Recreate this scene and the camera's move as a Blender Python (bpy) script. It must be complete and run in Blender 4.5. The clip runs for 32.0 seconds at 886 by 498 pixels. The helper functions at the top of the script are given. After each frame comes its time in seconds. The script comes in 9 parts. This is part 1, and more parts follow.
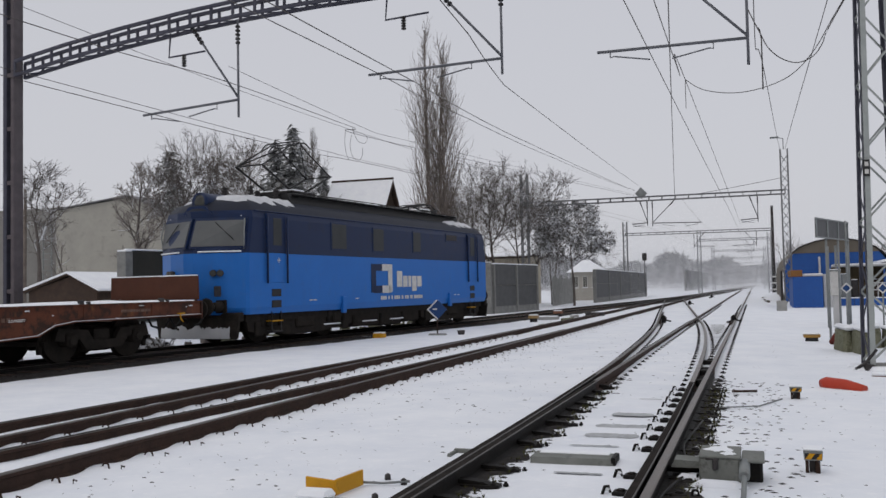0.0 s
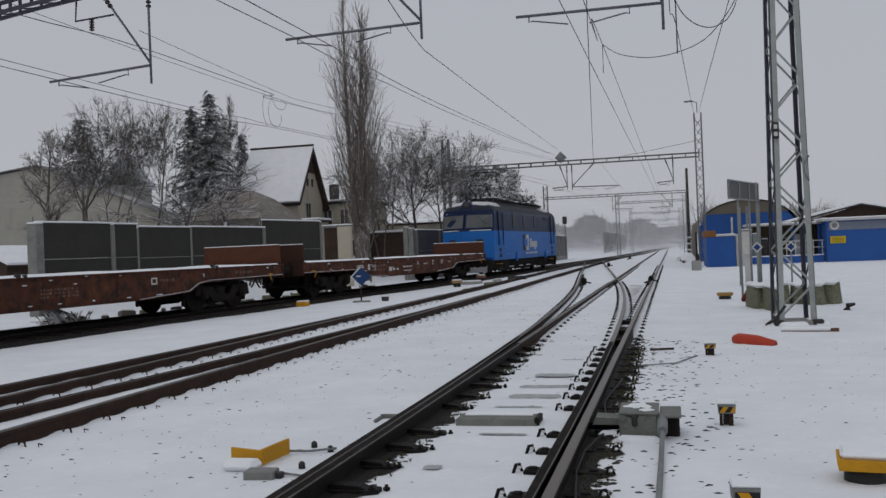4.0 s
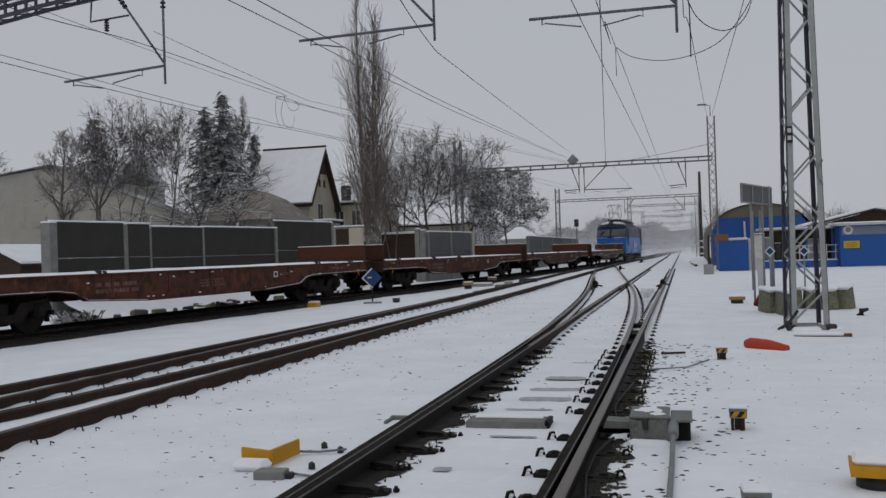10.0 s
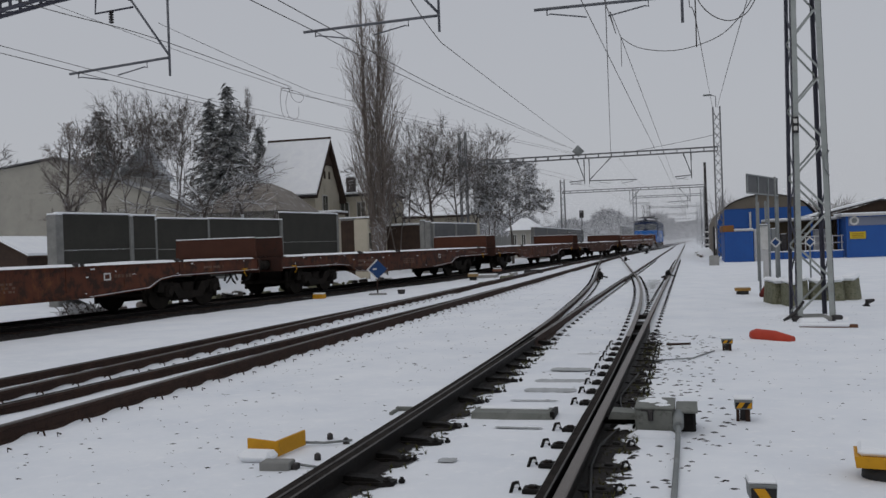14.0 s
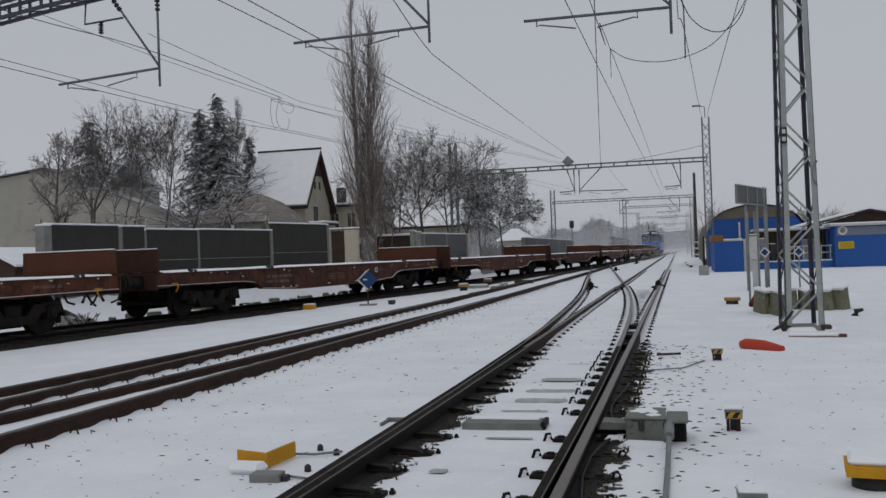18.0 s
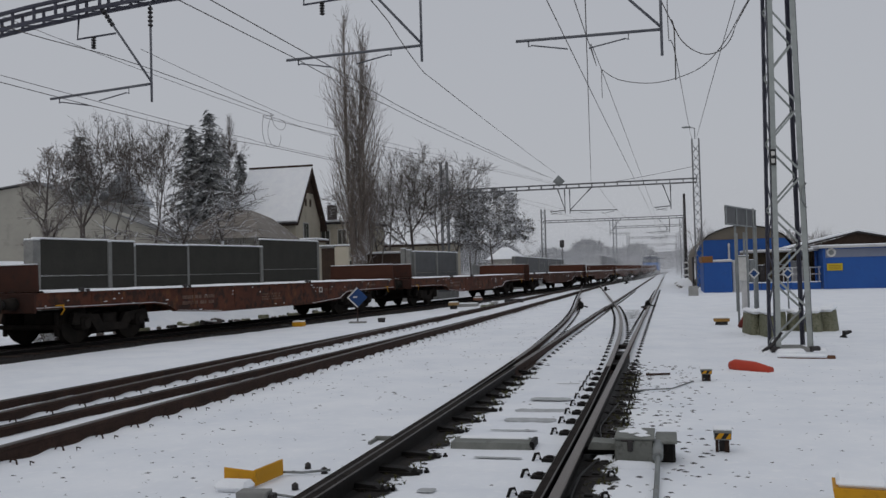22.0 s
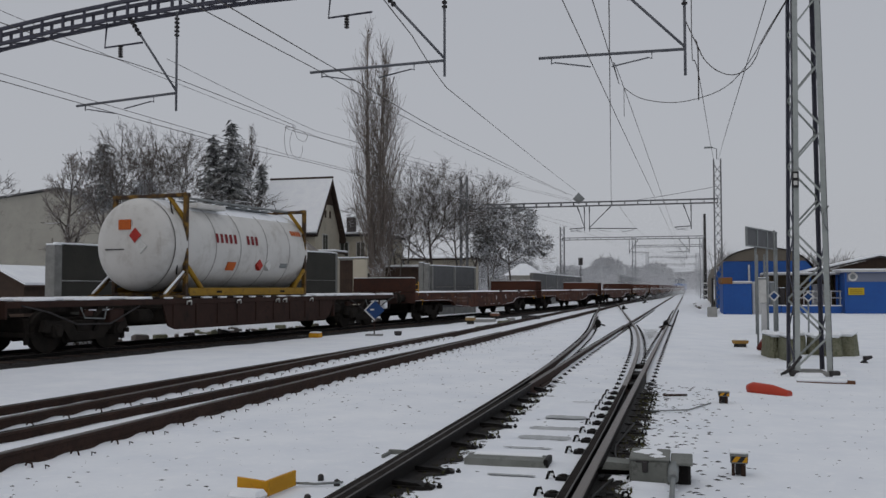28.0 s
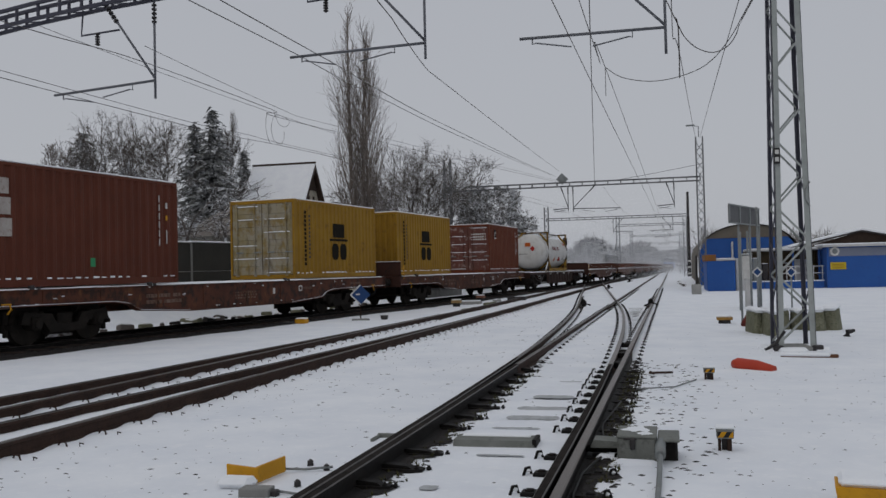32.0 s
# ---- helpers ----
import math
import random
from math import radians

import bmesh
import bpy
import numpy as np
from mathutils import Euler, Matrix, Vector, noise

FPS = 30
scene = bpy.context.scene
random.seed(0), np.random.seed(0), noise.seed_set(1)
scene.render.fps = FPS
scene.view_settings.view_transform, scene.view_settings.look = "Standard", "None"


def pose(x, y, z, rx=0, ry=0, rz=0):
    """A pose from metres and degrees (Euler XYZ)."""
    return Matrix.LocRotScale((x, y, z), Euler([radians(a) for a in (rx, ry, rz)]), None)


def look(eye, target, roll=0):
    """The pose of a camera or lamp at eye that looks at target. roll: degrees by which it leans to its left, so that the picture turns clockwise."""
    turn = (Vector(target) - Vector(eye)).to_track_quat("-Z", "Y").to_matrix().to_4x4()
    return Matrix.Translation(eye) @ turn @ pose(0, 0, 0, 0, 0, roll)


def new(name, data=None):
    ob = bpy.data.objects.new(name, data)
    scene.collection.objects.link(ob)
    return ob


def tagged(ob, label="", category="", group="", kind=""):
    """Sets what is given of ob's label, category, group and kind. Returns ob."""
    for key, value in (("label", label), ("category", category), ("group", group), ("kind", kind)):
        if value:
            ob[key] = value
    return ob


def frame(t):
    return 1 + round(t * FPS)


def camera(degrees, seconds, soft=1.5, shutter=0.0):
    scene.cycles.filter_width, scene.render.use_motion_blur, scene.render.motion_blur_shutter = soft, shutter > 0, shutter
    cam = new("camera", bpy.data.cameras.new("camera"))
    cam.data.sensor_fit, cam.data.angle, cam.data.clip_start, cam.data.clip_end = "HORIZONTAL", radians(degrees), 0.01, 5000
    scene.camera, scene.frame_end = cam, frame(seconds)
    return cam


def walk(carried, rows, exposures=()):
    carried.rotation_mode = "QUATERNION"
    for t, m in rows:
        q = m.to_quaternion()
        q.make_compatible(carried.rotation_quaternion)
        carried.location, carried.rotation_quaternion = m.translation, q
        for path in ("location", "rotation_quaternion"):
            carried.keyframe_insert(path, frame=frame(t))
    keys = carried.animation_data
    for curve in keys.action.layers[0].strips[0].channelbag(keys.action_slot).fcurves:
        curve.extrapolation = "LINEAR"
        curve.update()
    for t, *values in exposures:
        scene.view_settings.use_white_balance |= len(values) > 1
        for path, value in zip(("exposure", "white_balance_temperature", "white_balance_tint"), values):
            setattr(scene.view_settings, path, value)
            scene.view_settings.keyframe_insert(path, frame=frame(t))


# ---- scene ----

# ---- camera: held by hand at one spot beside the turnout, looking along the line ----
EYE = (0.0, 0.0, 1.54)
cam = camera(52.29, 32.0, soft=1.5)
# seconds, turn to the left of the line, tilt up, lean
AIM = [
    (0, 19.016, 2.434, -1.161), (0.5, 18.863, 2.435, -0.742), (1, 18.489, 2.176, -0.974), (1.5, 17.634, 1.721, -1.401),
    (2, 16.343, 1.001, -2.142), (2.5, 15.419, 0.579, -1.781), (3, 15.391, 0.36, -2.369), (3.5, 14.721, 0.128, -2.314),
    (4, 14.185, 0.141, -2.296), (4.5, 13.838, 0.338, -2.109), (6.5, 13.349, 0.365, -1.748), (7, 13.538, 0.274, -1.801),
    (7.5, 13.786, 0.245, -1.941), (8, 13.982, 0.205, -2.123), (8.5, 14.087, 0.214, -2.146), (9, 14.265, 0.222, -2),
    (9.5, 14.575, 0.277, -2.004), (10, 14.901, 0.286, -1.872), (10.5, 15.715, 0.513, -2.055), (11, 16.808, 0.579, -1.18),
    (11.5, 14.52, -0.017, -0.741), (12, 14.369, -0.23, -0.341), (12.5, 14.869, -0.581, -1.522), (13, 14.951, -0.559, -1.606),
    (13.5, 15.248, -0.411, -1.912), (14, 15.24, -0.249, -1.961), (14.5, 15.198, -0.104, -2.113), (16.5, 14.789, 0.351, -2.732),
    (17, 14.798, 0.407, -2.535), (17.5, 14.706, 0.358, -2.611), (18, 14.61, 0.389, -2.046), (18.5, 14.587, 0.449, -1.637),
    (19, 14.513, 0.538, -1.726), (19.5, 14.374, 0.623, -1.884), (20, 14.374, 0.784, -1.565), (20.5, 14.393, 0.945, -1.221),
    (21, 14.281, 1.184, -1.42), (21.5, 14.132, 1.368, -1.489), (22, 13.966, 1.525, -1.517), (22.5, 13.873, 1.61, -1.486),
    (23, 13.736, 1.644, -1.644), (23.5, 13.599, 1.683, -1.661), (24, 13.548, 1.722, -0.939), (24.5, 13.576, 1.763, -0.345),
    (25, 13.571, 1.754, -0.499), (25.5, 13.579, 1.762, -0.728), (27.5, 14.207, 2.043, -0.613), (28, 15.117, 2.462, -0.102),
    (28.5, 16.169, 2.597, -0.529), (29, 16.573, 2.357, 0.335), (29.5, 16.224, 1.832, -0.393), (30, 16.038, 1.606, -0.848),
    (30.5, 15.622, 1.445, -0.965), (31, 15.675, 1.386, -1.087), (31.5, 14.996, 1.301, -0.968), (32, 14.161, 1.375, -1.325)]


def aim(yaw, pitch, roll):
    a, b = radians(yaw), radians(pitch)
    way = Vector((-math.sin(a) * math.cos(b), math.cos(a) * math.cos(b), math.sin(b)))
    return look(EYE, Vector(EYE) + way, roll)


# the picture opens brighter and settles in the first seconds
walk(cam, [(t, aim(y, p, r)) for t, y, p, r in AIM], exposures=[(0, 0.39, 6620, 12), (1, 0.16, 6550, 10.5), (2, 0.02, 6500, 10), (3, 0.0, 6500, 10), (21, 0.0, 6500, 10), (23, -0.04, 6500, 10), (32, -0.04, 6500, 10)])

# ---- overcast winter daylight ----
world = bpy.data.worlds.new("winter_sky")
scene.world = world
world.use_nodes = True
wn, wl = world.node_tree.nodes, world.node_tree.links
wn.clear()
sky = wn.new("ShaderNodeTexSky")
sky.sky_type, sky.sun_disc = "NISHITA", False
sky.sun_elevation, sky.sun_rotation = radians(28), radians(200)
sky.air_density, sky.dust_density = 1.0, 6.0
wcoord, wsep = wn.new("ShaderNodeTexCoord"), wn.new("ShaderNodeSeparateXYZ")
wramp = wn.new("ShaderNodeValToRGB")
wramp.color_ramp.elements[0].position, wramp.color_ramp.elements[0].color = 0.0, (4.55, 4.72, 5.08, 1)
wramp.color_ramp.elements[1].position, wramp.color_ramp.elements[1].color = 1.0, (5.3, 5.5, 5.9, 1)
middle = wramp.color_ramp.elements.new(0.3)
middle.color = (4.32, 4.48, 4.86, 1)
wmix = wn.new("ShaderNodeMix")
wmix.data_type = "RGBA"
wmix.inputs[0].default_value = 0.95
wback, wout = wn.new("ShaderNodeBackground"), wn.new("ShaderNodeOutputWorld")
wback.inputs[1].default_value = 0.1
wl.new(wcoord.outputs["Generated"], wsep.inputs[0])
wl.new(wsep.outputs[2], wramp.inputs[0])
wl.new(sky.outputs[0], wmix.inputs[6])
wl.new(wramp.outputs[0], wmix.inputs[7])
wl.new(wmix.outputs[2], wback.inputs[0])
wl.new(wback.outputs[0], wout.inputs[0])
sun = new("sun", bpy.data.lights.new("sun", "SUN"))
sun.data.energy, sun.data.angle, sun.data.color = 0.3, radians(30), (1.0, 0.97, 0.94)
sun.matrix_world = look((0, 0, 60), (14, 34, 0))


# ---- materials ----
def surf(name, c1, c2=None, scale=3.0, rough=0.7, metal=0.0, bump=0.0, bscale=40.0, c3=None, scale3=25.0, amount3=0.5, edge3=0.55, spec=0.22, vary=0.0, c4=None, scale4=6.0, amount4=0.6, edge4=0.6, stretch=(1, 1, 1)):
    """A painted, rusty, mineral or wooden surface: two tones at a coarse scale, spots of a third at a fine one, streaks of a fourth, fine relief."""
    m = bpy.data.materials.new(name)
    m.use_nodes = True
    n, l = m.node_tree.nodes, m.node_tree.links
    b = n["Principled BSDF"]
    co = n.new("ShaderNodeTexCoord")
    c2 = c2 or tuple(v * 0.8 for v in c1)
    no = n.new("ShaderNodeTexNoise")
    no.inputs["Scale"].default_value, no.inputs["Detail"].default_value, no.inputs["Roughness"].default_value = scale, 6.0, 0.65
    l.new(co.outputs["Object"], no.inputs["Vector"])
    ra = n.new("ShaderNodeValToRGB")
    ra.color_ramp.elements[0].position, ra.color_ramp.elements[1].position = 0.33, 0.68
    ra.color_ramp.elements[0].color, ra.color_ramp.elements[1].color = (*c1, 1), (*c2, 1)
    l.new(no.outputs["Fac"], ra.inputs[0])
    last = ra.outputs[0]
    if c3:
        n3 = n.new("ShaderNodeTexNoise")
        n3.inputs["Scale"].default_value, n3.inputs["Detail"].default_value, n3.inputs["Roughness"].default_value = scale3, 5.0, 0.7
        l.new(co.outputs["Object"], n3.inputs["Vector"])
        r3 = n.new("ShaderNodeMapRange")
        r3.inputs[1].default_value, r3.inputs[2].default_value, r3.inputs[4].default_value = edge3, edge3 + 0.12, amount3
        l.new(n3.outputs["Fac"], r3.inputs[0])
        mx = n.new("ShaderNodeMix")
        mx.data_type = "RGBA"
        l.new(r3.outputs[0], mx.inputs[0]), l.new(last, mx.inputs[6])
        mx.inputs[7].default_value = (*c3, 1)
        last = mx.outputs[2]
    if c4:
        mp, n4, r4, m4 = n.new("ShaderNodeMapping"), n.new("ShaderNodeTexNoise"), n.new("ShaderNodeMapRange"), n.new("ShaderNodeMix")
        mp.inputs["Scale"].default_value = stretch
        n4.inputs["Scale"].default_value, n4.inputs["Detail"].default_value, n4.inputs["Roughness"].default_value = scale4, 6.0, 0.7
        r4.inputs[1].default_value, r4.inputs[2].default_value, r4.inputs[4].default_value = edge4, edge4 + 0.14, amount4
        m4.data_type = "RGBA"
        l.new(co.outputs["Object"], mp.inputs[0]), l.new(mp.outputs[0], n4.inputs["Vector"]), l.new(n4.outputs["Fac"], r4.inputs[0])
        l.new(r4.outputs[0], m4.inputs[0]), l.new(last, m4.inputs[6])
        m4.inputs[7].default_value = (*c4, 1)
        last = m4.outputs[2]
    if vary:
        oi, hs, mr = n.new("ShaderNodeObjectInfo"), n.new("ShaderNodeHueSaturation"), n.new("ShaderNodeMapRange")
        mr.inputs[3].default_value, mr.inputs[4].default_value = 1 - vary, 1 + vary
        l.new(oi.outputs["Random"], mr.inputs[0]), l.new(mr.outputs[0], hs.inputs["Value"]), l.new(last, hs.inputs["Color"])
        last = hs.outputs[0]
    l.new(last, b.inputs["Base Color"])
    b.inputs["Metallic"].default_value, b.inputs["Specular IOR Level"].default_value = metal, spec
    nr = n.new("ShaderNodeMapRange")
    nr.inputs[3].default_value, nr.inputs[4].default_value = max(rough - 0.12, 0.03), min(rough + 0.12, 1)
    l.new(no.outputs["Fac"], nr.inputs[0]), l.new(nr.outputs[0], b.inputs["Roughness"])
    if bump:
        nb, bu = n.new("ShaderNodeTexNoise"), n.new("ShaderNodeBump")
        nb.inputs["Scale"].default_value, nb.inputs["Detail"].default_value = bscale, 4.0
        bu.inputs["Strength"].default_value, bu.inputs["Distance"].default_value = min(bump * 6, 0.6), 0.02
        l.new(co.outputs["Object"], nb.inputs["Vector"]), l.new(nb.outputs["Fac"], bu.inputs["Height"]), l.new(bu.outputs[0], b.inputs["Normal"])
    return m


SNOW = surf("snow", (0.81, 0.83, 0.86), (0.71, 0.74, 0.79), 0.9, 0.75, bump=0.05, bscale=9, c3=(0.86, 0.87, 0.89), scale3=6, amount3=0.5, spec=0.2)
# greyed so that the far specks veil things like haze
FLAKE = surf("haze_flakes", (0.72, 0.73, 0.75), (0.80, 0.81, 0.83), 2.0, 0.9, spec=0.05)
MOSS = surf("withered_moss", (0.085, 0.078, 0.028), (0.05, 0.055, 0.02), 9, 0.95)
SNOWCAP = surf("snow_cap", (0.83, 0.85, 0.87), (0.76, 0.78, 0.82), 2.0, 0.75, bump=0.05, bscale=25, spec=0.2)
BALLAST = surf("dark_ballast", (0.015, 0.013, 0.0125), (0.032, 0.028, 0.026), 6, 0.9, bump=0.1, bscale=45, c3=(0.012, 0.011, 0.011), scale3=30, amount3=0.9)
STONE = surf("ballast_stone", (0.030, 0.028, 0.027), (0.060, 0.056, 0.053), 14, 0.85, bump=0.05, bscale=60, vary=0.4)
RUST = surf("rail_rust", (0.030, 0.018, 0.014), (0.055, 0.032, 0.024), 4, 0.85, 0.0, bump=0.04, bscale=60, c3=(0.020, 0.014, 0.012), scale3=20, amount3=0.8)
OILY = surf("oily_steel", (0.007, 0.0065, 0.0065), (0.015, 0.0135, 0.0125), 6, 0.6, 0.0, bump=0.05, bscale=60, c3=(0.034, 0.024, 0.018), scale3=18, amount3=0.55, spec=0.12)
RAILTOP = surf("worn_rail_head", (0.088, 0.074, 0.065), (0.15, 0.128, 0.112), 7, 0.36, 0.3, bump=0.02, bscale=70)
RAILTOP_WORN = surf("part_worn_rail_head", (0.050, 0.042, 0.037), (0.10, 0.087, 0.078), 6, 0.45, 0.2, bump=0.02, bscale=70)
# lighter bevel colour imitates the glint along a rail head's edges
RAILEDGE = surf("rail_edge_highlight", (0.045, 0.041, 0.038), (0.12, 0.11, 0.102), 3, 0.4, 0.2, bump=0.02, bscale=70, c3=(0.03, 0.026, 0.024), scale3=5, amount3=0.8)
RAILTOP_DULL = surf("dull_rail_head", (0.014, 0.012, 0.0115), (0.036, 0.031, 0.028), 9, 0.85, 0.0, bump=0.03, bscale=70, spec=0.03)
THINSNOW = surf("thin_wet_snow_and_edge_shade", (0.30, 0.31, 0.315), (0.46, 0.475, 0.49), 7, 0.8, bump=0.03, bscale=30, c3=(0.22, 0.225, 0.225), scale3=16, amount3=0.7)
CONCRETE = surf("concrete", (0.17, 0.172, 0.165), (0.25, 0.25, 0.24), 3, 0.85, bump=0.04, bscale=45, c3=(0.14, 0.14, 0.13), scale3=9, amount3=0.5)
PALE_CONCRETE = surf("pale_concrete", (0.25, 0.25, 0.24), (0.33, 0.33, 0.32), 2, 0.85, bump=0.03, bscale=45, c3=(0.24, 0.24, 0.23), scale3=6, amount3=0.5)
MOSSY = surf("mossy_concrete", (0.13, 0.13, 0.085), (0.20, 0.20, 0.145), 5, 0.9, bump=0.05, bscale=40, c3=(0.07, 0.078, 0.038), scale3=22, amount3=0.7, edge3=0.5)
GALV = surf("galvanised_steel", (0.17, 0.185, 0.185), (0.25, 0.265, 0.265), 3, 0.6, 0.15, bump=0.02, bscale=50, c3=(0.13, 0.12, 0.11), scale3=10, amount3=0.5)
# own colour of the near beam; on the lattice mast it paints in shade
GALV_DARK = surf("dark_steel_and_mast_shade", (0.044, 0.045, 0.062), (0.07, 0.071, 0.092), 3, 0.6, 0.1, bump=0.02, bscale=50)
MATTEBLACK = surf("matte_black_lettering", (0.014, 0.013, 0.011), (0.022, 0.019, 0.014), 4, 0.95, spec=0.03)
ARMGREY = surf("grey_catenary_tube", (0.105, 0.11, 0.125), (0.15, 0.155, 0.17), 3, 0.55, 0.2, bump=0.02, bscale=50)
TWIG_DARK = surf("wet_dark_twigs", (0.085, 0.074, 0.068), (0.13, 0.115, 0.106), 1.5, 0.95)
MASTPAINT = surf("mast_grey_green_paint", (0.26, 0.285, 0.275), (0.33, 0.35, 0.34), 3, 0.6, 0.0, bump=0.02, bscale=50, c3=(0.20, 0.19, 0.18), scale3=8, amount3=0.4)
MASTBROWN = surf("brown_mast_paint", (0.075, 0.064, 0.07), (0.11, 0.095, 0.10), 3, 0.7, 0.0, bump=0.02, bscale=50)
RUSTWOOD = surf("reddish_plank", (0.16, 0.075, 0.04), (0.10, 0.05, 0.03), 4, 0.85, bump=0.03, bscale=30)
PANELGREY = surf("dull_board_grey", (0.085, 0.087, 0.09), (0.12, 0.122, 0.125), 2, 0.7)
DRUM = surf("dull_red_drum", (0.14, 0.022, 0.016), (0.10, 0.018, 0.014), 5, 0.7)
STEEL_FAR = surf("weathered_grey_steel", (0.13, 0.135, 0.14), (0.20, 0.20, 0.205), 2, 0.7, 0.2, bump=0.02, bscale=30)
IRON = surf("dark_iron", (0.035, 0.033, 0.034), (0.065, 0.06, 0.06), 8, 0.6, 0.4, bump=0.03, bscale=60)
WIRE = surf("wire_copper", (0.055, 0.052, 0.052), (0.09, 0.08, 0.075), 3, 0.55, 0.5)
BOGIE = surf("bogie_grime", (0.020, 0.018, 0.0165), (0.035, 0.030, 0.026), 5, 0.85, 0.1, bump=0.04, bscale=50, c3=(0.022, 0.017, 0.014), scale3=9, amount3=0.6, spec=0.05)
WAGON = surf("wagon_oxide_red", (0.100, 0.031, 0.0145), (0.062, 0.0215, 0.0125), 1.3, 0.72, bump=0.03, bscale=30, c3=(0.022, 0.013, 0.010), scale3=3.5, amount3=0.85, edge3=0.47, vary=0.18, c4=(0.17, 0.066, 0.022), scale4=2.6, amount4=0.7, edge4=0.56, stretch=(1, 1, 0.6))
WAGON_END = surf("wagon_end_red", (0.078, 0.0265, 0.0135), (0.058, 0.020, 0.0115), 1.6, 0.7, bump=0.03, bscale=30, c3=(0.055, 0.022, 0.014), scale3=5, amount3=0.6, vary=0.25)
WAGON_DARK = surf("grimy_and_shaded_brown", (0.036, 0.017, 0.013), (0.060, 0.024, 0.016), 2, 0.8, bump=0.03, bscale=30, c3=(0.025, 0.018, 0.016), scale3=6, amount3=0.7)
LOCO_BLUE = surf("loco_sky_blue", (0.011, 0.125, 0.43), (0.015, 0.14, 0.47), 1.2, 0.38, bump=0.008, bscale=4, c3=(0.03, 0.12, 0.36), scale3=2.5, amount3=0.35, c4=(0.05, 0.13, 0.30), scale4=3.5, amount4=0.4, edge4=0.58, stretch=(1, 1, 0.25))
LOCO_NAVY = surf("loco_navy", (0.0055, 0.0155, 0.055), (0.008, 0.021, 0.066), 1.2, 0.42, bump=0.008, bscale=4, c3=(0.014, 0.017, 0.035), scale3=3, amount3=0.5)
LOCO_ROOF = surf("loco_roof_grey", (0.008, 0.011, 0.022), (0.014, 0.018, 0.032), 2, 0.6, bump=0.02, bscale=20, c3=(0.012, 0.012, 0.014), scale3=5, amount3=0.6)
WHITE_MARK = surf("white_marking", (0.62, 0.62, 0.60), (0.48, 0.47, 0.45), 6, 0.7)
FADED_WHITE = surf("faded_white_paint", (0.40, 0.37, 0.34), (0.30, 0.26, 0.24), 5, 0.7, c3=(0.16, 0.09, 0.07), scale3=9, amount3=0.5)
FADED_MARK = surf("faded_marking", (0.17, 0.115, 0.09), (0.085, 0.04, 0.028), 7, 0.75)
RUBBER = surf("black_rubber", (0.012, 0.012, 0.012), (0.022, 0.022, 0.022), 6, 0.6)
DARKPANE = surf("sooty_window", (0.055, 0.058, 0.052), (0.10, 0.10, 0.088), 1.5, 0.22, spec=0.6)
CABPANE = surf("cab_window", (0.030, 0.032, 0.030), (0.050, 0.052, 0.048), 1.2, 0.2, spec=0.3)
# dull grey stands in for the sky mirrored in the panes
SCREEN = surf("windscreen_sky_grey", (0.085, 0.090, 0.092), (0.12, 0.126, 0.128), 0.8, 0.45, spec=0.3)
OCHRE_PANE = surf("blinded_window", (0.030, 0.033, 0.035), (0.042, 0.045, 0.046), 2, 0.4, spec=0.18)
YELLOW = surf("safety_yellow", (0.56, 0.28, 0.012), (0.47, 0.23, 0.012), 4, 0.6, bump=0.02, bscale=40, c3=(0.25, 0.12, 0.02), scale3=14, amount3=0.4)
BLACKPAINT = surf("black_paint", (0.016, 0.016, 0.017), (0.03, 0.03, 0.03), 4, 0.55, bump=0.02, bscale=40)
REDPIPE = surf("red_plastic", (0.46, 0.055, 0.028), (0.38, 0.045, 0.024), 3, 0.5, bump=0.01, bscale=20)
SIGNBLUE = surf("sign_blue", (0.013, 0.042, 0.13), (0.016, 0.05, 0.15), 3, 0.5)
SIGNYELLOW = surf("sign_yellow", (0.52, 0.39, 0.025), (0.47, 0.34, 0.025), 4, 0.55)
HUTBLUE = surf("hut_blue", (0.022, 0.085, 0.30), (0.026, 0.10, 0.34), 0.8, 0.6, bump=0.02, bscale=12, c3=(0.03, 0.07, 0.2), scale3=3, amount3=0.4)
BOXWHITE = surf("grey_white_cabinet", (0.50, 0.50, 0.50), (0.42, 0.42, 0.42), 2, 0.6, bump=0.01, bscale=20)
WALLGREEN = surf("noise_panel_green_grey", (0.038, 0.038, 0.033), (0.052, 0.050, 0.044), 1.2, 0.9, bump=0.06, bscale=22, c3=(0.028, 0.028, 0.026), scale3=14, amount3=0.5)
PLASTER = surf("beige_plaster", (0.50, 0.455, 0.365), (0.42, 0.385, 0.31), 0.6, 0.9, bump=0.02, bscale=14, c3=(0.25, 0.23, 0.19), scale3=1.5, amount3=0.4)
PLASTER_GREY = surf("grey_beige_plaster", (0.345, 0.335, 0.295), (0.29, 0.28, 0.25), 0.5, 0.9, bump=0.02, bscale=10, c3=(0.22, 0.21, 0.19), scale3=1.2, amount3=0.4)
TIMBER = surf("dark_stained_timber", (0.040, 0.027, 0.021), (0.065, 0.043, 0.032), 3, 0.8, bump=0.04, bscale=30)
PLASTER_DARK = surf("dark_grey_plaster", (0.22, 0.215, 0.20), (0.17, 0.165, 0.155), 0.5, 0.9, bump=0.02, bscale=10, c3=(0.13, 0.125, 0.115), scale3=1.2, amount3=0.4)
BROWNROOF = surf("brown_sheet_arch", (0.165, 0.145, 0.118), (0.125, 0.11, 0.092), 0.7, 0.8, bump=0.03, bscale=9)
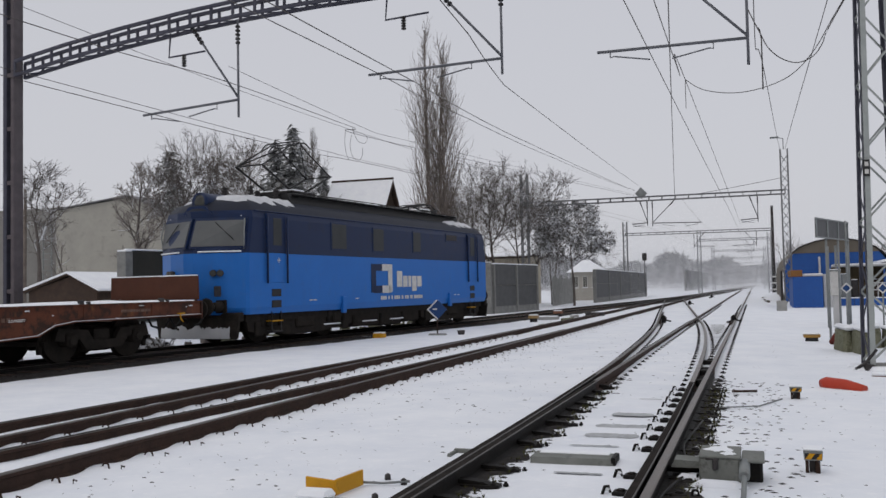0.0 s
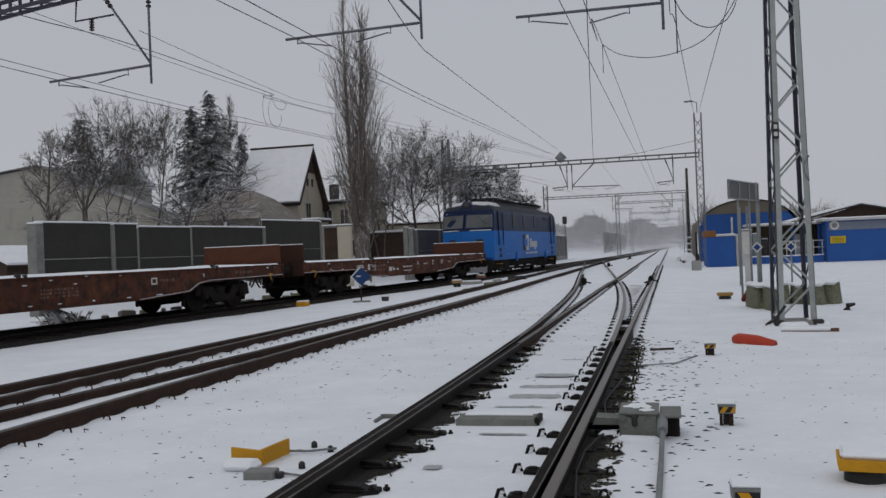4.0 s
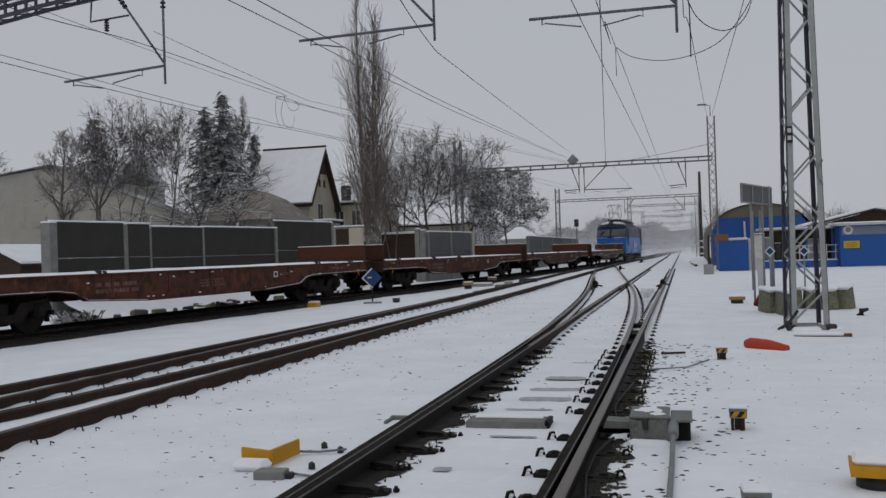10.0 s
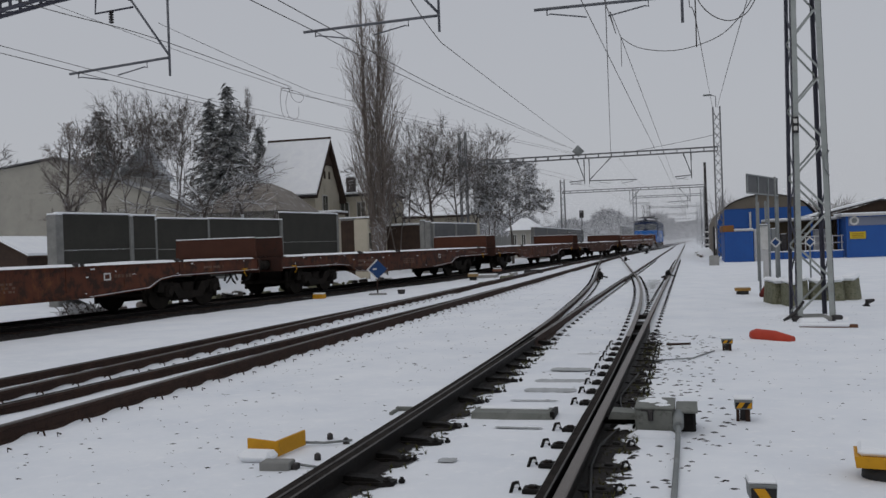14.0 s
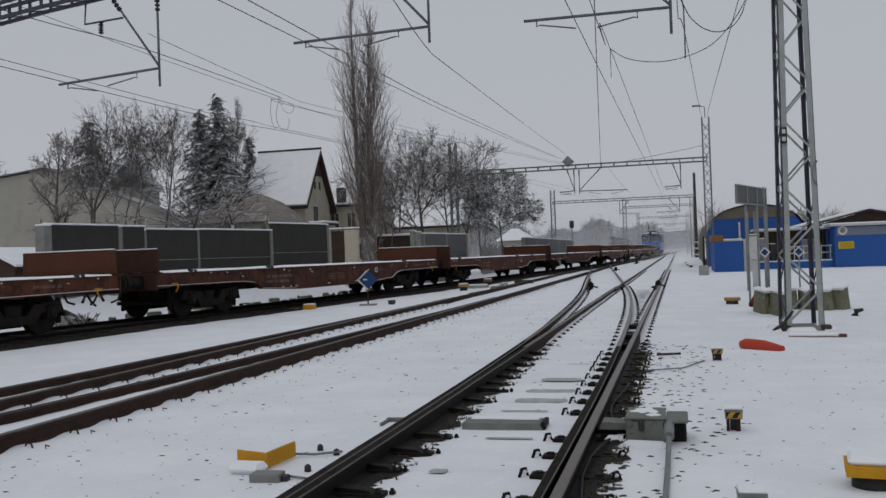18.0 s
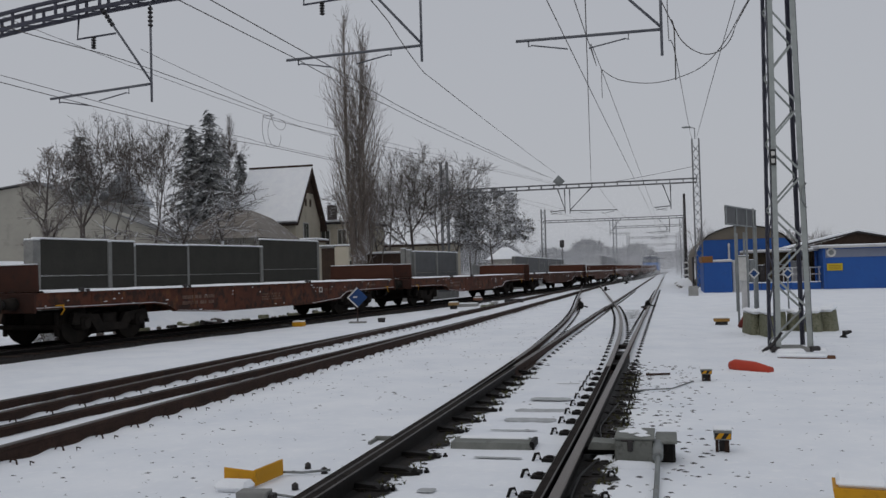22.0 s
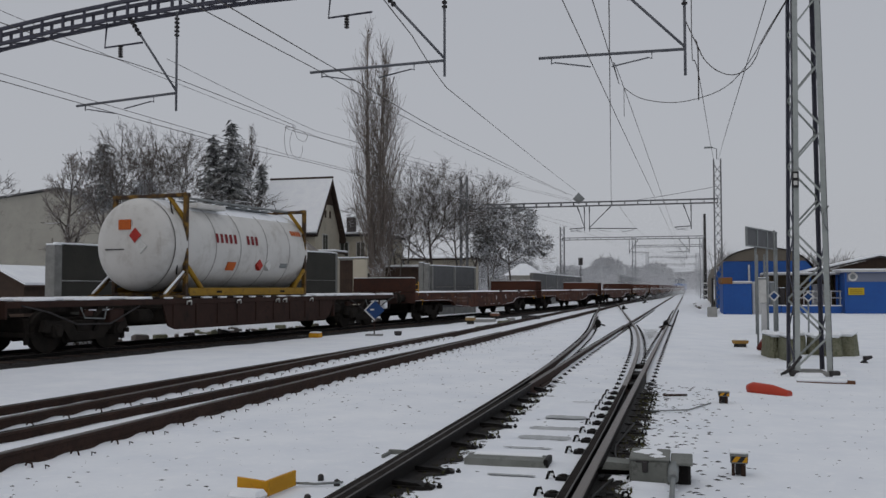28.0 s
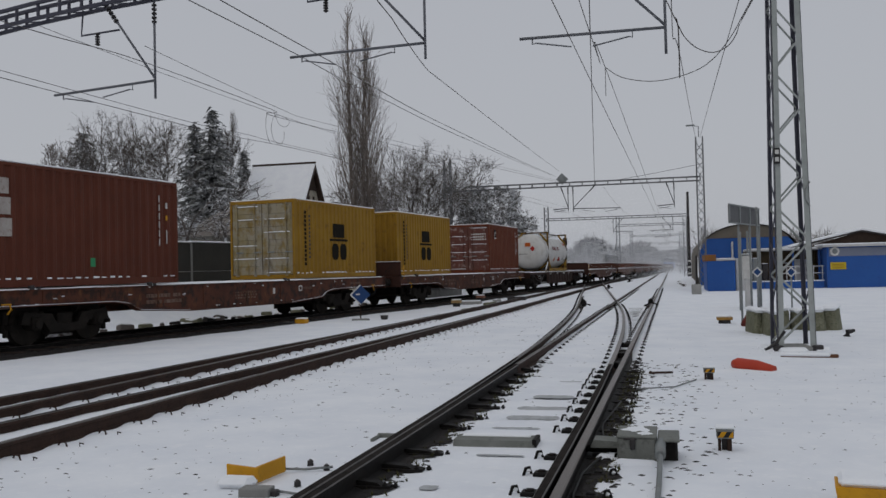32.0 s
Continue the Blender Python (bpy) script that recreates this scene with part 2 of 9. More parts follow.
MACHINE = surf("machine_grey_green", (0.13, 0.138, 0.125), (0.185, 0.192, 0.178), 5, 0.7, bump=0.03, bscale=40, c3=(0.06, 0.062, 0.055), scale3=9, amount3=0.6)
BARK = surf("winter_bark", (0.085, 0.073, 0.067), (0.135, 0.117, 0.108), 6, 0.95, bump=0.05, bscale=30)
TWIG = surf("frosted_twigs", (0.17, 0.15, 0.138), (0.25, 0.225, 0.21), 1.5, 0.95)
TWIG_MID = surf("grey_brown_twigs", (0.11, 0.098, 0.091), (0.165, 0.148, 0.138), 1.5, 0.95)
POPLAR = surf("poplar_bark", (0.125, 0.102, 0.088), (0.185, 0.158, 0.138), 3, 0.95, bump=0.04, bscale=30)
# needle colour lifted to grey for haze and against self-shadowing
NEEDLE = surf("hazed_spruce_needles", (0.20, 0.205, 0.20), (0.27, 0.275, 0.27), 2, 0.9)
WITHERED = surf("withered_leaves", (0.13, 0.126, 0.118), (0.20, 0.19, 0.178), 2, 0.95)
FROST = surf("frost_and_snow", (0.60, 0.61, 0.63), (0.48, 0.49, 0.51), 2, 0.85, spec=0.2)
BOX_RED = surf("container_red", (0.122, 0.028, 0.0085), (0.096, 0.023, 0.0080), 0.9, 0.6, bump=0.015, bscale=12, c3=(0.14, 0.036, 0.014), scale3=4, amount3=0.5, c4=(0.06, 0.018, 0.012), scale4=4, amount4=0.7, edge4=0.58, stretch=(1, 1, 0.3))
BOX_BROWN = surf("container_brown", (0.105, 0.026, 0.0115), (0.084, 0.021, 0.0100), 0.9, 0.6, bump=0.015, bscale=12, c3=(0.075, 0.024, 0.012), scale3=4, amount3=0.5)
BOX_YELLOW = surf("container_yellow", (0.275, 0.150, 0.010), (0.225, 0.120, 0.011), 0.9, 0.6, bump=0.015, bscale=12, c3=(0.10, 0.045, 0.014), scale3=3.2, amount3=0.75, edge3=0.58, c4=(0.075, 0.030, 0.012), scale4=4.5, amount4=0.85, edge4=0.62, stretch=(1, 1, 0.35))
DOOR_SOILED = surf("salt_streaked_doors", (0.23, 0.185, 0.085), (0.29, 0.27, 0.23), 1.1, 0.7, bump=0.02, bscale=20, c3=(0.20, 0.125, 0.02), scale3=2.0, amount3=0.8, edge3=0.5, c4=(0.11, 0.085, 0.05), scale4=5, amount4=0.75, edge4=0.52, stretch=(1, 1, 0.25))
DOOR_RED = surf("streaked_red_doors", (0.12, 0.038, 0.026), (0.10, 0.045, 0.036), 1.1, 0.7, bump=0.02, bscale=20, c3=(0.34, 0.27, 0.25), scale3=4, amount3=0.8)
TANKWHITE = surf("white_tank_paint", (0.60, 0.59, 0.565), (0.54, 0.53, 0.51), 0.8, 0.45, bump=0.006, bscale=3, c3=(0.42, 0.40, 0.37), scale3=1.6, amount3=0.5, edge3=0.52, c4=(0.34, 0.31, 0.27), scale4=3, amount4=0.6, edge4=0.58, stretch=(1, 1, 0.25))
FRAME_YELLOW = surf("tank_frame_yellow", (0.22, 0.125, 0.02), (0.13, 0.07, 0.02), 2, 0.6, bump=0.02, bscale=20, c3=(0.035, 0.022, 0.016), scale3=3.0, amount3=0.95, edge3=0.40)
TANKBAND = surf("tank_band_grey", (0.26, 0.25, 0.235), (0.34, 0.33, 0.31), 3, 0.6)
RAIL_YELLOW = surf("ochre_rail_paint", (0.30, 0.175, 0.016), (0.24, 0.135, 0.015), 3, 0.6, bump=0.02, bscale=20, c3=(0.11, 0.06, 0.02), scale3=5, amount3=0.6)
DEEPRED = surf("deep_red_paint", (0.20, 0.018, 0.022), (0.16, 0.016, 0.02), 5, 0.6)
TANKWAGON = surf("black_brown_wagon", (0.040, 0.0185, 0.013), (0.026, 0.014, 0.011), 2, 0.8, bump=0.04, bscale=30, c3=(0.012, 0.009, 0.008), scale3=5, amount3=0.7)
ORANGE = surf("orange_plate", (0.50, 0.11, 0.016), (0.42, 0.09, 0.015), 5, 0.5)
HAZRED = surf("hazard_red", (0.40, 0.032, 0.022), (0.34, 0.028, 0.022), 5, 0.5)
# neutral grey carries the distance haze on woods and skyline
HAZE_WOOD = surf("far_woods_haze_grey", (0.11, 0.11, 0.115), (0.14, 0.14, 0.147), 0.05, 1.0, c3=(0.18, 0.18, 0.188), scale3=0.4, amount3=0.6)
FARBROWN = surf("far_brown_scrub", (0.14, 0.125, 0.115), (0.20, 0.185, 0.175), 0.6, 1.0)


# ---- mesh helpers ----
class Shape:
    """Collects faces with their materials and makes one mesh of them."""

    def __init__(self):
        self.v, self.f, self.m, self.s, self.mats = [], [], [], [], []

    def slot(self, mat):
        if mat not in self.mats:
            self.mats.append(mat)
        return self.mats.index(mat)

    def add(self, verts, faces, mat, smooth=False):
        k, i = len(self.v), self.slot(mat)
        self.v += [tuple(p) for p in verts]
        self.f += [tuple(k + a for a in face) for face in faces]
        self.m += [i] * len(faces)
        self.s += [smooth] * len(faces)
        return self

    def box(self, x0, x1, y0, y1, z0, z1, mat, bev=0.0, turn=None):
        b = min(bev, abs(x1 - x0) / 2.2, abs(y1 - y0) / 2.2, abs(z1 - z0) / 2.2)
        if b <= 0:
            v = [Vector(p) for p in ((x0, y0, z0), (x1, y0, z0), (x1, y1, z0), (x0, y1, z0), (x0, y0, z1), (x1, y0, z1), (x1, y1, z1), (x0, y1, z1))]
            f = [(3, 2, 1, 0), (4, 5, 6, 7), (0, 1, 5, 4), (1, 2, 6, 5), (2, 3, 7, 6), (3, 0, 4, 7)]
        else:
            v, f = [], []
            cs = [(sx, sy, sz) for sx in (0, 1) for sy in (0, 1) for sz in (0, 1)]
            lo, hi = (x0, y0, z0), (x1, y1, z1)
            idx = {}
            for c in cs:
                for ax in range(3):
                    p = [(hi[i] if c[i] else lo[i]) + (0 if i == ax else (-b if c[i] else b)) for i in range(3)]
                    idx[c, ax] = len(v)
                    v.append(Vector(p))
            for ax in range(3):
                a1, a2 = [i for i in range(3) if i != ax]
                for side in (0, 1):
                    loop = []
                    for u, w in ((0, 0), (1, 0), (1, 1), (0, 1)):
                        c = [0, 0, 0]
                        c[ax], c[a1], c[a2] = side, u, w
                        loop.append(idx[tuple(c), ax])
                    f.append(tuple(loop))
                for u in (0, 1):
                    for w in (0, 1):
                        c0, c1 = [0, 0, 0], [0, 0, 0]
                        c0[a1] = c1[a1] = u
                        c0[a2] = c1[a2] = w
                        c1[ax] = 1
                        f.append((idx[tuple(c0), a1], idx[tuple(c1), a1], idx[tuple(c1), a2], idx[tuple(c0), a2]))
            for c in cs:
                f.append(tuple(idx[c, ax] for ax in range(3)))
            mid = Vector(((x0 + x1) / 2, (y0 + y1) / 2, (z0 + z1) / 2))
            g = []
            for face in f:
                p = [v[i] for i in face]
                nrm = (p[1] - p[0]).cross(p[2] - p[0])
                g.append(face if nrm.dot(sum(p, Vector()) / len(p) - mid) > 0 else face[::-1])
            f = g
        if turn is not None:
            v = [turn @ p for p in v]
        return self.add(v, f, mat)

    def tube(self, pts, radii, mat, n=8, caps=True, smooth=True):
        """A round bar along points; one radius, or one for each point."""
        pts = [Vector(p) for p in pts]
        if not isinstance(radii, (list, tuple)):
            radii = [radii] * len(pts)
        verts, ring = [], []
        for i, p in enumerate(pts):
            way = pts[min(i + 1, len(pts) - 1)] - pts[max(i - 1, 0)]
            way.normalize()
            side = way.cross(Vector((0, 0, 1)) if abs(way.z) < 0.9 else Vector((1, 0, 0))).normalized()
            up = side.cross(way)
            ring.append([len(verts) + j for j in range(n)])
            verts += [p + radii[i] * (math.cos(6.28318 * j / n) * side + math.sin(6.28318 * j / n) * up) for j in range(n)]
        faces = [(ring[i][j], ring[i][(j + 1) % n], ring[i + 1][(j + 1) % n], ring[i + 1][j]) for i in range(len(pts) - 1) for j in range(n)]
        k = len(self.v)
        self.add(verts, faces, mat, smooth and n > 4)
        if caps:
            self.f += [tuple(k + j for j in ring[0][::-1]), tuple(k + j for j in ring[-1])]
            self.m += [self.slot(mat)] * 2
            self.s += [False] * 2
        return self

    def prism(self, outline, axis, a, b, mat):
        """An outline in the plane across an axis ('x': y, z; 'y': x, z; 'z': x, y), from a to b along it."""
        def at(p, d):
            return (d, p[0], p[1]) if axis == "x" else (p[0], d, p[1]) if axis == "y" else (p[0], p[1], d)
        n = len(outline)
        v = [at(p, a) for p in outline] + [at(p, b) for p in outline]
        f = [(i, (i + 1) % n, n + (i + 1) % n, n + i) for i in range(n)] + [tuple(range(n))[::-1], tuple(range(n, 2 * n))]
        return self.add(v, f, mat)

    def disc(self, c, r, h, axis, mat, n=20, r2=None):
        c = Vector(c)
        d = Vector({"x": (1, 0, 0), "y": (0, 1, 0), "z": (0, 0, 1)}[axis]) * h
        return self.tube([c, c + d], [r, r if r2 is None else r2], mat, n)

    def mesh(self, name):
        me = bpy.data.meshes.new(name)
        me.from_pydata(self.v, [], self.f)
        for mat in self.mats:
            me.materials.append(mat)
        me.polygons.foreach_set("material_index", self.m)
        me.polygons.foreach_set("use_smooth", self.s)
        me.update()
        return me


def part(name, shape, parent=None, label="", m=None):
    """Links a shape as one mesh object, under a thing or a part if given."""
    ob = new(name, shape.mesh(name) if isinstance(shape, Shape) else shape)
    if parent is not None:
        ob.parent = parent
    if m is not None:
        ob.matrix_basis = m
    return tagged(ob, label)


def thing(name, label, category, group="", kind="", m=None):
    ob = new(name)
    ob.empty_display_size = 0.3
    if m is not None:
        ob.matrix_basis = m
    return tagged(ob, label, category, group, kind)


def solo(name, shape, label, category, group="", kind="", m=None):
    """A thing that is one mesh."""
    ob = part(name, shape, None, "", m)
    return tagged(ob, label, category, group, kind)


# ---- the lines of the tracks (the line ahead is +y) ----
RAIL = 0.16            # rail head over the snow, turnout and middle track
ZC = 0.14              # rail head of the goods track
GAUGE = 1.507          # between rail centres
KNOTS = [(-420, -63.8), (-30, -19.5), (0, -16.09), (12, -14.73), (20, -13.83), (30, -12.63), (42, -11.13), (56, -9.81), (75, -8.11),
         (100, -6.47), (140, -5.07), (205, -3.33), (309, -0.33), (520, 5.76)]


def smooth_line(knots):
    y, x = np.array(knots, float).T
    h = np.diff(y)
    d = np.diff(x) / h
    m = np.r_[d[0], (d[:-1] * h[1:] + d[1:] * h[:-1]) / (h[1:] + h[:-1]), d[-1]]
    ys = np.arange(y[0], y[-1], 0.5)
    i = np.clip(np.searchsorted(y, ys, side="right") - 1, 0, len(h) - 1)
    u = (ys - y[i]) / h[i]
    xs = (1 + 2 * u) * (1 - u) ** 2 * x[i] + u * (1 - u) ** 2 * h[i] * m[i] + u * u * (3 - 2 * u) * x[i + 1] + u * u * (u - 1) * h[i] * m[i + 1]
    s = np.r_[0, np.cumsum(np.hypot(np.diff(xs), np.diff(ys)))]
    return xs, ys, s - np.interp(0, ys, s)


CX, CY, CS = smooth_line(KNOTS)


def goods_x(y):
    return float(np.interp(y, CY, CX))


def goods_at(s):
    return float(np.interp(s, CS, CX)), float(np.interp(s, CS, CY))


AR, AL = -0.72, -0.72 - GAUGE      # main track, right and left rail
BL, BR = -7.10, -5.60              # middle track


def div_left(y):                   # curved stock rail of the near turnout, towards the middle track
    if y < 7:
        return -2.30
    if y < 35:
        return -2.30 - (y - 7) ** 2 / 653
    return -3.5 - 0.0862 * (y - 35)


def div_right(y):                  # curved blade, a hand's width off the straight stock rail at first
    return div_left(y) + GAUGE - 0.03 * max(0.0, min(1.0, (20 - y) / 8))


def mid_gap(y):                    # how far the two routes of the middle turnout have parted
    return 0.075 + max(28.0 - y, 0) ** 2 / 590


def hump(x, y):
    """Height of the snow."""
    z = 0.014 * noise.noise((x * 0.35, y * 0.22, 0)) + 0.006 * noise.noise((x * 1.7, y * 1.3, 3))
    z += 0.02 * max(0.0, min(1.0, (x + 8.7) / 0.5, (-5.62 - x) / 0.2)) if y < 60 else 0.0     # it lies deeper in the middle track
    if AL + 0.1 < x < -0.9 and y < 34:      # sleepers swell under the thin snow
        z += 0.009 * math.cos(6.283 * (y - 3.7) / 0.6) * min(1, (x - AL - 0.1) * 4, (-0.9 - x) * 4)
    if -5.4 < x < 0.9 and 13 < y < 120:      # deeper snow about the far half of the turnout
        z += 0.062 * min(1, (y - 13) / 7) * min(1, (120 - y) / 40) * max(0, min(1, (x + 5.4) / 0.6, (0.9 - x) / 0.6))
    far = max(abs(x), abs(y - 20))
    if far > 40:
        z += min((far - 40) / 200, 1) * 0.25 * noise.noise((x * 0.02, y * 0.02, 7))
    return z


# ---- ground ----
def axis_steps(lo, mid0, mid1, hi, fine):
    a = list(np.arange(mid0, mid1, fine))
    for end, sign in ((hi, 1), (lo, -1)):
        p, step, out = (a[-1] if sign > 0 else a[0]), fine, []
        while (p < end) if sign > 0 else (p > end):
            step *= 1.13
            p += sign * step
            out.append(p)
        a = a + out if sign > 0 else out[::-1] + a
    return a


gx, gy = axis_steps(-2500, -20, 6, 2500, 0.2), axis_steps(-2500, 3, 34, 3500, 0.12)
gs = Shape()
gs.add([(x, y, hump(x, y) - (0.02 if abs(x - goods_x(min(max(y, -400), 500))) < 1.5 else 0.0)) for y in gy for x in gx],
       [(j * len(gx) + i, j * len(gx) + i + 1, (j + 1) * len(gx) + i + 1, (j + 1) * len(gx) + i) for j in range(len(gy) - 1) for i in range(len(gx) - 1)], SNOW, True)
solo("ground", gs, "fresh snow lying over the railway yard", "ground", kind="structure")

# bare ballast under the goods track, with a ragged snow edge
bs, ys = Shape(), list(np.arange(-60, 60, 0.35)) + list(np.arange(60, 300, 3.0))
bv = []
for y in ys:
    c = goods_x(y)
    r = 1.78 + 0.16 * noise.noise((y * 0.9, 1, 0)) + 0.08 * noise.noise((y * 3.1, 5, 0))
    q = 1.35 + 0.18 * noise.noise((y * 0.8, 9, 0))
    bv += [(c - q - 0.25, y, -0.03), (c - q, y, 0.03), (c - 0.9, y, 0.055), (c + 0.9, y, 0.055), (c + r - 0.15, y, 0.045), (c + r + 0.12, y, -0.03)]
bs.add(bv, [(j * 6 + i, j * 6 + i + 1, j * 6 + i + 7, j * 6 + i + 6) for j in range(len(ys) - 1) for i in range(5)], BALLAST)
solo("ballast_bed", bs, "dark wet ballast of the goods track, swept clear of snow", "ballast", kind="structure")


# ---- rails ----
HEAD = [(-0.07, -0.16), (0.07, -0.16), (0.07, -0.148), (0.012, -0.128), (0.009, -0.05), (0.034, -0.036), (0.036, -0.008), (0.028, 0.0),
        (-0.028, 0.0), (-0.036, -0.008), (-0.034, -0.036), (-0.009, -0.05), (-0.012, -0.128), (-0.07, -0.148)]


def rail(parent, line, y0, y1, top, side, step, z=RAIL, label="", taper=False, name="rail"):
    """One rail of the section above along x = line(y); a tapered one is a point blade, thin at its near end."""
    sh = Shape()
    yy = [y0]
    while yy[-1] < y1 - 1e-6:
        yy.append(min(yy[-1] + step * (1 if yy[-1] < 45 else 4), y1))
    n = len(HEAD)
    v = []
    for y in yy:
        slope = (line(y + 0.2) - line(y - 0.2)) / 0.4
        w = min(1.0, 0.35 + (y - y0) * 0.12) if taper else 1.0
        for a, b in HEAD:
            v.append((line(y) + a * w, y - a * w * slope, z + b))
    tops, edges, sides = [], [], []
    for j in range(len(yy) - 1):
        for i in range(n):
            k = (i + 1) % n
            (tops if i == 7 or (top is RAILTOP and i == 6) else edges if i in (6, 8) else sides).append((j * n + i, j * n + k, (j + 1) * n + k, (j + 1) * n + i))
    sh.add(v, sides, side)
    k = len(sh.v) - len(v)
    # bevel faces carry the painted highlight
    for group, mat in ((tops, top), (edges, RAILEDGE)):
        sh.f += [tuple(k + a for a in q) for q in group]
        sh.m += [sh.slot(mat)] * len(group)
        sh.s += [False] * len(group)
    sh.add(v[:n], [tuple(range(n))], side)
    sh.add(v[-n:], [tuple(range(n))[::-1]], side)
    return part(name, sh, parent, label)


main_track = thing("railway_turnout", "snow-covered railway turnout with oily dark rails and point blades", "railway track", kind="structure")
rail(main_track, lambda y: AR, -6, 15.5, RAILTOP, OILY, 1.0, label="right stock rail with a worn shiny head")
rail(main_track, lambda y: AR, 15.505, 262, RAILTOP, RUST, 1.0, label="right running rail with a worn shiny head")
rail(main_track, div_left, -6, 14, RAILTOP_DULL, OILY, 1.0, label="curved stock rail")
rail(main_track, div_left, 14.005, 76, RAILTOP_WORN, RUST, 1.0, label="rusty curved rail")
rail(main_track, lambda y: AL + 0.01, 1.0, 13, RAILTOP_DULL, OILY, 1.0, label="straight point blade", taper=True, name="point_blade")
rail(main_track, div_right, 1.0, 13, RAILTOP_DULL, OILY, 1.0, label="curved point blade", taper=True, name="point_blade")
rail(main_track, lambda y: AL + 0.01, 13.02, 262, RAILTOP_WORN, RUST, 1.0, label="straight closure rail")
rail(main_track, div_right, 13.02, 80, RAILTOP, RUST, 1.0, label="curved closure rail")
# check rails at the crossing
rail(main_track, lambda y: AR - 0.085 - max(abs(y - 38) - 4.5, 0) * 0.02, 32, 44, RAILTOP_DULL, RUST, 0.5, label="check rail")
rail(main_track, lambda y: div_left(y) + 0.085 + max(abs(y - 38) - 4.5, 0) * 0.02, 32, 44, RAILTOP_DULL, RUST, 0.5, label="check rail")
rail(main_track, lambda y: AL + 0.07 if y < 38 else div_right(38) + 0.07 + (y - 38) * 0.004, 31.5, 38.5, RAILTOP_DULL, RUST, 0.5, label="wing rail")

middle_track = thing("railway_track", "rusty railway track with two routes parting, half sunk in snow", "railway track", kind="structure")
rail(middle_track, lambda y: BL - mid_gap(y) if y < 28 else BL, -6, 101, RAILTOP_DULL, RUST, 0.8, label="outer stock rail")
rail(middle_track, lambda y: BL if y < 28 else BL + 0.02, -6, 28, RAILTOP_WORN, RUST, 0.8, label="blade with a bright head")
rail(middle_track, lambda y: BR - mid_gap(y), -6, 28, RAILTOP_DULL, RUST, 0.8, label="curved blade")
rail(middle_track, lambda y: BR, -6, 103, RAILTOP_WORN, RUST, 0.8, label="outer stock rail with a bright head")
goods_track = thing("railway_track", "goods railway track on bare dark ballast", "railway track", kind="structure")
rail(goods_track, lambda y: goods_x(y) + GAUGE / 2, -40, 500, RAILTOP_DULL, OILY, 1.5, z=ZC, label="polished running rail")
rail(goods_track, lambda y: goods_x(y) - GAUGE / 2, -40, 500, RAILTOP_DULL, OILY, 1.5, z=ZC, label="polished running rail")

# sleepers of the goods track: the ends show in the ballast
slp = Shape().box(-1.28, 1.28, -0.13, 0.13, -0.1, 0.062, TIMBER, 0.01).mesh("sleeper")
y = 8.0
while y < 62:
    c = goods_x(y)
    part("sleeper", slp, goods_track, m=pose(c, y, 0, 0, 0, math.degrees(-math.atan((goods_x(y + 1) - goods_x(y - 1)) / 2))))
    y += 0.62


# fastenings: a bolt with its clip, standing out of the snow beside the rail foot
def clip_mesh():
    s = Shape()
    s.box(-0.06, 0.06, -0.065, 0.065, -0.02, 0.02, OILY, 0.006)
    s.tube([(0.0, 0.0, 0.0), (0.0, 0.0, 0.075)], 0.016, OILY, 6)
    s.disc((0.0, 0.0, 0.03), 0.03, 0.024, "z", OILY, 6)
    s.box(-0.085, 0.0, -0.026, 0.026, 0.012, 0.038, OILY, 0.006)
    me = s.mesh("rail_clip")
    me.transform(Matrix.Scale(0.75, 4))
    return me


def bent_clip_mesh():
    s = Shape()
    s.tube([(-0.05, 0, 0.0), (-0.02, 0, 0.055), (0.035, 0, 0.048), (0.06, 0, -0.03)], 0.009, RUST, 5)
    s.tube([(0.15, 0.045, -0.03), (0.15, 0.045, 0.036), (0.19, 0.045, 0.028)], 0.008, RUST, 5)
    return s.mesh("rail_clip")


CLIP, BENT = clip_mesh(), bent_clip_mesh()
CLIP_LOW = CLIP.copy()          # sunk deeper in the snow
CLIP_LOW.transform(Matrix.Diagonal((0.8, 0.6, 0.62, 1)))
rt = random.Random(19)
y = 4.2
while y < 40:
    part("rail_clip", BENT, middle_track, m=pose(BR + 0.14, y, 0.0, 0, 0, rt.uniform(-12, 12)))
    if y < 27:
        part("rail_clip", BENT, middle_track, m=pose(BL + 0.13, y + 0.03, 0.02, 0, 0, rt.uniform(-12, 12)))
        if y < 19:
            part("rail_clip", BENT, middle_track, m=pose(BR - mid_gap(y) - 0.13, y - 0.05, 0.02, 0, 0, 180 + rt.uniform(-12, 12)))
    y += 0.6


# snow drifted against the rail feet, scalloped from sleeper to sleeper
def drift(line, y0, y1, out, high):
    s, v, yy = Shape(), [], list(np.arange(y0, y1, 0.1))
    for y in yy:
        c = line(y)
        wave = 0.5 + 0.5 * math.cos(6.283 * (y - 4.2) / 0.6) + 0.5 * noise.noise((y * 2.3, c, 4))
        for k, h in ((0.012, high * (0.35 + 0.5 * wave)), (0.10, high * (0.2 + 0.45 * wave)), (0.22, high * 0.12), (0.38, -0.02)):
            v.append((c + out * k, y, hump(c + out * k, y) + h))
    f = [(j * 4 + i, j * 4 + i + 1, j * 4 + i + 5, j * 4 + i + 4) for j in range(len(yy) - 1) for i in range(3)]
    s.add(v, f if out > 0 else [q[::-1] for q in f], SNOW, True)
    tagged(solo("snow_drift", s, "thin snow drifted against the rusty rail foot", "snow", "snow drifts"), kind="stuff")


drift(lambda y: BR, 3.0, 45.0, 1, 0.03)
drift(lambda y: BL, 3.0, 27.0, 1, 0.05)
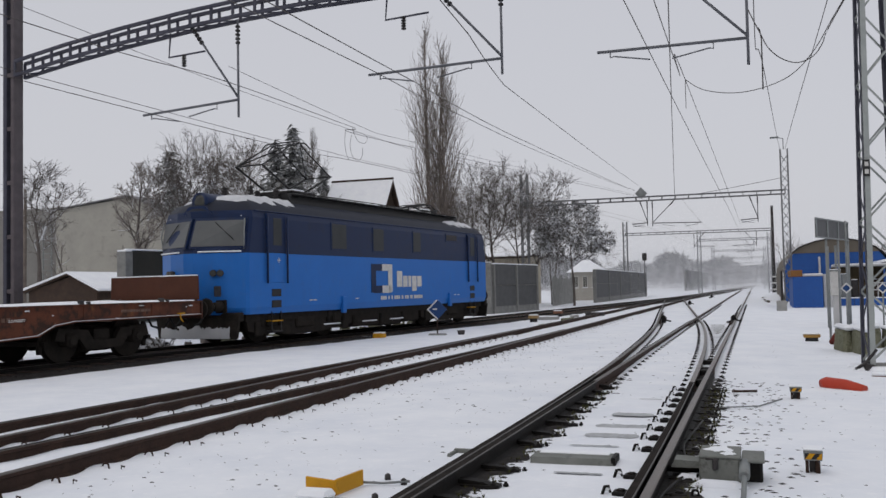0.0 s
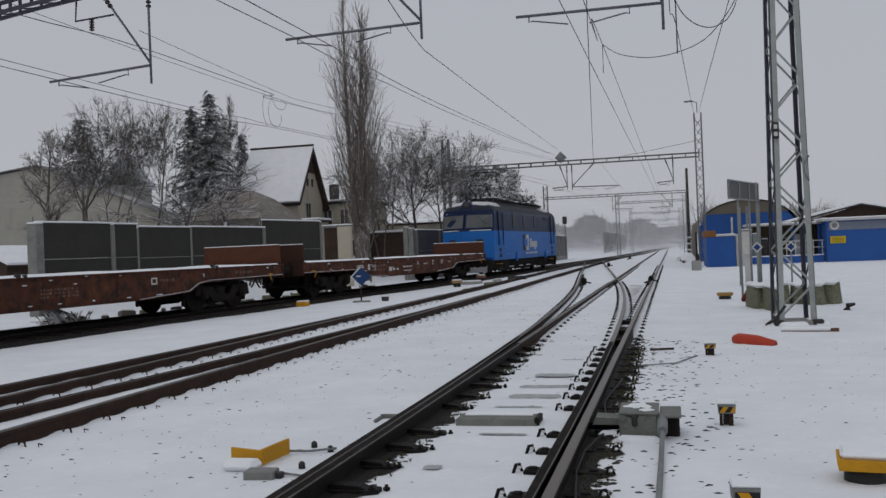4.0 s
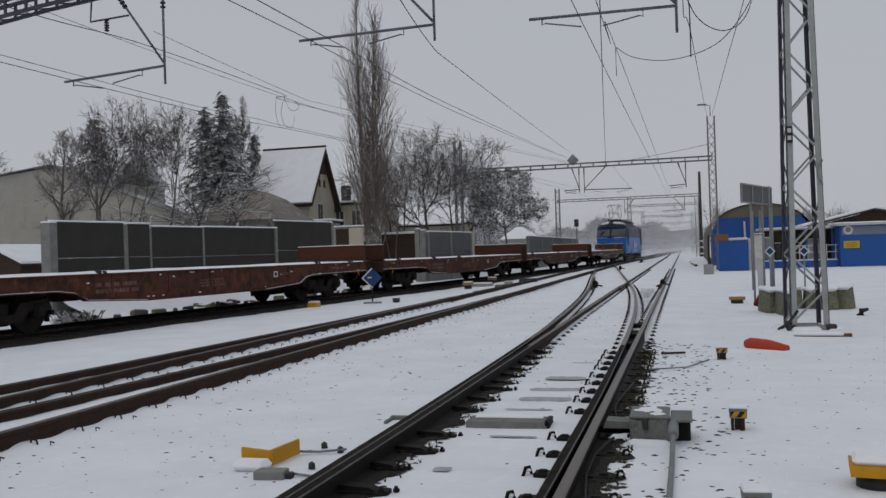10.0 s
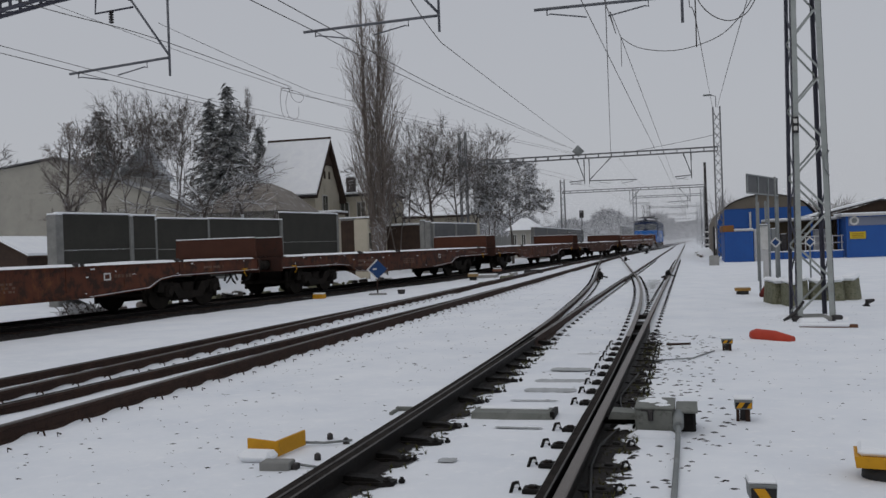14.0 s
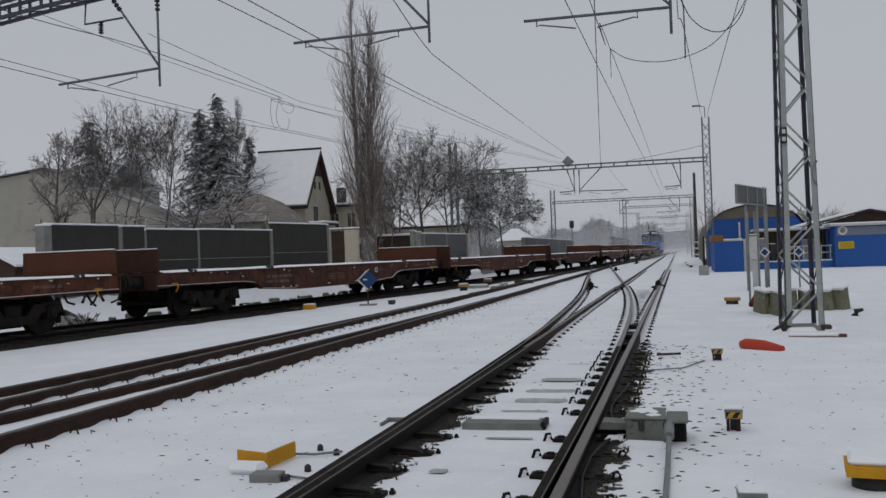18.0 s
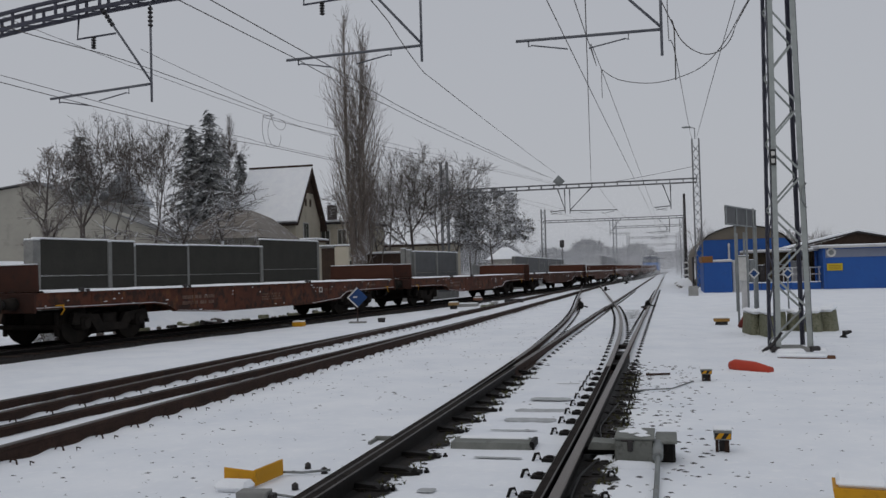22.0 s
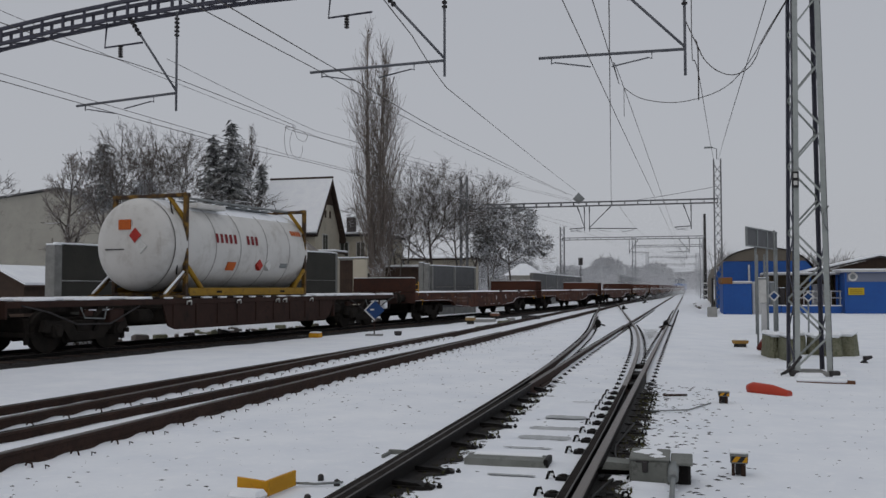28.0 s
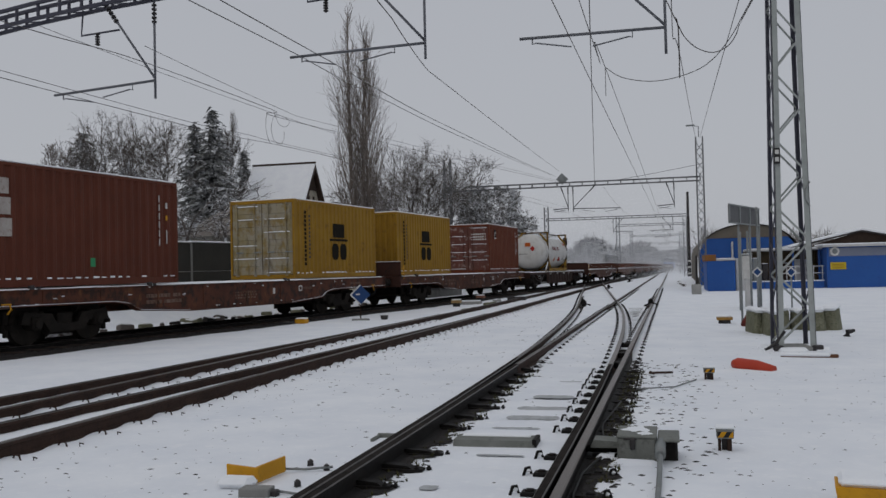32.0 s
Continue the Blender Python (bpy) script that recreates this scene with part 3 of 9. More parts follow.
drift(lambda y: BL - mid_gap(y), 3.0, 27.0, -1, 0.04)


# snow packed between the close rail pairs
def packed(a, b, y0, y1, z):
    s, v, yy = Shape(), [], list(np.arange(y0, y1, 0.15))
    for y in yy:
        p, q = a(y) + 0.012, b(y) - 0.012
        for k in (0, 0.25, 0.5, 0.75, 1):
            v.append((p + (q - p) * k, y, z + 0.018 * noise.noise((y * 1.9, k * 3, a(0))) + (0.0 if 0 < k < 1 else -0.012)))
    s.add(v, [(j * 5 + i, j * 5 + i + 1, j * 5 + i + 6, j * 5 + i + 5) for j in range(len(yy) - 1) for i in range(4)], SNOW, True)
    tagged(solo("packed_snow", s, "snow packed between two close rusty rails", "snow", "packed snow"), kind="stuff")


packed(lambda y: BR - mid_gap(y), lambda y: BR, 3.0, 25.0, 0.062)
packed(lambda y: BL - mid_gap(y), lambda y: BL, 3.0, 25.0, 0.062)


# where the heated points have thawed the snow: dark wet ballast with a ragged edge
def thaw(line, y0, y1, inner, outer, seed):
    s, v, yy = Shape(), [], list(np.arange(y0, y1, 0.06))
    for y in yy:
        c = line(y)
        comb = max(0.0, math.cos(6.283 * (y - 3.7) / 0.6)) ** 0.6
        w = abs(outer - inner) * (0.5 + 0.45 * comb + 0.5 * noise.noise((y * 1.1, seed, 0)) + 0.3 * noise.noise((y * 7, seed, 2))) * min(1, (y1 - y) / 2.5)
        w = max(w, 0.01) * (1 if outer > inner else -1)
        for k in (0, 0.5, 1):
            x = c + inner + w * k
            v.append((x, y, hump(x, y) + (0.02 if k == 0.5 else 0.008)))
    f = [(j * 3 + i, j * 3 + i + 1, j * 3 + i + 4, j * 3 + i + 3) for j in range(len(yy) - 1) for i in range(2)]
    s.add(v, f if outer > inner else [q[::-1] for q in f], BALLAST)
    return solo("thawed_ballast", s, "dark wet ballast laid bare along the heated points", "ballast", "thawed strips", kind="structure")


thaw(lambda y: AL, 3.0, 12.5, 0.02, 0.30, 1)
thaw(lambda y: AR, 4.2, 14.0, 0.02, 0.30, 2)
thaw(lambda y: div_right(y), 4.0, 13.0, 0.02, -0.09, 3)
thaw(lambda y: div_left(y), 4.0, 9.0, -0.02, -0.10, 4)
s = Shape()
for y0, y1, x0, x1 in ((4.0, 13, AL + 0.01, -2.30), (4.0, 17, AR, -0.80)):     # oil and grit between blade and stock rail
    yy = list(np.arange(y0, y1, 0.5))
    v = []
    for y in yy:
        a, b = (AL + 0.0, div_left(y)) if x1 < -2 else (AR, div_right(y))
        v += [(a, y, hump(a, y) + 0.018), (max(b, a - 0.3), y, hump(b, y) + 0.018)]
    s.add(v, [(2 * k, 2 * k + 1, 2 * k + 3, 2 * k + 2) for k in range(len(yy) - 1)], BALLAST)
tagged(solo("grit_bed", s, "oily grit between the point blades and stock rails", "ballast"), kind="stuff")


# slide chairs of the turnout: black plates with bolts, long under the left blade, shorter under the right one
def chair_mesh(long, snow):
    s = Shape()
    s.prism([(-0.1, -0.08), (long * 0.75, -0.065), (long, -0.04), (long, 0.04), (long * 0.75, 0.065), (-0.1, 0.08)], "z", -0.02, 0.04, OILY)
    s.prism([(-0.02, 0.035), (long * 0.8, 0.035), (long * 0.62, 0.062), (-0.02, 0.075)], "y", -0.045, 0.045, OILY)
    s.tube([(long - 0.045, -0.03, 0.02), (long - 0.045, -0.03, 0.07)], 0.012, OILY, 6)
    s.tube([(long + 0.03, 0.035, -0.02), (long + 0.03, 0.035, 0.055)], 0.012, OILY, 6)
    s.disc((long - 0.045, -0.03, 0.035), 0.022, 0.018, "z", OILY, 6)
    s.disc((long + 0.03, 0.035, 0.02), 0.022, 0.018, "z", OILY, 6)
    if snow:
        s.box(long * 0.66, long * 0.93, -0.03, 0.03, 0.036, 0.058, SNOWCAP, 0.009)
    return s.mesh("slide_chair")


CHAIR, CHAIR_MID, CHAIR_SHORT = chair_mesh(0.31, False), chair_mesh(0.22, True), chair_mesh(0.15, True)
CHAIR_FLAT = Shape().box(0.05, 0.17, -0.06, 0.06, -0.03, 0.035, OILY, 0.01).box(0.08, 0.14, -0.025, 0.025, 0.03, 0.05, OILY, 0.008).box(-0.1, 0.06, -0.04, 0.04, -0.02, 0.03, OILY).tube([(0.185, -0.04, -0.02), (0.205, -0.012, 0.062), (0.225, 0.012, 0.062), (0.25, 0.04, -0.02)], 0.012, OILY, 6).box(0.19, 0.235, -0.018, 0.018, 0.028, 0.052, SNOWCAP, 0.01).mesh("slide_chair")
y = 3.7
while y < 15.2:
    if abs(y - 8.05) > 0.3 and y < 13.4:
        part("slide_chair", CHAIR if y < 10.5 else CHAIR_MID, main_track, m=pose(AL + 0.03, y + rt.uniform(-0.05, 0.05), rt.uniform(-0.02, 0.0), 0, 0, rt.uniform(-7, 7)) @ Matrix.Diagonal((rt.uniform(0.7, 1.1), rt.uniform(0.8, 1.3), 1, 1)))
        part("slide_chair", CHAIR_FLAT, main_track, m=pose(div_right(y) - 0.04, y + rt.uniform(-0.03, 0.03), 0.0, 0, 0, 180 + rt.uniform(-5, 5)))
    if y < 13.4:
        part("slide_chair", CHAIR_FLAT, main_track, m=pose(AR + 0.05, y + rt.uniform(-0.03, 0.03), 0.0, 0, 0, rt.uniform(-5, 5)))
    y += 0.6
y = 9.7
while y < 60:
    for x, q in ((AR + 0.175, 0), (div_left(y) - 0.15, 180)):
        if y > 13.5 or x < -2:
            part("rail_clip", CLIP_LOW if y > 13.5 else CLIP, main_track, m=pose(x, y, hump(x, y) + 0.008, 0, 0, q + rt.uniform(-10, 10)))
    if y > 13.5:
        for x, q in ((AR - 0.16, 180), (AL + 0.175, 0), (AL - 0.15, 180), (div_right(y) - 0.175, 180), (div_right(y) + 0.16, 0), (div_left(y) + 0.17, 0)):
            if (y < 36 or x in (AR - 0.16, AL + 0.175)) and not (y < 17.5 and -0.93 < x < -0.75):
                part("rail_clip", CLIP_LOW, main_track, m=pose(x, y, hump(x, y) + 0.008, 0, 0, q + rt.uniform(-10, 10)))
    y += 0.6

# spacers between the curved closure rail and the stock rail
for y in (13.8, 15.3, 17.2):
    a, b = div_right(y) + 0.02, AR - 0.02
    part("spacer_block", Shape().box(a, b, y - 0.11, y + 0.11, 0.02, 0.115, OILY, 0.012), main_track, "oily spacer block")
# sleeper tops that show faintly through the snow inside the crossing
y = 18.0
while y < 33:
    a, b = div_right(y) + 0.27 + rt.uniform(0, 0.05), AR - 0.26 - rt.uniform(0, 0.05)
    if b - a > 0.1:
        z = hump((a + b) / 2, y)
        part("sleeper", Shape().box(a, b, y - 0.025, y + 0.025 + rt.uniform(-0.01, 0.02), z - 0.06, z + 0.005, CONCRETE, 0.004), main_track)
    y += 0.6

# ---- the train ----
TRAIN = []     # vehicle, its middle from the front of the first wagon, half its bogie distance


def wheel_mesh(r):
    prof = [(-0.08, r + 0.02), (-0.07, r + 0.028), (-0.05, r + 0.026), (-0.045, r), (0.045, r - 0.004), (0.05, r * 0.85), (0.022, r * 0.82), (0.018, 0.17), (0.04, 0.13), (0.11, 0.12)]
    return Shape().tube([(x, 0, 0) for x, _ in prof], [a for _, a in prof], BOGIE, 24, smooth=False).mesh("wheel")


WHEEL, WHEEL_BIG = wheel_mesh(0.46), wheel_mesh(0.61)


def bogie(parent, y, base=0.92, mesh=WHEEL, r=0.46, wide=1.0):
    """A two-axle bogie with side frames, springs and axle boxes."""
    s = Shape()
    for q in (-1, 1):
        x = q * wide
        s.prism([(-base - 0.38, r + 0.02), (-base - 0.3, r + 0.26), (-0.45, r + 0.20), (-0.3, r - 0.02), (0.3, r - 0.02), (0.45, r + 0.20), (base + 0.3, r + 0.26), (base + 0.38, r + 0.02),
                 (base + 0.16, r - 0.02), (0.7, r + 0.05), (0.5, r - 0.2), (-0.5, r - 0.2), (-0.7, r + 0.05), (-base - 0.16, r - 0.02)], "x", x - 0.06, x + 0.06, BOGIE)
        for e in (-1, 1):
            s.box(x - 0.11, x + 0.13, e * base - 0.13, e * base + 0.13, r - 0.13, r + 0.16, BOGIE, 0.03)
            s.disc((x + 0.1 * q, e * base, r), 0.10, 0.07 * q, "x", BOGIE, 12)
            for d in (-0.2, 0.2):
                s.tube([(x, e * base + d, r + 0.0), (x, e * base + d, r + 0.26)], 0.06, BOGIE, 8)
    s.box(-wide, wide, -0.22, 0.22, r - 0.05, r + 0.22, BOGIE, 0.03)
    for q in (-1, 1):           # brake beams, hangers and shoes between the wheels
        s.box(q * 0.76 - 0.05, q * 0.76 + 0.05, -0.42, 0.42, r - 0.27, r + 0.06, BOGIE, 0.03)
        for e in (-1, 1):
            s.box(q * 0.76 - 0.05, q * 0.76 + 0.05, e * (base - r) - 0.05 + e * -0.04, e * (base - r) + 0.05, r - 0.24, r + 0.2, BOGIE, 0.02)
            s.box(q * 0.76 - 0.05, q * 0.76 + 0.05, e * (base + r + 0.06) - 0.05, e * (base + r + 0.06) + 0.05, r - 0.26, r + 0.3, BOGIE, 0.02)
    s.box(-0.45, 0.45, -base - 0.3, base + 0.3, r - 0.02, r + 0.3, BOGIE, 0.03)
    for e in (-1, 1):
        s.tube([(-0.8, e * base, r), (0.8, e * base, r)], 0.075, BOGIE, 8)
        s.box(-0.95, 0.95, e * (base + 0.52) - 0.04, e * (base + 0.52) + 0.04, r - 0.1, r, BOGIE, 0.01)
    b = part("bogie", s, parent, m=pose(0, y, 0))
    for e in (-1, 1):
        part("wheel", mesh, b, m=pose(0.753, e * base, r))
        part("wheel", mesh, b, m=pose(-0.753, e * base, r, 0, 0, 180))
    return b


def buffer_mesh():
    s = Shape()
    s.tube([(0, 0, 0), (0, 0.34, 0)], [0.14, 0.11], BOGIE, 12)
    s.tube([(0, 0.3, 0), (0, 0.56, 0)], 0.075, IRON, 10)
    s.tube([(0, 0.54, 0), (0, 0.58, 0), (0, 0.60, 0)], [0.22, 0.23, 0.19], BOGIE, 16)
    s.box(-0.17, 0.17, -0.02, 0.03, -0.17, 0.17, BOGIE, 0.01)
    return s.mesh("buffer")


BUFFER = buffer_mesh()


def fittings(parent, end, z=1.0):
    for e in (-1, 1):
        for x in (-0.875, 0.875):
            part("buffer", BUFFER, parent, m=pose(x, e * end, z, 0, 0, 0 if e > 0 else 180))
        m = None if e > 0 else pose(0, 0, 0, 0, 0, 180)
        hook = part("coupling_hook", Shape().box(-0.06, 0.06, end, end + 0.3, z - 0.12, z + 0.02, IRON, 0.02), parent, m=m)
        part("link", Shape().tube([(0, end + 0.28, z - 0.05), (0, end + 0.42, z - 0.22), (0, end + 0.3, z - 0.42)], 0.035, IRON, 8), hook)
        for a, d in ((0.35, 0.02), (-0.35, 0.0)):
            part("brake_hose", Shape().tube([(a, end, z - 0.1), (a * 1.03, end + 0.2 + d, z - 0.4 - d), (a * 0.9, end + 0.38 + d, z - 0.46 - d * 2)], 0.028, RUBBER, 6), parent, m=m)


END = 9.25      # half of a wagon's body
DECK = 1.2
rnd = random.Random(5)


def bars(shape, x, y0, y1, z0, z1, rows, mat, seed, gap=0.25):
    """Writing that cannot be read: short bars in rows on a side at x."""
    r = random.Random(seed)
    h = (z1 - z0) / (rows * 1.7)
    for k in range(rows):
        z, y = z1 - (k + 0.2) * h * 1.7, y0
        while y < y1 - 0.05:
            w = r.uniform(0.5, 2.2) * h
            shape.box(x, x + 0.004, y, min(y + w, y1), z - h, z, mat)
            y += w + gap * h + (r.random() < 0.2) * h


def flat_wagon(offset, seed, walls=(1, 1), lever=True, marks=0, end=END, bright=False):
    """A sixty-foot container flat: fish-bellied side sills, cross members, low end walls, snow on the deck."""
    r = random.Random(seed)
    w = thing("container_wagon", "rust-red flat container wagon with fish-bellied sills and snow on its deck", "railway wagon", "wagons of the train")
    side = [(-end, DECK), (-end, 0.88), (-5.45, 0.86), (-4.95, 0.80), (-4.55, 0.62), (-2.6, 0.52), (2.6, 0.52), (4.55, 0.62), (4.95, 0.80), (5.45, 0.86), (end, 0.88), (end, DECK)]
    for q in (1, -1):
        s = Shape()
        s.prism(side, "x", q * 1.36 - 0.02, q * 1.36 + 0.02, WAGON)
        for a, b in zip(side[1:-2], side[2:-1]):    # bottom flange
            s.prism([(a[0], a[1]), (b[0], b[1]), (b[0], b[1] - 0.022), (a[0], a[1] - 0.022)], "x", q * 1.36 - 0.1, q * 1.36 + 0.07, WAGON)
        s.box(q * 1.36 - 0.1, q * 1.36 + 0.06, -end, end, DECK - 0.028, DECK, WAGON)
        for k in range(9):
            y = -7.6 + k * 1.9 + r.uniform(-0.15, 0.15)
            s.box(q * 1.36 + (0.02 if q > 0 else -0.032), q * 1.36 + (0.032 if q > 0 else -0.02), y - 0.03, y + 0.03, 0.9 if abs(y) > 4.6 else 0.66, DECK - 0.03, WAGON)
        sill = part("side_sill", s, w, "rusty fish-bellied side sill")
        for a, b in zip(side[1:-2], side[2:-1]):        # snow lying on the flange
            c = Shape().prism([(a[0], a[1] + 0.001), (b[0], b[1] + 0.001), (b[0], b[1] + 0.012), (a[0], a[1] + 0.012)], "x", *sorted((q * 1.382, q * 1.408)), SNOWCAP)
            if abs(a[0]) > 4.5 or abs(b[0]) > 4.5:
                part("snow_rim", c, sill)
    s = Shape()
    for k in range(10):
        y = -8.4 + k * 1.867
        s.box(-1.34, 1.34, y - 0.09, y + 0.09, 0.9 if abs(y) > 5 else 0.8, DECK - 0.02, WAGON_DARK)
    s.box(-0.32, -0.26, -end + 0.1, end - 0.1, 0.86, DECK - 0.03, WAGON_DARK)
    s.box(0.26, 0.32, -end + 0.1, end - 0.1, 0.86, DECK - 0.03, WAGON_DARK)
    s.box(-1.35, 1.35, -end + 0.02, end - 0.02, DECK - 0.05, DECK - 0.012, WAGON_DARK)
    part("deck", s, w, "grimy brown deck frame")
    # snow in strips with a soft uneven edge
    s, v, n = Shape(), [], 64
    for k in range(n + 1):
        y = -end + 0.25 + (2 * end - 0.5) * k / n
        for j, x in enumerate((-1.41, -1.36, -0.66, 0.0, 0.66, 1.36, 1.415)):
            h = 0.0 if j in (0, 6) else 0.034 + 0.028 * noise.noise((x * 2 + seed, y * 0.9, seed * 1.7))
            v.append((x, y, DECK + h + (0.004 if j in (0, 6) else 0)))
    s.add(v, [(k * 7 + j, k * 7 + j + 1, k * 7 + j + 8, k * 7 + j + 7) for k in range(n) for j in range(6)], SNOWCAP, True)
    part("snow_cover", s, w, "uneven layer of snow")
    for e, on in zip((1, -1), walls):
        s = Shape()
        s.box(-1.42, 1.42, e * end - 0.03, e * end + 0.03, 0.78, DECK + 0.01, WAGON_DARK, 0.01)
        part("end_beam", s, w)
        if on:
            s = Shape()
            y = e * (end - 0.1)
            # the rear wall's darker colour paints in its shade; the front wall stays red
            s.prism([(-1.40, DECK + 0.03), (1.40, DECK + 0.03), (1.38, DECK + 0.60), (-1.38, DECK + 0.60)], "y", y - 0.025, y + 0.025, WAGON_END if e > 0 else WAGON_DARK)
            for x in (-1.28, -0.45, 0.45, 1.28):
                s.box(x - 0.03, x + 0.03, y + 0.025, y + 0.06, DECK, DECK + 0.55, WAGON_DARK)
            wall = part("end_wall", s, w, "red folding end wall" if e > 0 else "dark folding end wall")
            c = Shape().box(-1.37, 1.37, y - 0.04, y + 0.03, DECK + 0.60, DECK + 0.625, SNOWCAP, 0.012)
            part("snow_rim", c, wall)
    for y in (6.55, -6.55):
        bogie(w, y)
    fittings(w, end, 0.98)
    if lever:
        for e in (1, -1):
            s = Shape()
            s.box(1.38, 1.42, e * 8.55 - 0.12, e * 8.55 + 0.12, 0.90, 0.935, YELLOW, 0.01)
            s.tube([(1.42, e * 8.5, 0.93), (1.44, e * 8.47, 0.82), (1.44, e * 8.56, 0.72)], 0.017, YELLOW, 6)
            part("brake_lever", s, w, "yellow changeover lever")
    for y in r.sample([-7.9, -4.2, -1.1, 2.2, 5.6, 7.9], 3):
        part("container_lock", Shape().box(1.34, 1.44, y - 0.06, y + 0.06, DECK, DECK + 0.09, IRON, 0.015), w)
        part("lock_stop", Shape().box(1.36, 1.44, y + 0.14, y + 0.22, DECK, DECK + 0.06, IRON, 0.01), w)
    s = Shape()
    for k in range(28):          # snow caught on ribs, ledges and the flange
        y = r.uniform(-9, 9)
        z = r.choice((0.885 if abs(y) > 5.6 else 0.60 if abs(y) < 4 else 1.0, r.uniform(0.9, 1.12), r.uniform(1.1, 1.17)))
        d, h = r.uniform(0.015, 0.06), r.uniform(0.006, 0.014)
        s.box(1.381, 1.386 + r.uniform(0.004, 0.02), y - d, y + d, z - h, z + h, SNOWCAP, 0.004)
    tagged(part("snow_crust", s, w, "clots of snow clinging to the sill"), kind="stuff")
    s = Shape()
    bars(s, 1.3825, -4.3, -2.9, 0.72, 1.02, 2, FADED_MARK, seed + 1)
    bars(s, 1.3825, -0.5, 0.6, 0.72, 0.95, 3, FADED_MARK, seed + 2, 0.9)
    bars(s, 1.3825, 6.7, 7.6, 0.98, 1.08, 1, FADED_MARK, seed + 3)
    for y0, y1, z0, z1 in ((3.05, 3.27, 0.995, 1.03), (3.05, 3.27, 0.86, 0.895), (3.05, 3.085, 0.895, 0.995), (3.235, 3.27, 0.895, 0.995)):
        s.box(1.3825, 1.3865, y0, y1, z0, z1, WHITE_MARK)
    for k in range(5):
        s.box(1.3825, 1.3865, 3.38 + k * 0.12, 3.46 + k * 0.12, 0.91, 0.985, FADED_MARK)
    if bright:                   # fresher stencils: plates, emblem and number rows
        for y0, y1, z0, z1 in ((-5.35, -4.75, 0.88, 1.02), (-4.95, -4.55, 0.70, 0.82), (-4.05, -3.65, 0.90, 1.0), (-4.0, -3.7, 0.76, 0.86)):
            bars(s, 1.3825, y0, y1, z0, z1, 2, WHITE_MARK, seed + 7, 0.2)
        s.box(1.3825, 1.3865, -4.42, -4.26, 0.80, 1.03, WHITE_MARK).box(1.3825, 1.3865, -2.55, -2.27, 0.72, 0.87, WHITE_MARK)
        for k in range(5):
            s.box(1.3825, 1.3865, -2.18 + k * 0.12, -2.10 + k * 0.12, 0.73, 0.81 + 0.05 * (k == 0), WHITE_MARK)
        bars(s, 1.3825, -1.2, -0.25, 0.80, 0.88, 1, WHITE_MARK, seed + 8, 0.2)
        bars(s, 1.3825, -1.1, -0.3, 0.64, 0.72, 1, WHITE_MARK, seed + 9, 0.4)
        for y0, y1, z0, z1 in ((0.3, 0.5, 0.88, 1.04), (1.0, 1.5, 0.88, 0.94), (2.0, 2.24, 0.82, 1.06), (3.9, 4.3, 0.9, 0.96)):
            bars(s, 1.3825, y0, y1, z0, z1, 2, WHITE_MARK, seed + 4, 0.3)
    tagged(part("markings", s, w, "white stencilled markings" if bright else "faded white stencilled markings"), kind="stuff")
    if marks:
        for z in (DECK + 0.12, DECK + 0.34):
            part("grab_bar", Shape().tube([(1.38, -end + 0.1, z), (1.38, -end + 0.42, z)], 0.018, YELLOW, 6), w, "yellow grab bar")
        part("grab_post", Shape().tube([(1.38, -end + 0.42, DECK - 0.1), (1.38, -end + 0.42, DECK + 0.45)], 0.02, YELLOW, 6), w, "yellow grab post")
        s = Shape().box(1.383, 1.39, 1.5, 1.61, 0.82, 0.99, WHITE_MARK)
        part("label_holder", s, w, "white label plate")
    TRAIN.append((w, offset - end, 6.55))
    return w


SLACK = [0, 0, 0, 0, 0, 0, 0, 0.1, 0.3, 0.45, 0.46]     # couplings stretched towards the rear
for i in range(11):
    flat_wagon(-19.74 * i - SLACK[i], 11 + i, marks=i == 10, bright=i == 0)


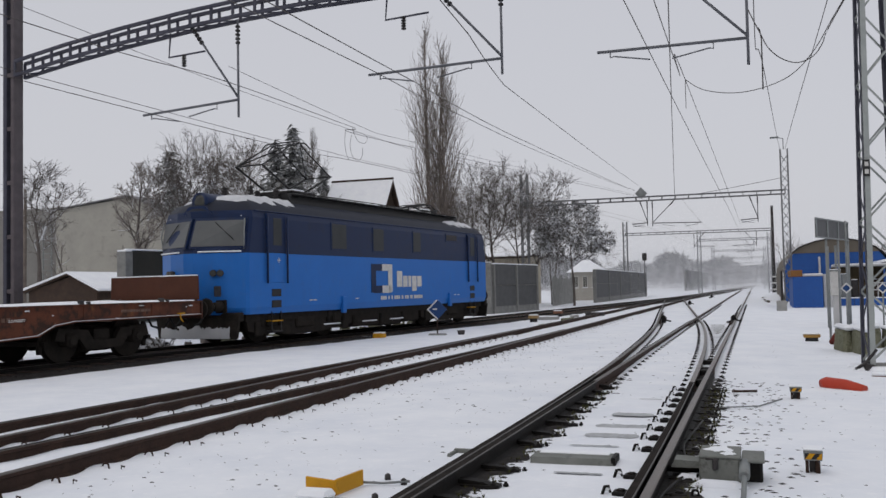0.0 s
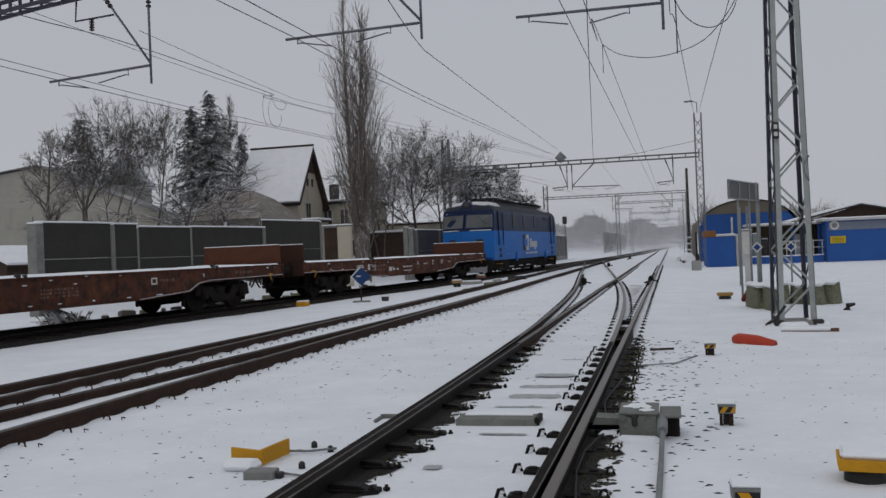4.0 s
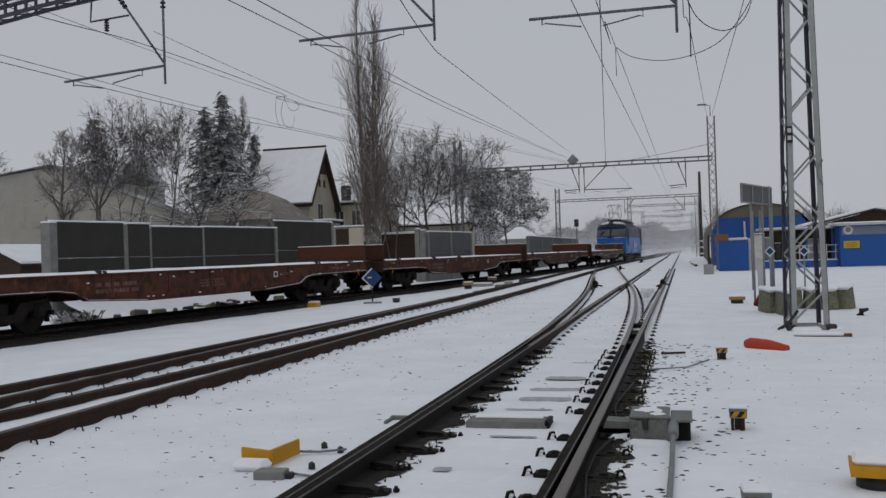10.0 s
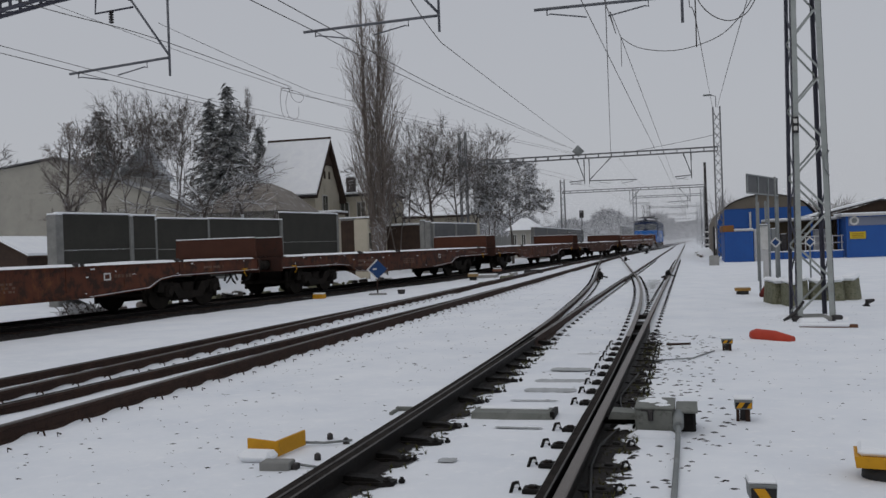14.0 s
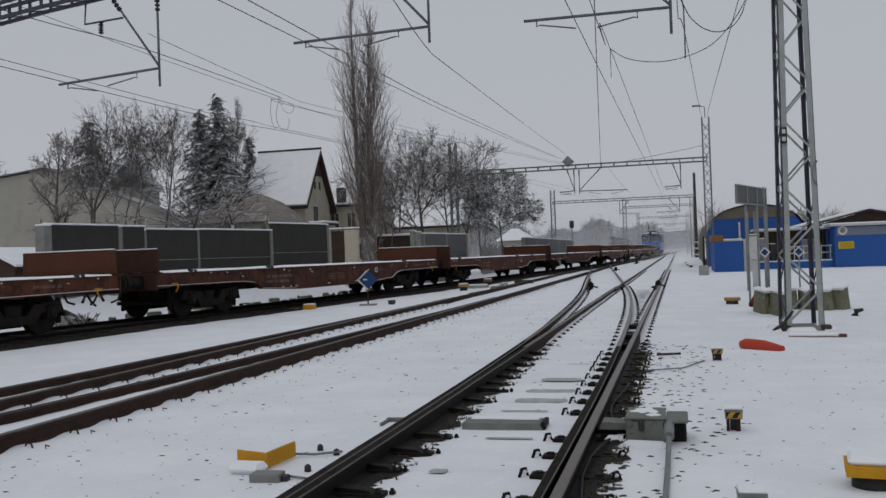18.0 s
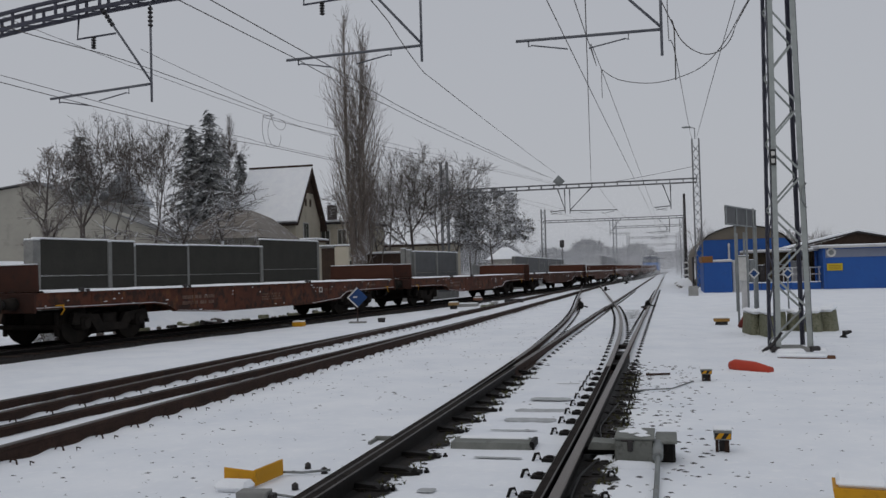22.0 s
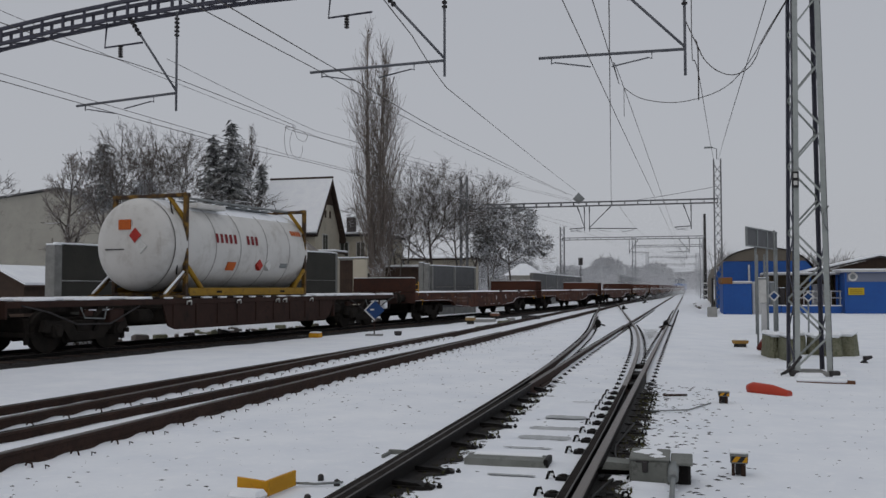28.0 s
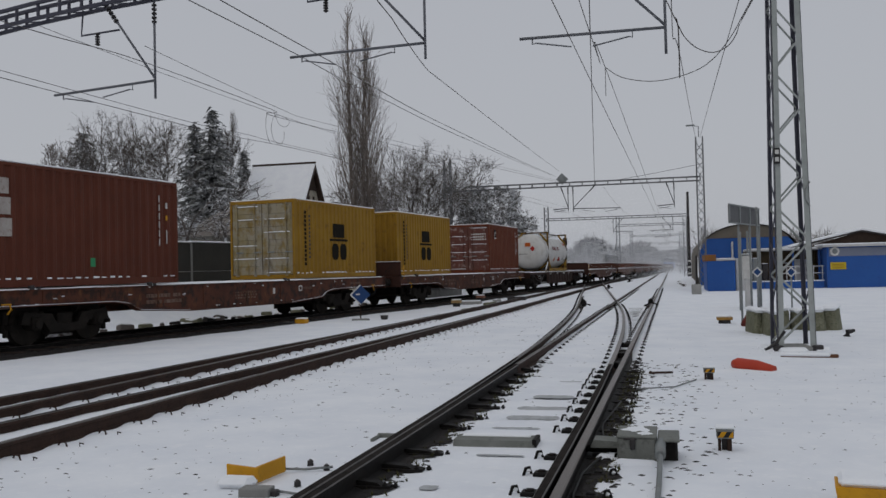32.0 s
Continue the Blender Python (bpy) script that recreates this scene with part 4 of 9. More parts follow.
# a second kind, straight and skeletal, under the tank
def tank_wagon(front):
    w = thing("container_wagon", "dark red-brown skeletal container wagon carrying a tank, brake gear showing", "railway wagon", "wagons of the train")
    r = random.Random(88)
    belly = [(-4.55, 1.10), (-4.3, 0.46), (-4.0, 0.36), (3.6, 0.36), (3.9, 0.5), (4.3, 1.10)]
    for q in (1, -1):
        s = Shape()
        s.box(q * 1.26 - 0.06, q * 1.26 + 0.05, -END, END, DECK - 0.20, DECK - 0.06, TANKWAGON, 0.012)
        s.prism(belly, "x", q * 1.26 - 0.02, q * 1.26 + 0.02, TANKWAGON)
        for y in np.arange(-4.1, 4.2, 0.92):
            s.box(q * 1.26 - 0.05, q * 1.26 + 0.05, y - 0.04, y + 0.04, 0.46, DECK - 0.1, TANKWAGON, 0.01)
        part("side_sill", s, w, "deep grimy side sill between the bogies")
    s = Shape()
    for y in np.arange(-8.8, 8.9, 1.1):
        s.box(-1.22, 1.22, y - 0.06, y + 0.06, 0.92, DECK - 0.09, BOGIE)
    s.box(-0.4, 0.4, -END + 0.1, END - 0.1, 0.86, DECK - 0.08, BOGIE)
    s.box(-1.15, 1.15, -4.3, 3.9, 0.5, 0.9, BOGIE, 0.05)
    part("deck", s, w)
    s = Shape()
    for a, b in ((-9.1, -7.9), (-7.5, -6.2), (-5.9, -4.6), (4.3, 5.6), (6.1, 7.4), (7.9, 9.1)):
        for x0, x1 in ((-1.2, -0.5), (-0.38, 0.36), (0.95, 1.30)):
            d = r.uniform(0, 0.3)
            s.box(x0 + r.uniform(0, 0.1), x1, a + d, b - r.uniform(0, 0.3), DECK - 0.085, DECK + 0.0, SNOWCAP, 0.03)
    for k in range(12):
        y = -4.4 + k * 0.74
        s.box(1.2, 1.31, y, y + r.uniform(0.1, 0.5), DECK - 0.065, DECK - 0.02, SNOWCAP, 0.015)
    part("snow_cover", s, w, "broken patches of snow on the frame")
    for e in (1, -1):
        part("end_beam", Shape().box(-1.3, 1.3, e * END - 0.03, e * END + 0.03, 0.78, DECK - 0.05, TANKWAGON, 0.01), w)
        s = Shape()
        s.tube([(1.32, e * 8.9, 1.05), (1.34, e * 8.2, 0.9), (1.34, e * 7.4, 0.62), (1.34, e * 6.4, 0.6), (1.32, e * 5.4, 0.98)], 0.02, IRON, 6)
        s.tube([(1.33, e * 7.3, 0.98), (1.36, e * 7.2, 0.75), (1.36, e * 6.6, 0.72), (1.33, e * 6.5, 0.98)], 0.018, GALV, 6)
        part("hose_rail", s, w)
        part("brake_cylinder", Shape().tube([(0.9, e * 5.1, 0.72), (0.9, e * 4.6, 0.72)], 0.17, BOGIE, 12), w)
        s = Shape()
        for k in range(6):
            y = e * r.uniform(5.3, 8.6)
            s.box(1.10, 1.2 + r.uniform(0, 0.1), y - 0.12, y + r.uniform(0.02, 0.2), r.choice((0.62, 0.78, 0.9)), 0.93, SNOWCAP if k % 2 else TANKWAGON, 0.02)
        tagged(part("snow_crust", s, w, "snow caught on the bogie gear"), kind="stuff")
    for y in (-3.6, -1.4, 0.6, 1.0, 2.6):
        part("lashing_hook", Shape().tube([(1.30, y, 1.0), (1.35, y - 0.05, 1.06), (1.35, y + 0.1, 1.08), (1.32, y + 0.15, 0.98)], 0.025, WHITE_MARK, 6), w, "snow-capped hook")
    for y in (6.8, -6.8):
        bogie(w, y)
    fittings(w, END, 0.98)
    TRAIN.append((w, front - END, 6.8))
    return w


tank_wagon(-217.6)
for f, seed in ((-238.0, 41), (-258.44, 42), (-278.9, 43)):
    flat_wagon(f, seed, walls=(0, 1), marks=1, end=9.6)


# ---- containers ----
BASE = DECK + 0.055


def corrugated(x0, x1, y0, y1, z0, z1, deep, pitch, across):
    """Folded sheet between two uprights: a list of outline points, then extruded upwards."""
    pts, y, k = [], y0, 0
    while y < y1 - 1e-4:
        for u, d in ((0, 0), (0.3, 0), (0.5, 1), (0.8, 1)):
            pts.append((min(y + u * pitch, y1), d * deep))
        y += pitch
    return pts


def container(name, offset, paint, door_paint, doors, label, marks, snow=True):
    """A twenty-foot box: corner posts, rails, corrugated sides, doors with lock rods at the rear or a folded front wall."""
    L, W, H = 3.029, 1.219, 2.591
    c = thing(name, label, "shipping container", "containers on the train")
    for x in (-1, 1):
        for y in (-1, 1):
            part("corner_post", Shape().box(x * W - 0.075 * (x > 0), x * W + 0.075 * (x < 0), y * L - 0.09 * (y > 0), y * L + 0.09 * (y < 0), 0.12, H - 0.12, paint, 0.01), c)
            for z in (0, H - 0.118):
                part("corner_casting", Shape().box(x * W - 0.165 * (x > 0), x * W + 0.165 * (x < 0), y * L - 0.18 * (y > 0), y * L + 0.18 * (y < 0), z, z + 0.118, paint, 0.015), c)
    for x in (-1, 1):
        a, b = sorted((x * (W - 0.01), x * (W - 0.06)))
        part("bottom_rail", Shape().box(a, b, -L + 0.18, L - 0.18, 0.0, 0.16, paint, 0.01), c)
        part("top_rail", Shape().box(a, b, -L + 0.18, L - 0.18, H - 0.08, H - 0.01, paint, 0.008), c)
    for y in (-1, 1):
        part("end_sill", Shape().box(-W + 0.16, W - 0.16, y * (L - 0.05) - 0.05, y * (L - 0.05) + 0.05, 0.0, 0.14, paint, 0.01), c)
        part("end_header", Shape().box(-W + 0.16, W - 0.16, y * (L - 0.05) - 0.05, y * (L - 0.05) + 0.05, H - 0.12, H - 0.01, paint, 0.01), c)
    pts = corrugated(0, 0, -L + 0.09, L - 0.09, 0, 0, 0.036, 0.278, 0)
    for q in (1, -1):
        s = Shape()
        v = [(q * (W - 0.015 - d), y, z) for y, d in pts for z in (0.15, H - 0.07)]
        s.add(v, [(2 * i, 2 * i + 2, 2 * i + 3, 2 * i + 1) for i in range(len(pts) - 1)], paint)
        part("side_panel", s, c, "corrugated steel side")
    s = Shape()
    s.box(-W + 0.05, W - 0.05, -L + 0.05, L - 0.05, H - 0.03, H - 0.012, paint)
    part("roof", s, c)
    part("floor", Shape().box(-W + 0.04, W - 0.04, -L + 0.04, L - 0.04, 0.1, 0.14, WAGON_DARK), c)
    pe = corrugated(0, 0, -W + 0.075, W - 0.075, 0, 0, 0.045, 0.25, 0)
    for e in ((1,) if doors else (1, -1)):
        s = Shape()
        s.add([(x, e * (L - 0.02 - d), z) for x, d in pe for z in (0.13, H - 0.11)], [(2 * i, 2 * i + 2, 2 * i + 3, 2 * i + 1) for i in range(len(pe) - 1)], paint)
        part("end_panel", s, c, "corrugated end wall")
    if doors:
        for q in (-1, 1):
            s = Shape()
            x0, x1 = (0.012, W - 0.085) if q > 0 else (-W + 0.085, -0.012)
            s.box(x0, x1, -L + 0.02, -L + 0.06, 0.14, H - 0.12, door_paint, 0.012)
            door = part("door", s, c, "salt-streaked steel door leaf")
            for k in range(5):
                z = 0.42 + k * 0.43
                part("pressed_panel", Shape().box(x0 + 0.06, x1 - 0.06, -L + 0.0, -L + 0.03, z, z + 0.24, door_paint, 0.018), door)
            for x in ((x0 + 0.24, x1 - 0.2) if q > 0 else (x0 + 0.2, x1 - 0.24)):
                rod = Shape()
                rod.tube([(x, -L - 0.025, 0.1), (x, -L - 0.025, H - 0.1)], 0.019, door_paint, 8)
                for z in (0.12, 0.55, 1.25, 1.95, H - 0.14):
                    rod.box(x - 0.05, x + 0.05, -L - 0.045, -L + 0.01, z - 0.025, z + 0.025, door_paint, 0.008)
                rod.box(x - 0.03, x + 0.24, -L - 0.05, -L - 0.03, 0.86, 0.90, GALV, 0.006)
                part("lock_rod", rod, door)
            if snow:
                sn = Shape()
                rr = random.Random(int(-offset) + q)
                for z in (0.66, 1.09, 1.52, 1.95, 2.38, 0.2):
                    if rr.random() < 0.8:
                        sn.box(x0 + rr.uniform(0.06, 0.2), x1 - rr.uniform(0.06, 0.2), -L - 0.022, -L + 0.012, z, z + 0.028, SNOWCAP, 0.01)
                tagged(part("snow_ledge", sn, door, "lines of snow on the door bars"), kind="stuff")
    if snow:
        s = Shape()
        s.box(-W + 0.02, W - 0.02, -L + 0.03, L - 0.03, H - 0.012, H + 0.03, SNOWCAP, 0.02)
        part("snow_cover", s, c, "thin snow on the roof")
        s = Shape()
        rr = random.Random(int(-offset))
        for i in range(0, len(pts) - 4, 4):
            if rr.random() < 0.85:
                s.box(W - 0.055, W - 0.002, pts[i + 1][0] + 0.03, pts[i + 1][0] + 0.03 + rr.uniform(0.1, 0.2), 0.16, 0.16 + rr.uniform(0.02, 0.05), SNOWCAP, 0.012)
        tagged(part("snow_ledge", s, c, "clots of snow on the lower rail"), kind="stuff")
    s = Shape()
    marks(s, W, L, H)
    if s.v:
        tagged(part("markings", s, c, "painted company markings"), kind="stuff")
    # it rides at a fixed place on its wagon
    TRAIN.append((c, offset - 3.03, 2.6))
    c["rides"] = 1
    return c


def letter_blocks(s, x, y0, y1, z0, z1, mat, cells):
    """Plain blocks in place of brand lettering: rectangles in fractions of the given field."""
    for a, b, c0, c1 in cells:
        s.box(x, x + 0.006, y0 + (y1 - y0) * a, y0 + (y1 - y0) * b, z0 + (z1 - z0) * c0, z0 + (z1 - z0) * c1, mat)


def yellow_marks(s, W, L, H):
    # emblem as plain shapes: two rows of stout blocks on a bar
    letter_blocks(s, W - 0.013, -0.60, 0.72, 0.62, 1.92, MATTEBLACK, [(0.16, 0.82, 0.60, 0.97), (0.0, 1.0, 0.50, 0.56)])
    for y in (-0.46, 0.14):
        s.prism([(y + 0.1, 0.62), (y + 0.38, 0.62), (y + 0.48, 0.74), (y + 0.48, 1.06), (y + 0.38, 1.18), (y + 0.1, 1.18), (y, 1.06), (y, 0.74)], "x", W - 0.013, W - 0.007, MATTEBLACK)
    for k in range(13):
        s.box(W - 0.013, W - 0.007, -2.36, -2.23, 2.13 - k * 0.142, 2.235 - k * 0.142, MATTEBLACK)
        if k < 11:
            s.box(W - 0.013, W - 0.008, -2.06, -1.97, 2.02 - k * 0.135, 2.10 - k * 0.135, IRON)


def red_marks(s, W, L, H):
    s.box(W - 0.013, W - 0.006, -2.15, -1.75, 1.84, 2.32, BOGIE)
    s.prism([(-2.1, 2.0), (-1.95, 2.18), (-1.75, 2.22), (-1.75, 2.12), (-1.92, 2.08), (-2.05, 1.94)], "x", W - 0.006, W - 0.003, FADED_WHITE)
    s.box(W - 0.006, W - 0.003, -2.1, -1.75, 1.82, 1.88, WHITE_MARK)
    for k in range(7):
        s.box(W - 0.013, W - 0.007, 2.34, 2.38, 0.95 + k * 0.2, 1.10 + k * 0.2, WHITE_MARK)
        if k % 2:
            s.box(W - 0.013, W - 0.007, 2.56, 2.62, 0.95 + k * 0.2, 1.12 + k * 0.2, WHITE_MARK)
    r = random.Random(3)
    for k in range(3):
        for j in range(7):
            s.box(0.2 + j * 0.12, 0.28 + j * 0.12, -L - 0.004, -L + 0.0, 2.02 - k * 0.14, 2.10 - k * 0.14, WHITE_MARK)


def brown_marks(s, W, L, H):
    # emblem as plain shapes: three pale blocks one under another
    letter_blocks(s, W - 0.013, -3.0, -2.25, 1.0, 2.25, FADED_WHITE, [(0.30, 0.72, 0.74, 1.0), (0.25, 0.78, 0.40, 0.68), (0.22, 0.82, 0.04, 0.34)])
    s.box(W - 0.013, W - 0.006, -0.15, 0.0, 0.42, 0.62, surf("green_patch", (0.03, 0.25, 0.10), (0.03, 0.22, 0.09), 4, 0.6))
    for k in range(6):
        s.box(W - 0.013, W - 0.007, 2.28, 2.31, 0.95 + k * 0.22, 1.12 + k * 0.22, WHITE_MARK)
    s.box(W - 0.013, W - 0.007, 2.55, 2.62, 1.9, 2.05, WHITE_MARK)
    s.box(W - 0.013, W - 0.007, 2.55, 2.62, 1.6, 1.72, YELLOW)
    s.box(W - 0.013, W - 0.007, 2.57, 2.60, 1.0, 1.35, WHITE_MARK)


container("shipping_container", -238.45, BOX_RED, DOOR_RED, True, "rust-red corrugated container with snow-lined door bars", red_marks)
container("shipping_container", -250.78, BOX_YELLOW, DOOR_SOILED, False, "yellow corrugated container with a black painted emblem and closed end wall", yellow_marks)
container("shipping_container", -258.85, BOX_YELLOW, DOOR_SOILED, True, "yellow corrugated container with a black painted emblem and salt-streaked doors", yellow_marks)
container("shipping_container", -270.85, BOX_BROWN, DOOR_RED, True, "dark brown corrugated container with large pale blocks painted on", brown_marks)


def tank_container(offset):
    """A swap tank: a barrel longer than its frame, with flat domes, cladding bands and placards."""
    L, W, H, R, ZM = 3.029, 1.219, 2.74, 1.225, 1.38
    t = thing("tank_container", "white cylindrical tank in a rusty yellow frame with hazard placards", "tank container", "containers on the train")
    s, n = Shape(), 48
    prof = [(-3.93, 0.02), (-3.915, 0.4), (-3.86, 0.75), (-3.76, 1.0), (-3.63, 1.14), (-3.46, 1.21), (-3.3, R), (-1.5, R), (0.0, R), (1.5, R), (3.0, R), (3.12, 1.2), (3.25, 1.1), (3.36, 0.9), (3.43, 0.6), (3.46, 0.02)]
    v = [(r * math.cos(6.28318 * j / n), y, ZM + r * math.sin(6.28318 * j / n)) for y, r in prof for j in range(n)]
    s.add(v, [(i * n + j, i * n + (j + 1) % n, (i + 1) * n + (j + 1) % n, (i + 1) * n + j) for i in range(len(prof) - 1) for j in range(n)] + [tuple(range(n))[::-1], tuple(range((len(prof) - 1) * n, len(prof) * n))], TANKWHITE, True)
    barrel = part("barrel", s, t, "off-white insulated barrel with domed ends")
    for y in (-2.95, -1.75, -0.6, 0.75, 2.0):
        part("band", Shape().tube([(0, y - 0.022, ZM), (0, y + 0.022, ZM)], R + 0.006, TANKBAND, 48, caps=False), barrel, "grey seam band")
    part("end_seam", Shape().tube([(0, -3.475, ZM), (0, -3.45, ZM)], 1.222, BOGIE, 48, caps=False), barrel, "dark seam of the end cap")
    for k in range(22):
        y = -2.2 + k * 0.2
        part("walkway_plank", Shape().box(-0.5, 0.5, y, y + 0.18, ZM + R + 0.01, ZM + R + 0.035, GALV if k % 3 else SNOWCAP, 0.008), t)
    part("spill_box", Shape().box(-0.1, 1.0, -2.3, -1.0, ZM + R - 0.2, ZM + R - 0.06, TANKWHITE, 0.03), t, "white spill box")
    s, v, m = Shape(), [], 24
    for k in range(m + 1):
        y = -3.3 + 6.2 * k / m
        for j in range(9):
            a = radians(50 + 80 * j / 8)
            rr = R + (0.0 if j in (0, 8) or k in (0, m) else 0.015 + 0.010 * noise.noise((y * 2, j * 0.7, 4)))
            v.append((rr * math.cos(a), y, ZM + rr * math.sin(a)))
    s.add(v, [(k * 9 + j, k * 9 + j + 1, k * 9 + j + 10, k * 9 + j + 9) for k in range(m) for j in range(8)], SNOWCAP, True)
    part("snow_cover", s, t, "snow along the top of the barrel")
    for e in (-1, 1):
        y0, y1 = e * L - 0.11 * (e > 0), e * L + 0.11 * (e < 0)
        fr = part("end_frame", Shape().box(-W + 0.1, W - 0.1, y0, y1, H - 0.11, H - 0.01, FRAME_YELLOW, 0.01), t, "rusty yellow top beam")
        part("bottom_beam", Shape().box(-W + 0.1, W - 0.1, y0, y1, 0.02, 0.13, FRAME_YELLOW, 0.01), fr)
        for x in (-1, 1):
            part("corner_post", Shape().box(x * W - 0.12 * (x > 0), x * W + 0.12 * (x < 0), y0, y1, 0.1, H - 0.1, FRAME_YELLOW, 0.012), fr, "rusty corner post")
            for z in (0, H - 0.118):
                part("corner_casting", Shape().box(x * W - 0.16 * (x > 0), x * W + 0.16 * (x < 0), e * L - 0.17 * (e > 0), e * L + 0.17 * (e < 0), z, z + 0.118, FRAME_YELLOW, 0.012), fr)
            part("gusset", Shape().tube([(x * (W - 0.06), e * (L - 0.06), 2.0), (x * 0.62, e * (L - 0.06), 2.64)], 0.06, RAIL_YELLOW, 8), fr, "yellow diagonal gusset")
            part("gusset", Shape().tube([(x * (W - 0.06), e * (L - 0.06), 0.7), (x * 0.5, e * (L - 0.06), 0.12)], 0.06, RAIL_YELLOW, 8), fr)
    for x in (-1, 1):
        rail_ = part("side_rail", Shape().box(x * W - 0.09 * (x > 0), x * W + 0.09 * (x < 0), -L + 0.15, L - 0.15, 0.05, 0.26, RAIL_YELLOW, 0.01), t, "ochre yellow bottom rail")
        for e in (-1, 1):
            part("strut", Shape().tube([(x * (W - 0.05), e * (L - 0.1), 0.82), (x * (W - 0.05), e * (L - 0.72), 0.24)], 0.065, RAIL_YELLOW, 8), rail_)
            part("slot", Shape().box(x * W - 0.004, x * W + 0.004, e * 1.6 - 0.12, e * 1.6 + 0.12, 0.12, 0.18, BOGIE), rail_, "dark slot")
        part("cradle_strut", Shape().tube([(x * (W - 0.06), -L, 0.62), (x * (W - 0.06), -L - 0.75, 0.04)], 0.06, FRAME_YELLOW, 8), t, "rusty strut under the overhang")
        part("strut_snow", Shape().tube([(x * (W - 0.06), -L - 0.02, 0.68), (x * (W - 0.06), -L - 0.76, 0.10)], 0.035, SNOWCAP, 8), t, "snow on the strut")
        part("cradle_foot", Shape().box(*sorted((x * W, x * (W - 0.14))), -L - 0.85, -L, 0.0, 0.07, FRAME_YELLOW, 0.01), t)
        part("top_rail", Shape().tube([(x * 0.55, -L + 0.1, H - 0.05), (x * 0.55, L - 0.1, H - 0.05)], 0.035, GALV, 8), t)
    part("hose_rail", Shape().tube([(1.05, -3.2, 0.6), (1.15, -3.25, 1.4), (0.9, -3.22, 2.25), (0.75, -3.1, 2.5)], 0.022, BOGIE, 6), t, "black hose rail")

    def plate(name, y0, y1, a0, a1, mat, label):
        s, k = Shape(), 6
        v = [((R + d) * math.cos(radians(a0 + (a1 - a0) * i / k)), y, ZM + (R + d) * math.sin(radians(a0 + (a1 - a0) * i / k))) for d in (0.006, 0.012) for y in (y0, y1) for i in range(k + 1)]
        q = 2 * (k + 1)
        s.add(v, [(q + i, q + i + 1, q + k + 2 + i, q + k + 1 + i) for i in range(k)], mat)
        part(name, s, barrel, label)
    for k in range(10):
        if k not in (5, 6):
            plate("lettering_block", -1.75 + k * 0.21, -1.63 + k * 0.21, 5, 17, DEEPRED, "plain dark red block")
    plate("placard", -1.15, -0.73, -31, -19, ORANGE, "orange hazard plate")
    for k, (y0, mat) in enumerate(((0.4, HAZRED), (0.85, WHITE_MARK))):
        a = radians(-22)
        c, x = ZM + R * math.sin(a), R * math.cos(a) + 0.07
        part("placard", Shape().prism([(y0, c - 0.16), (y0 + 0.16, c), (y0, c + 0.16), (y0 - 0.16, c)], "x", x - 0.14, x, mat), barrel, "diamond hazard placard")
    plate("data_plate", 1.55, 1.95, -25, -18, GALV, "grey data plate")
    for k in range(4):
        plate("lettering_block", 2.25 + k * 0.15, 2.37 + k * 0.15, 24, 32, ORANGE, "plain orange block")
    part("placard", Shape().box(-0.2, 0.18, -3.94, -3.90, 1.74, 2.0, ORANGE, 0.004), barrel, "orange hazard plate")
    part("placard", Shape().prism([(0.32, 1.40), (0.50, 1.59), (0.32, 1.78), (0.14, 1.59)], "y", -3.935, -3.88, HAZRED), barrel, "red diamond placard")
    part("placard", Shape().prism([(0.5, 1.12), (0.68, 1.31), (0.5, 1.50), (0.32, 1.31)], "y", -3.925, -3.86, WHITE_MARK), barrel, "white diamond placard")
    for k in range(7):
        part("lettering_block", Shape().box(-0.62 + k * 0.09, -0.56 + k * 0.09, -3.935, -3.88, 1.22, 1.255, IRON), barrel)
    TRAIN.append((t, offset - L, 2.6))
    t["rides"] = 1


tank_container(-224.32)
for ob, _, _ in TRAIN:          # what is carried stands on the deck
    if "rides" in ob:
        for ch in ob.children:
            ch.location.z += BASE - (0.1 if "tank" in ob.name else 0.0)
        del ob["rides"]

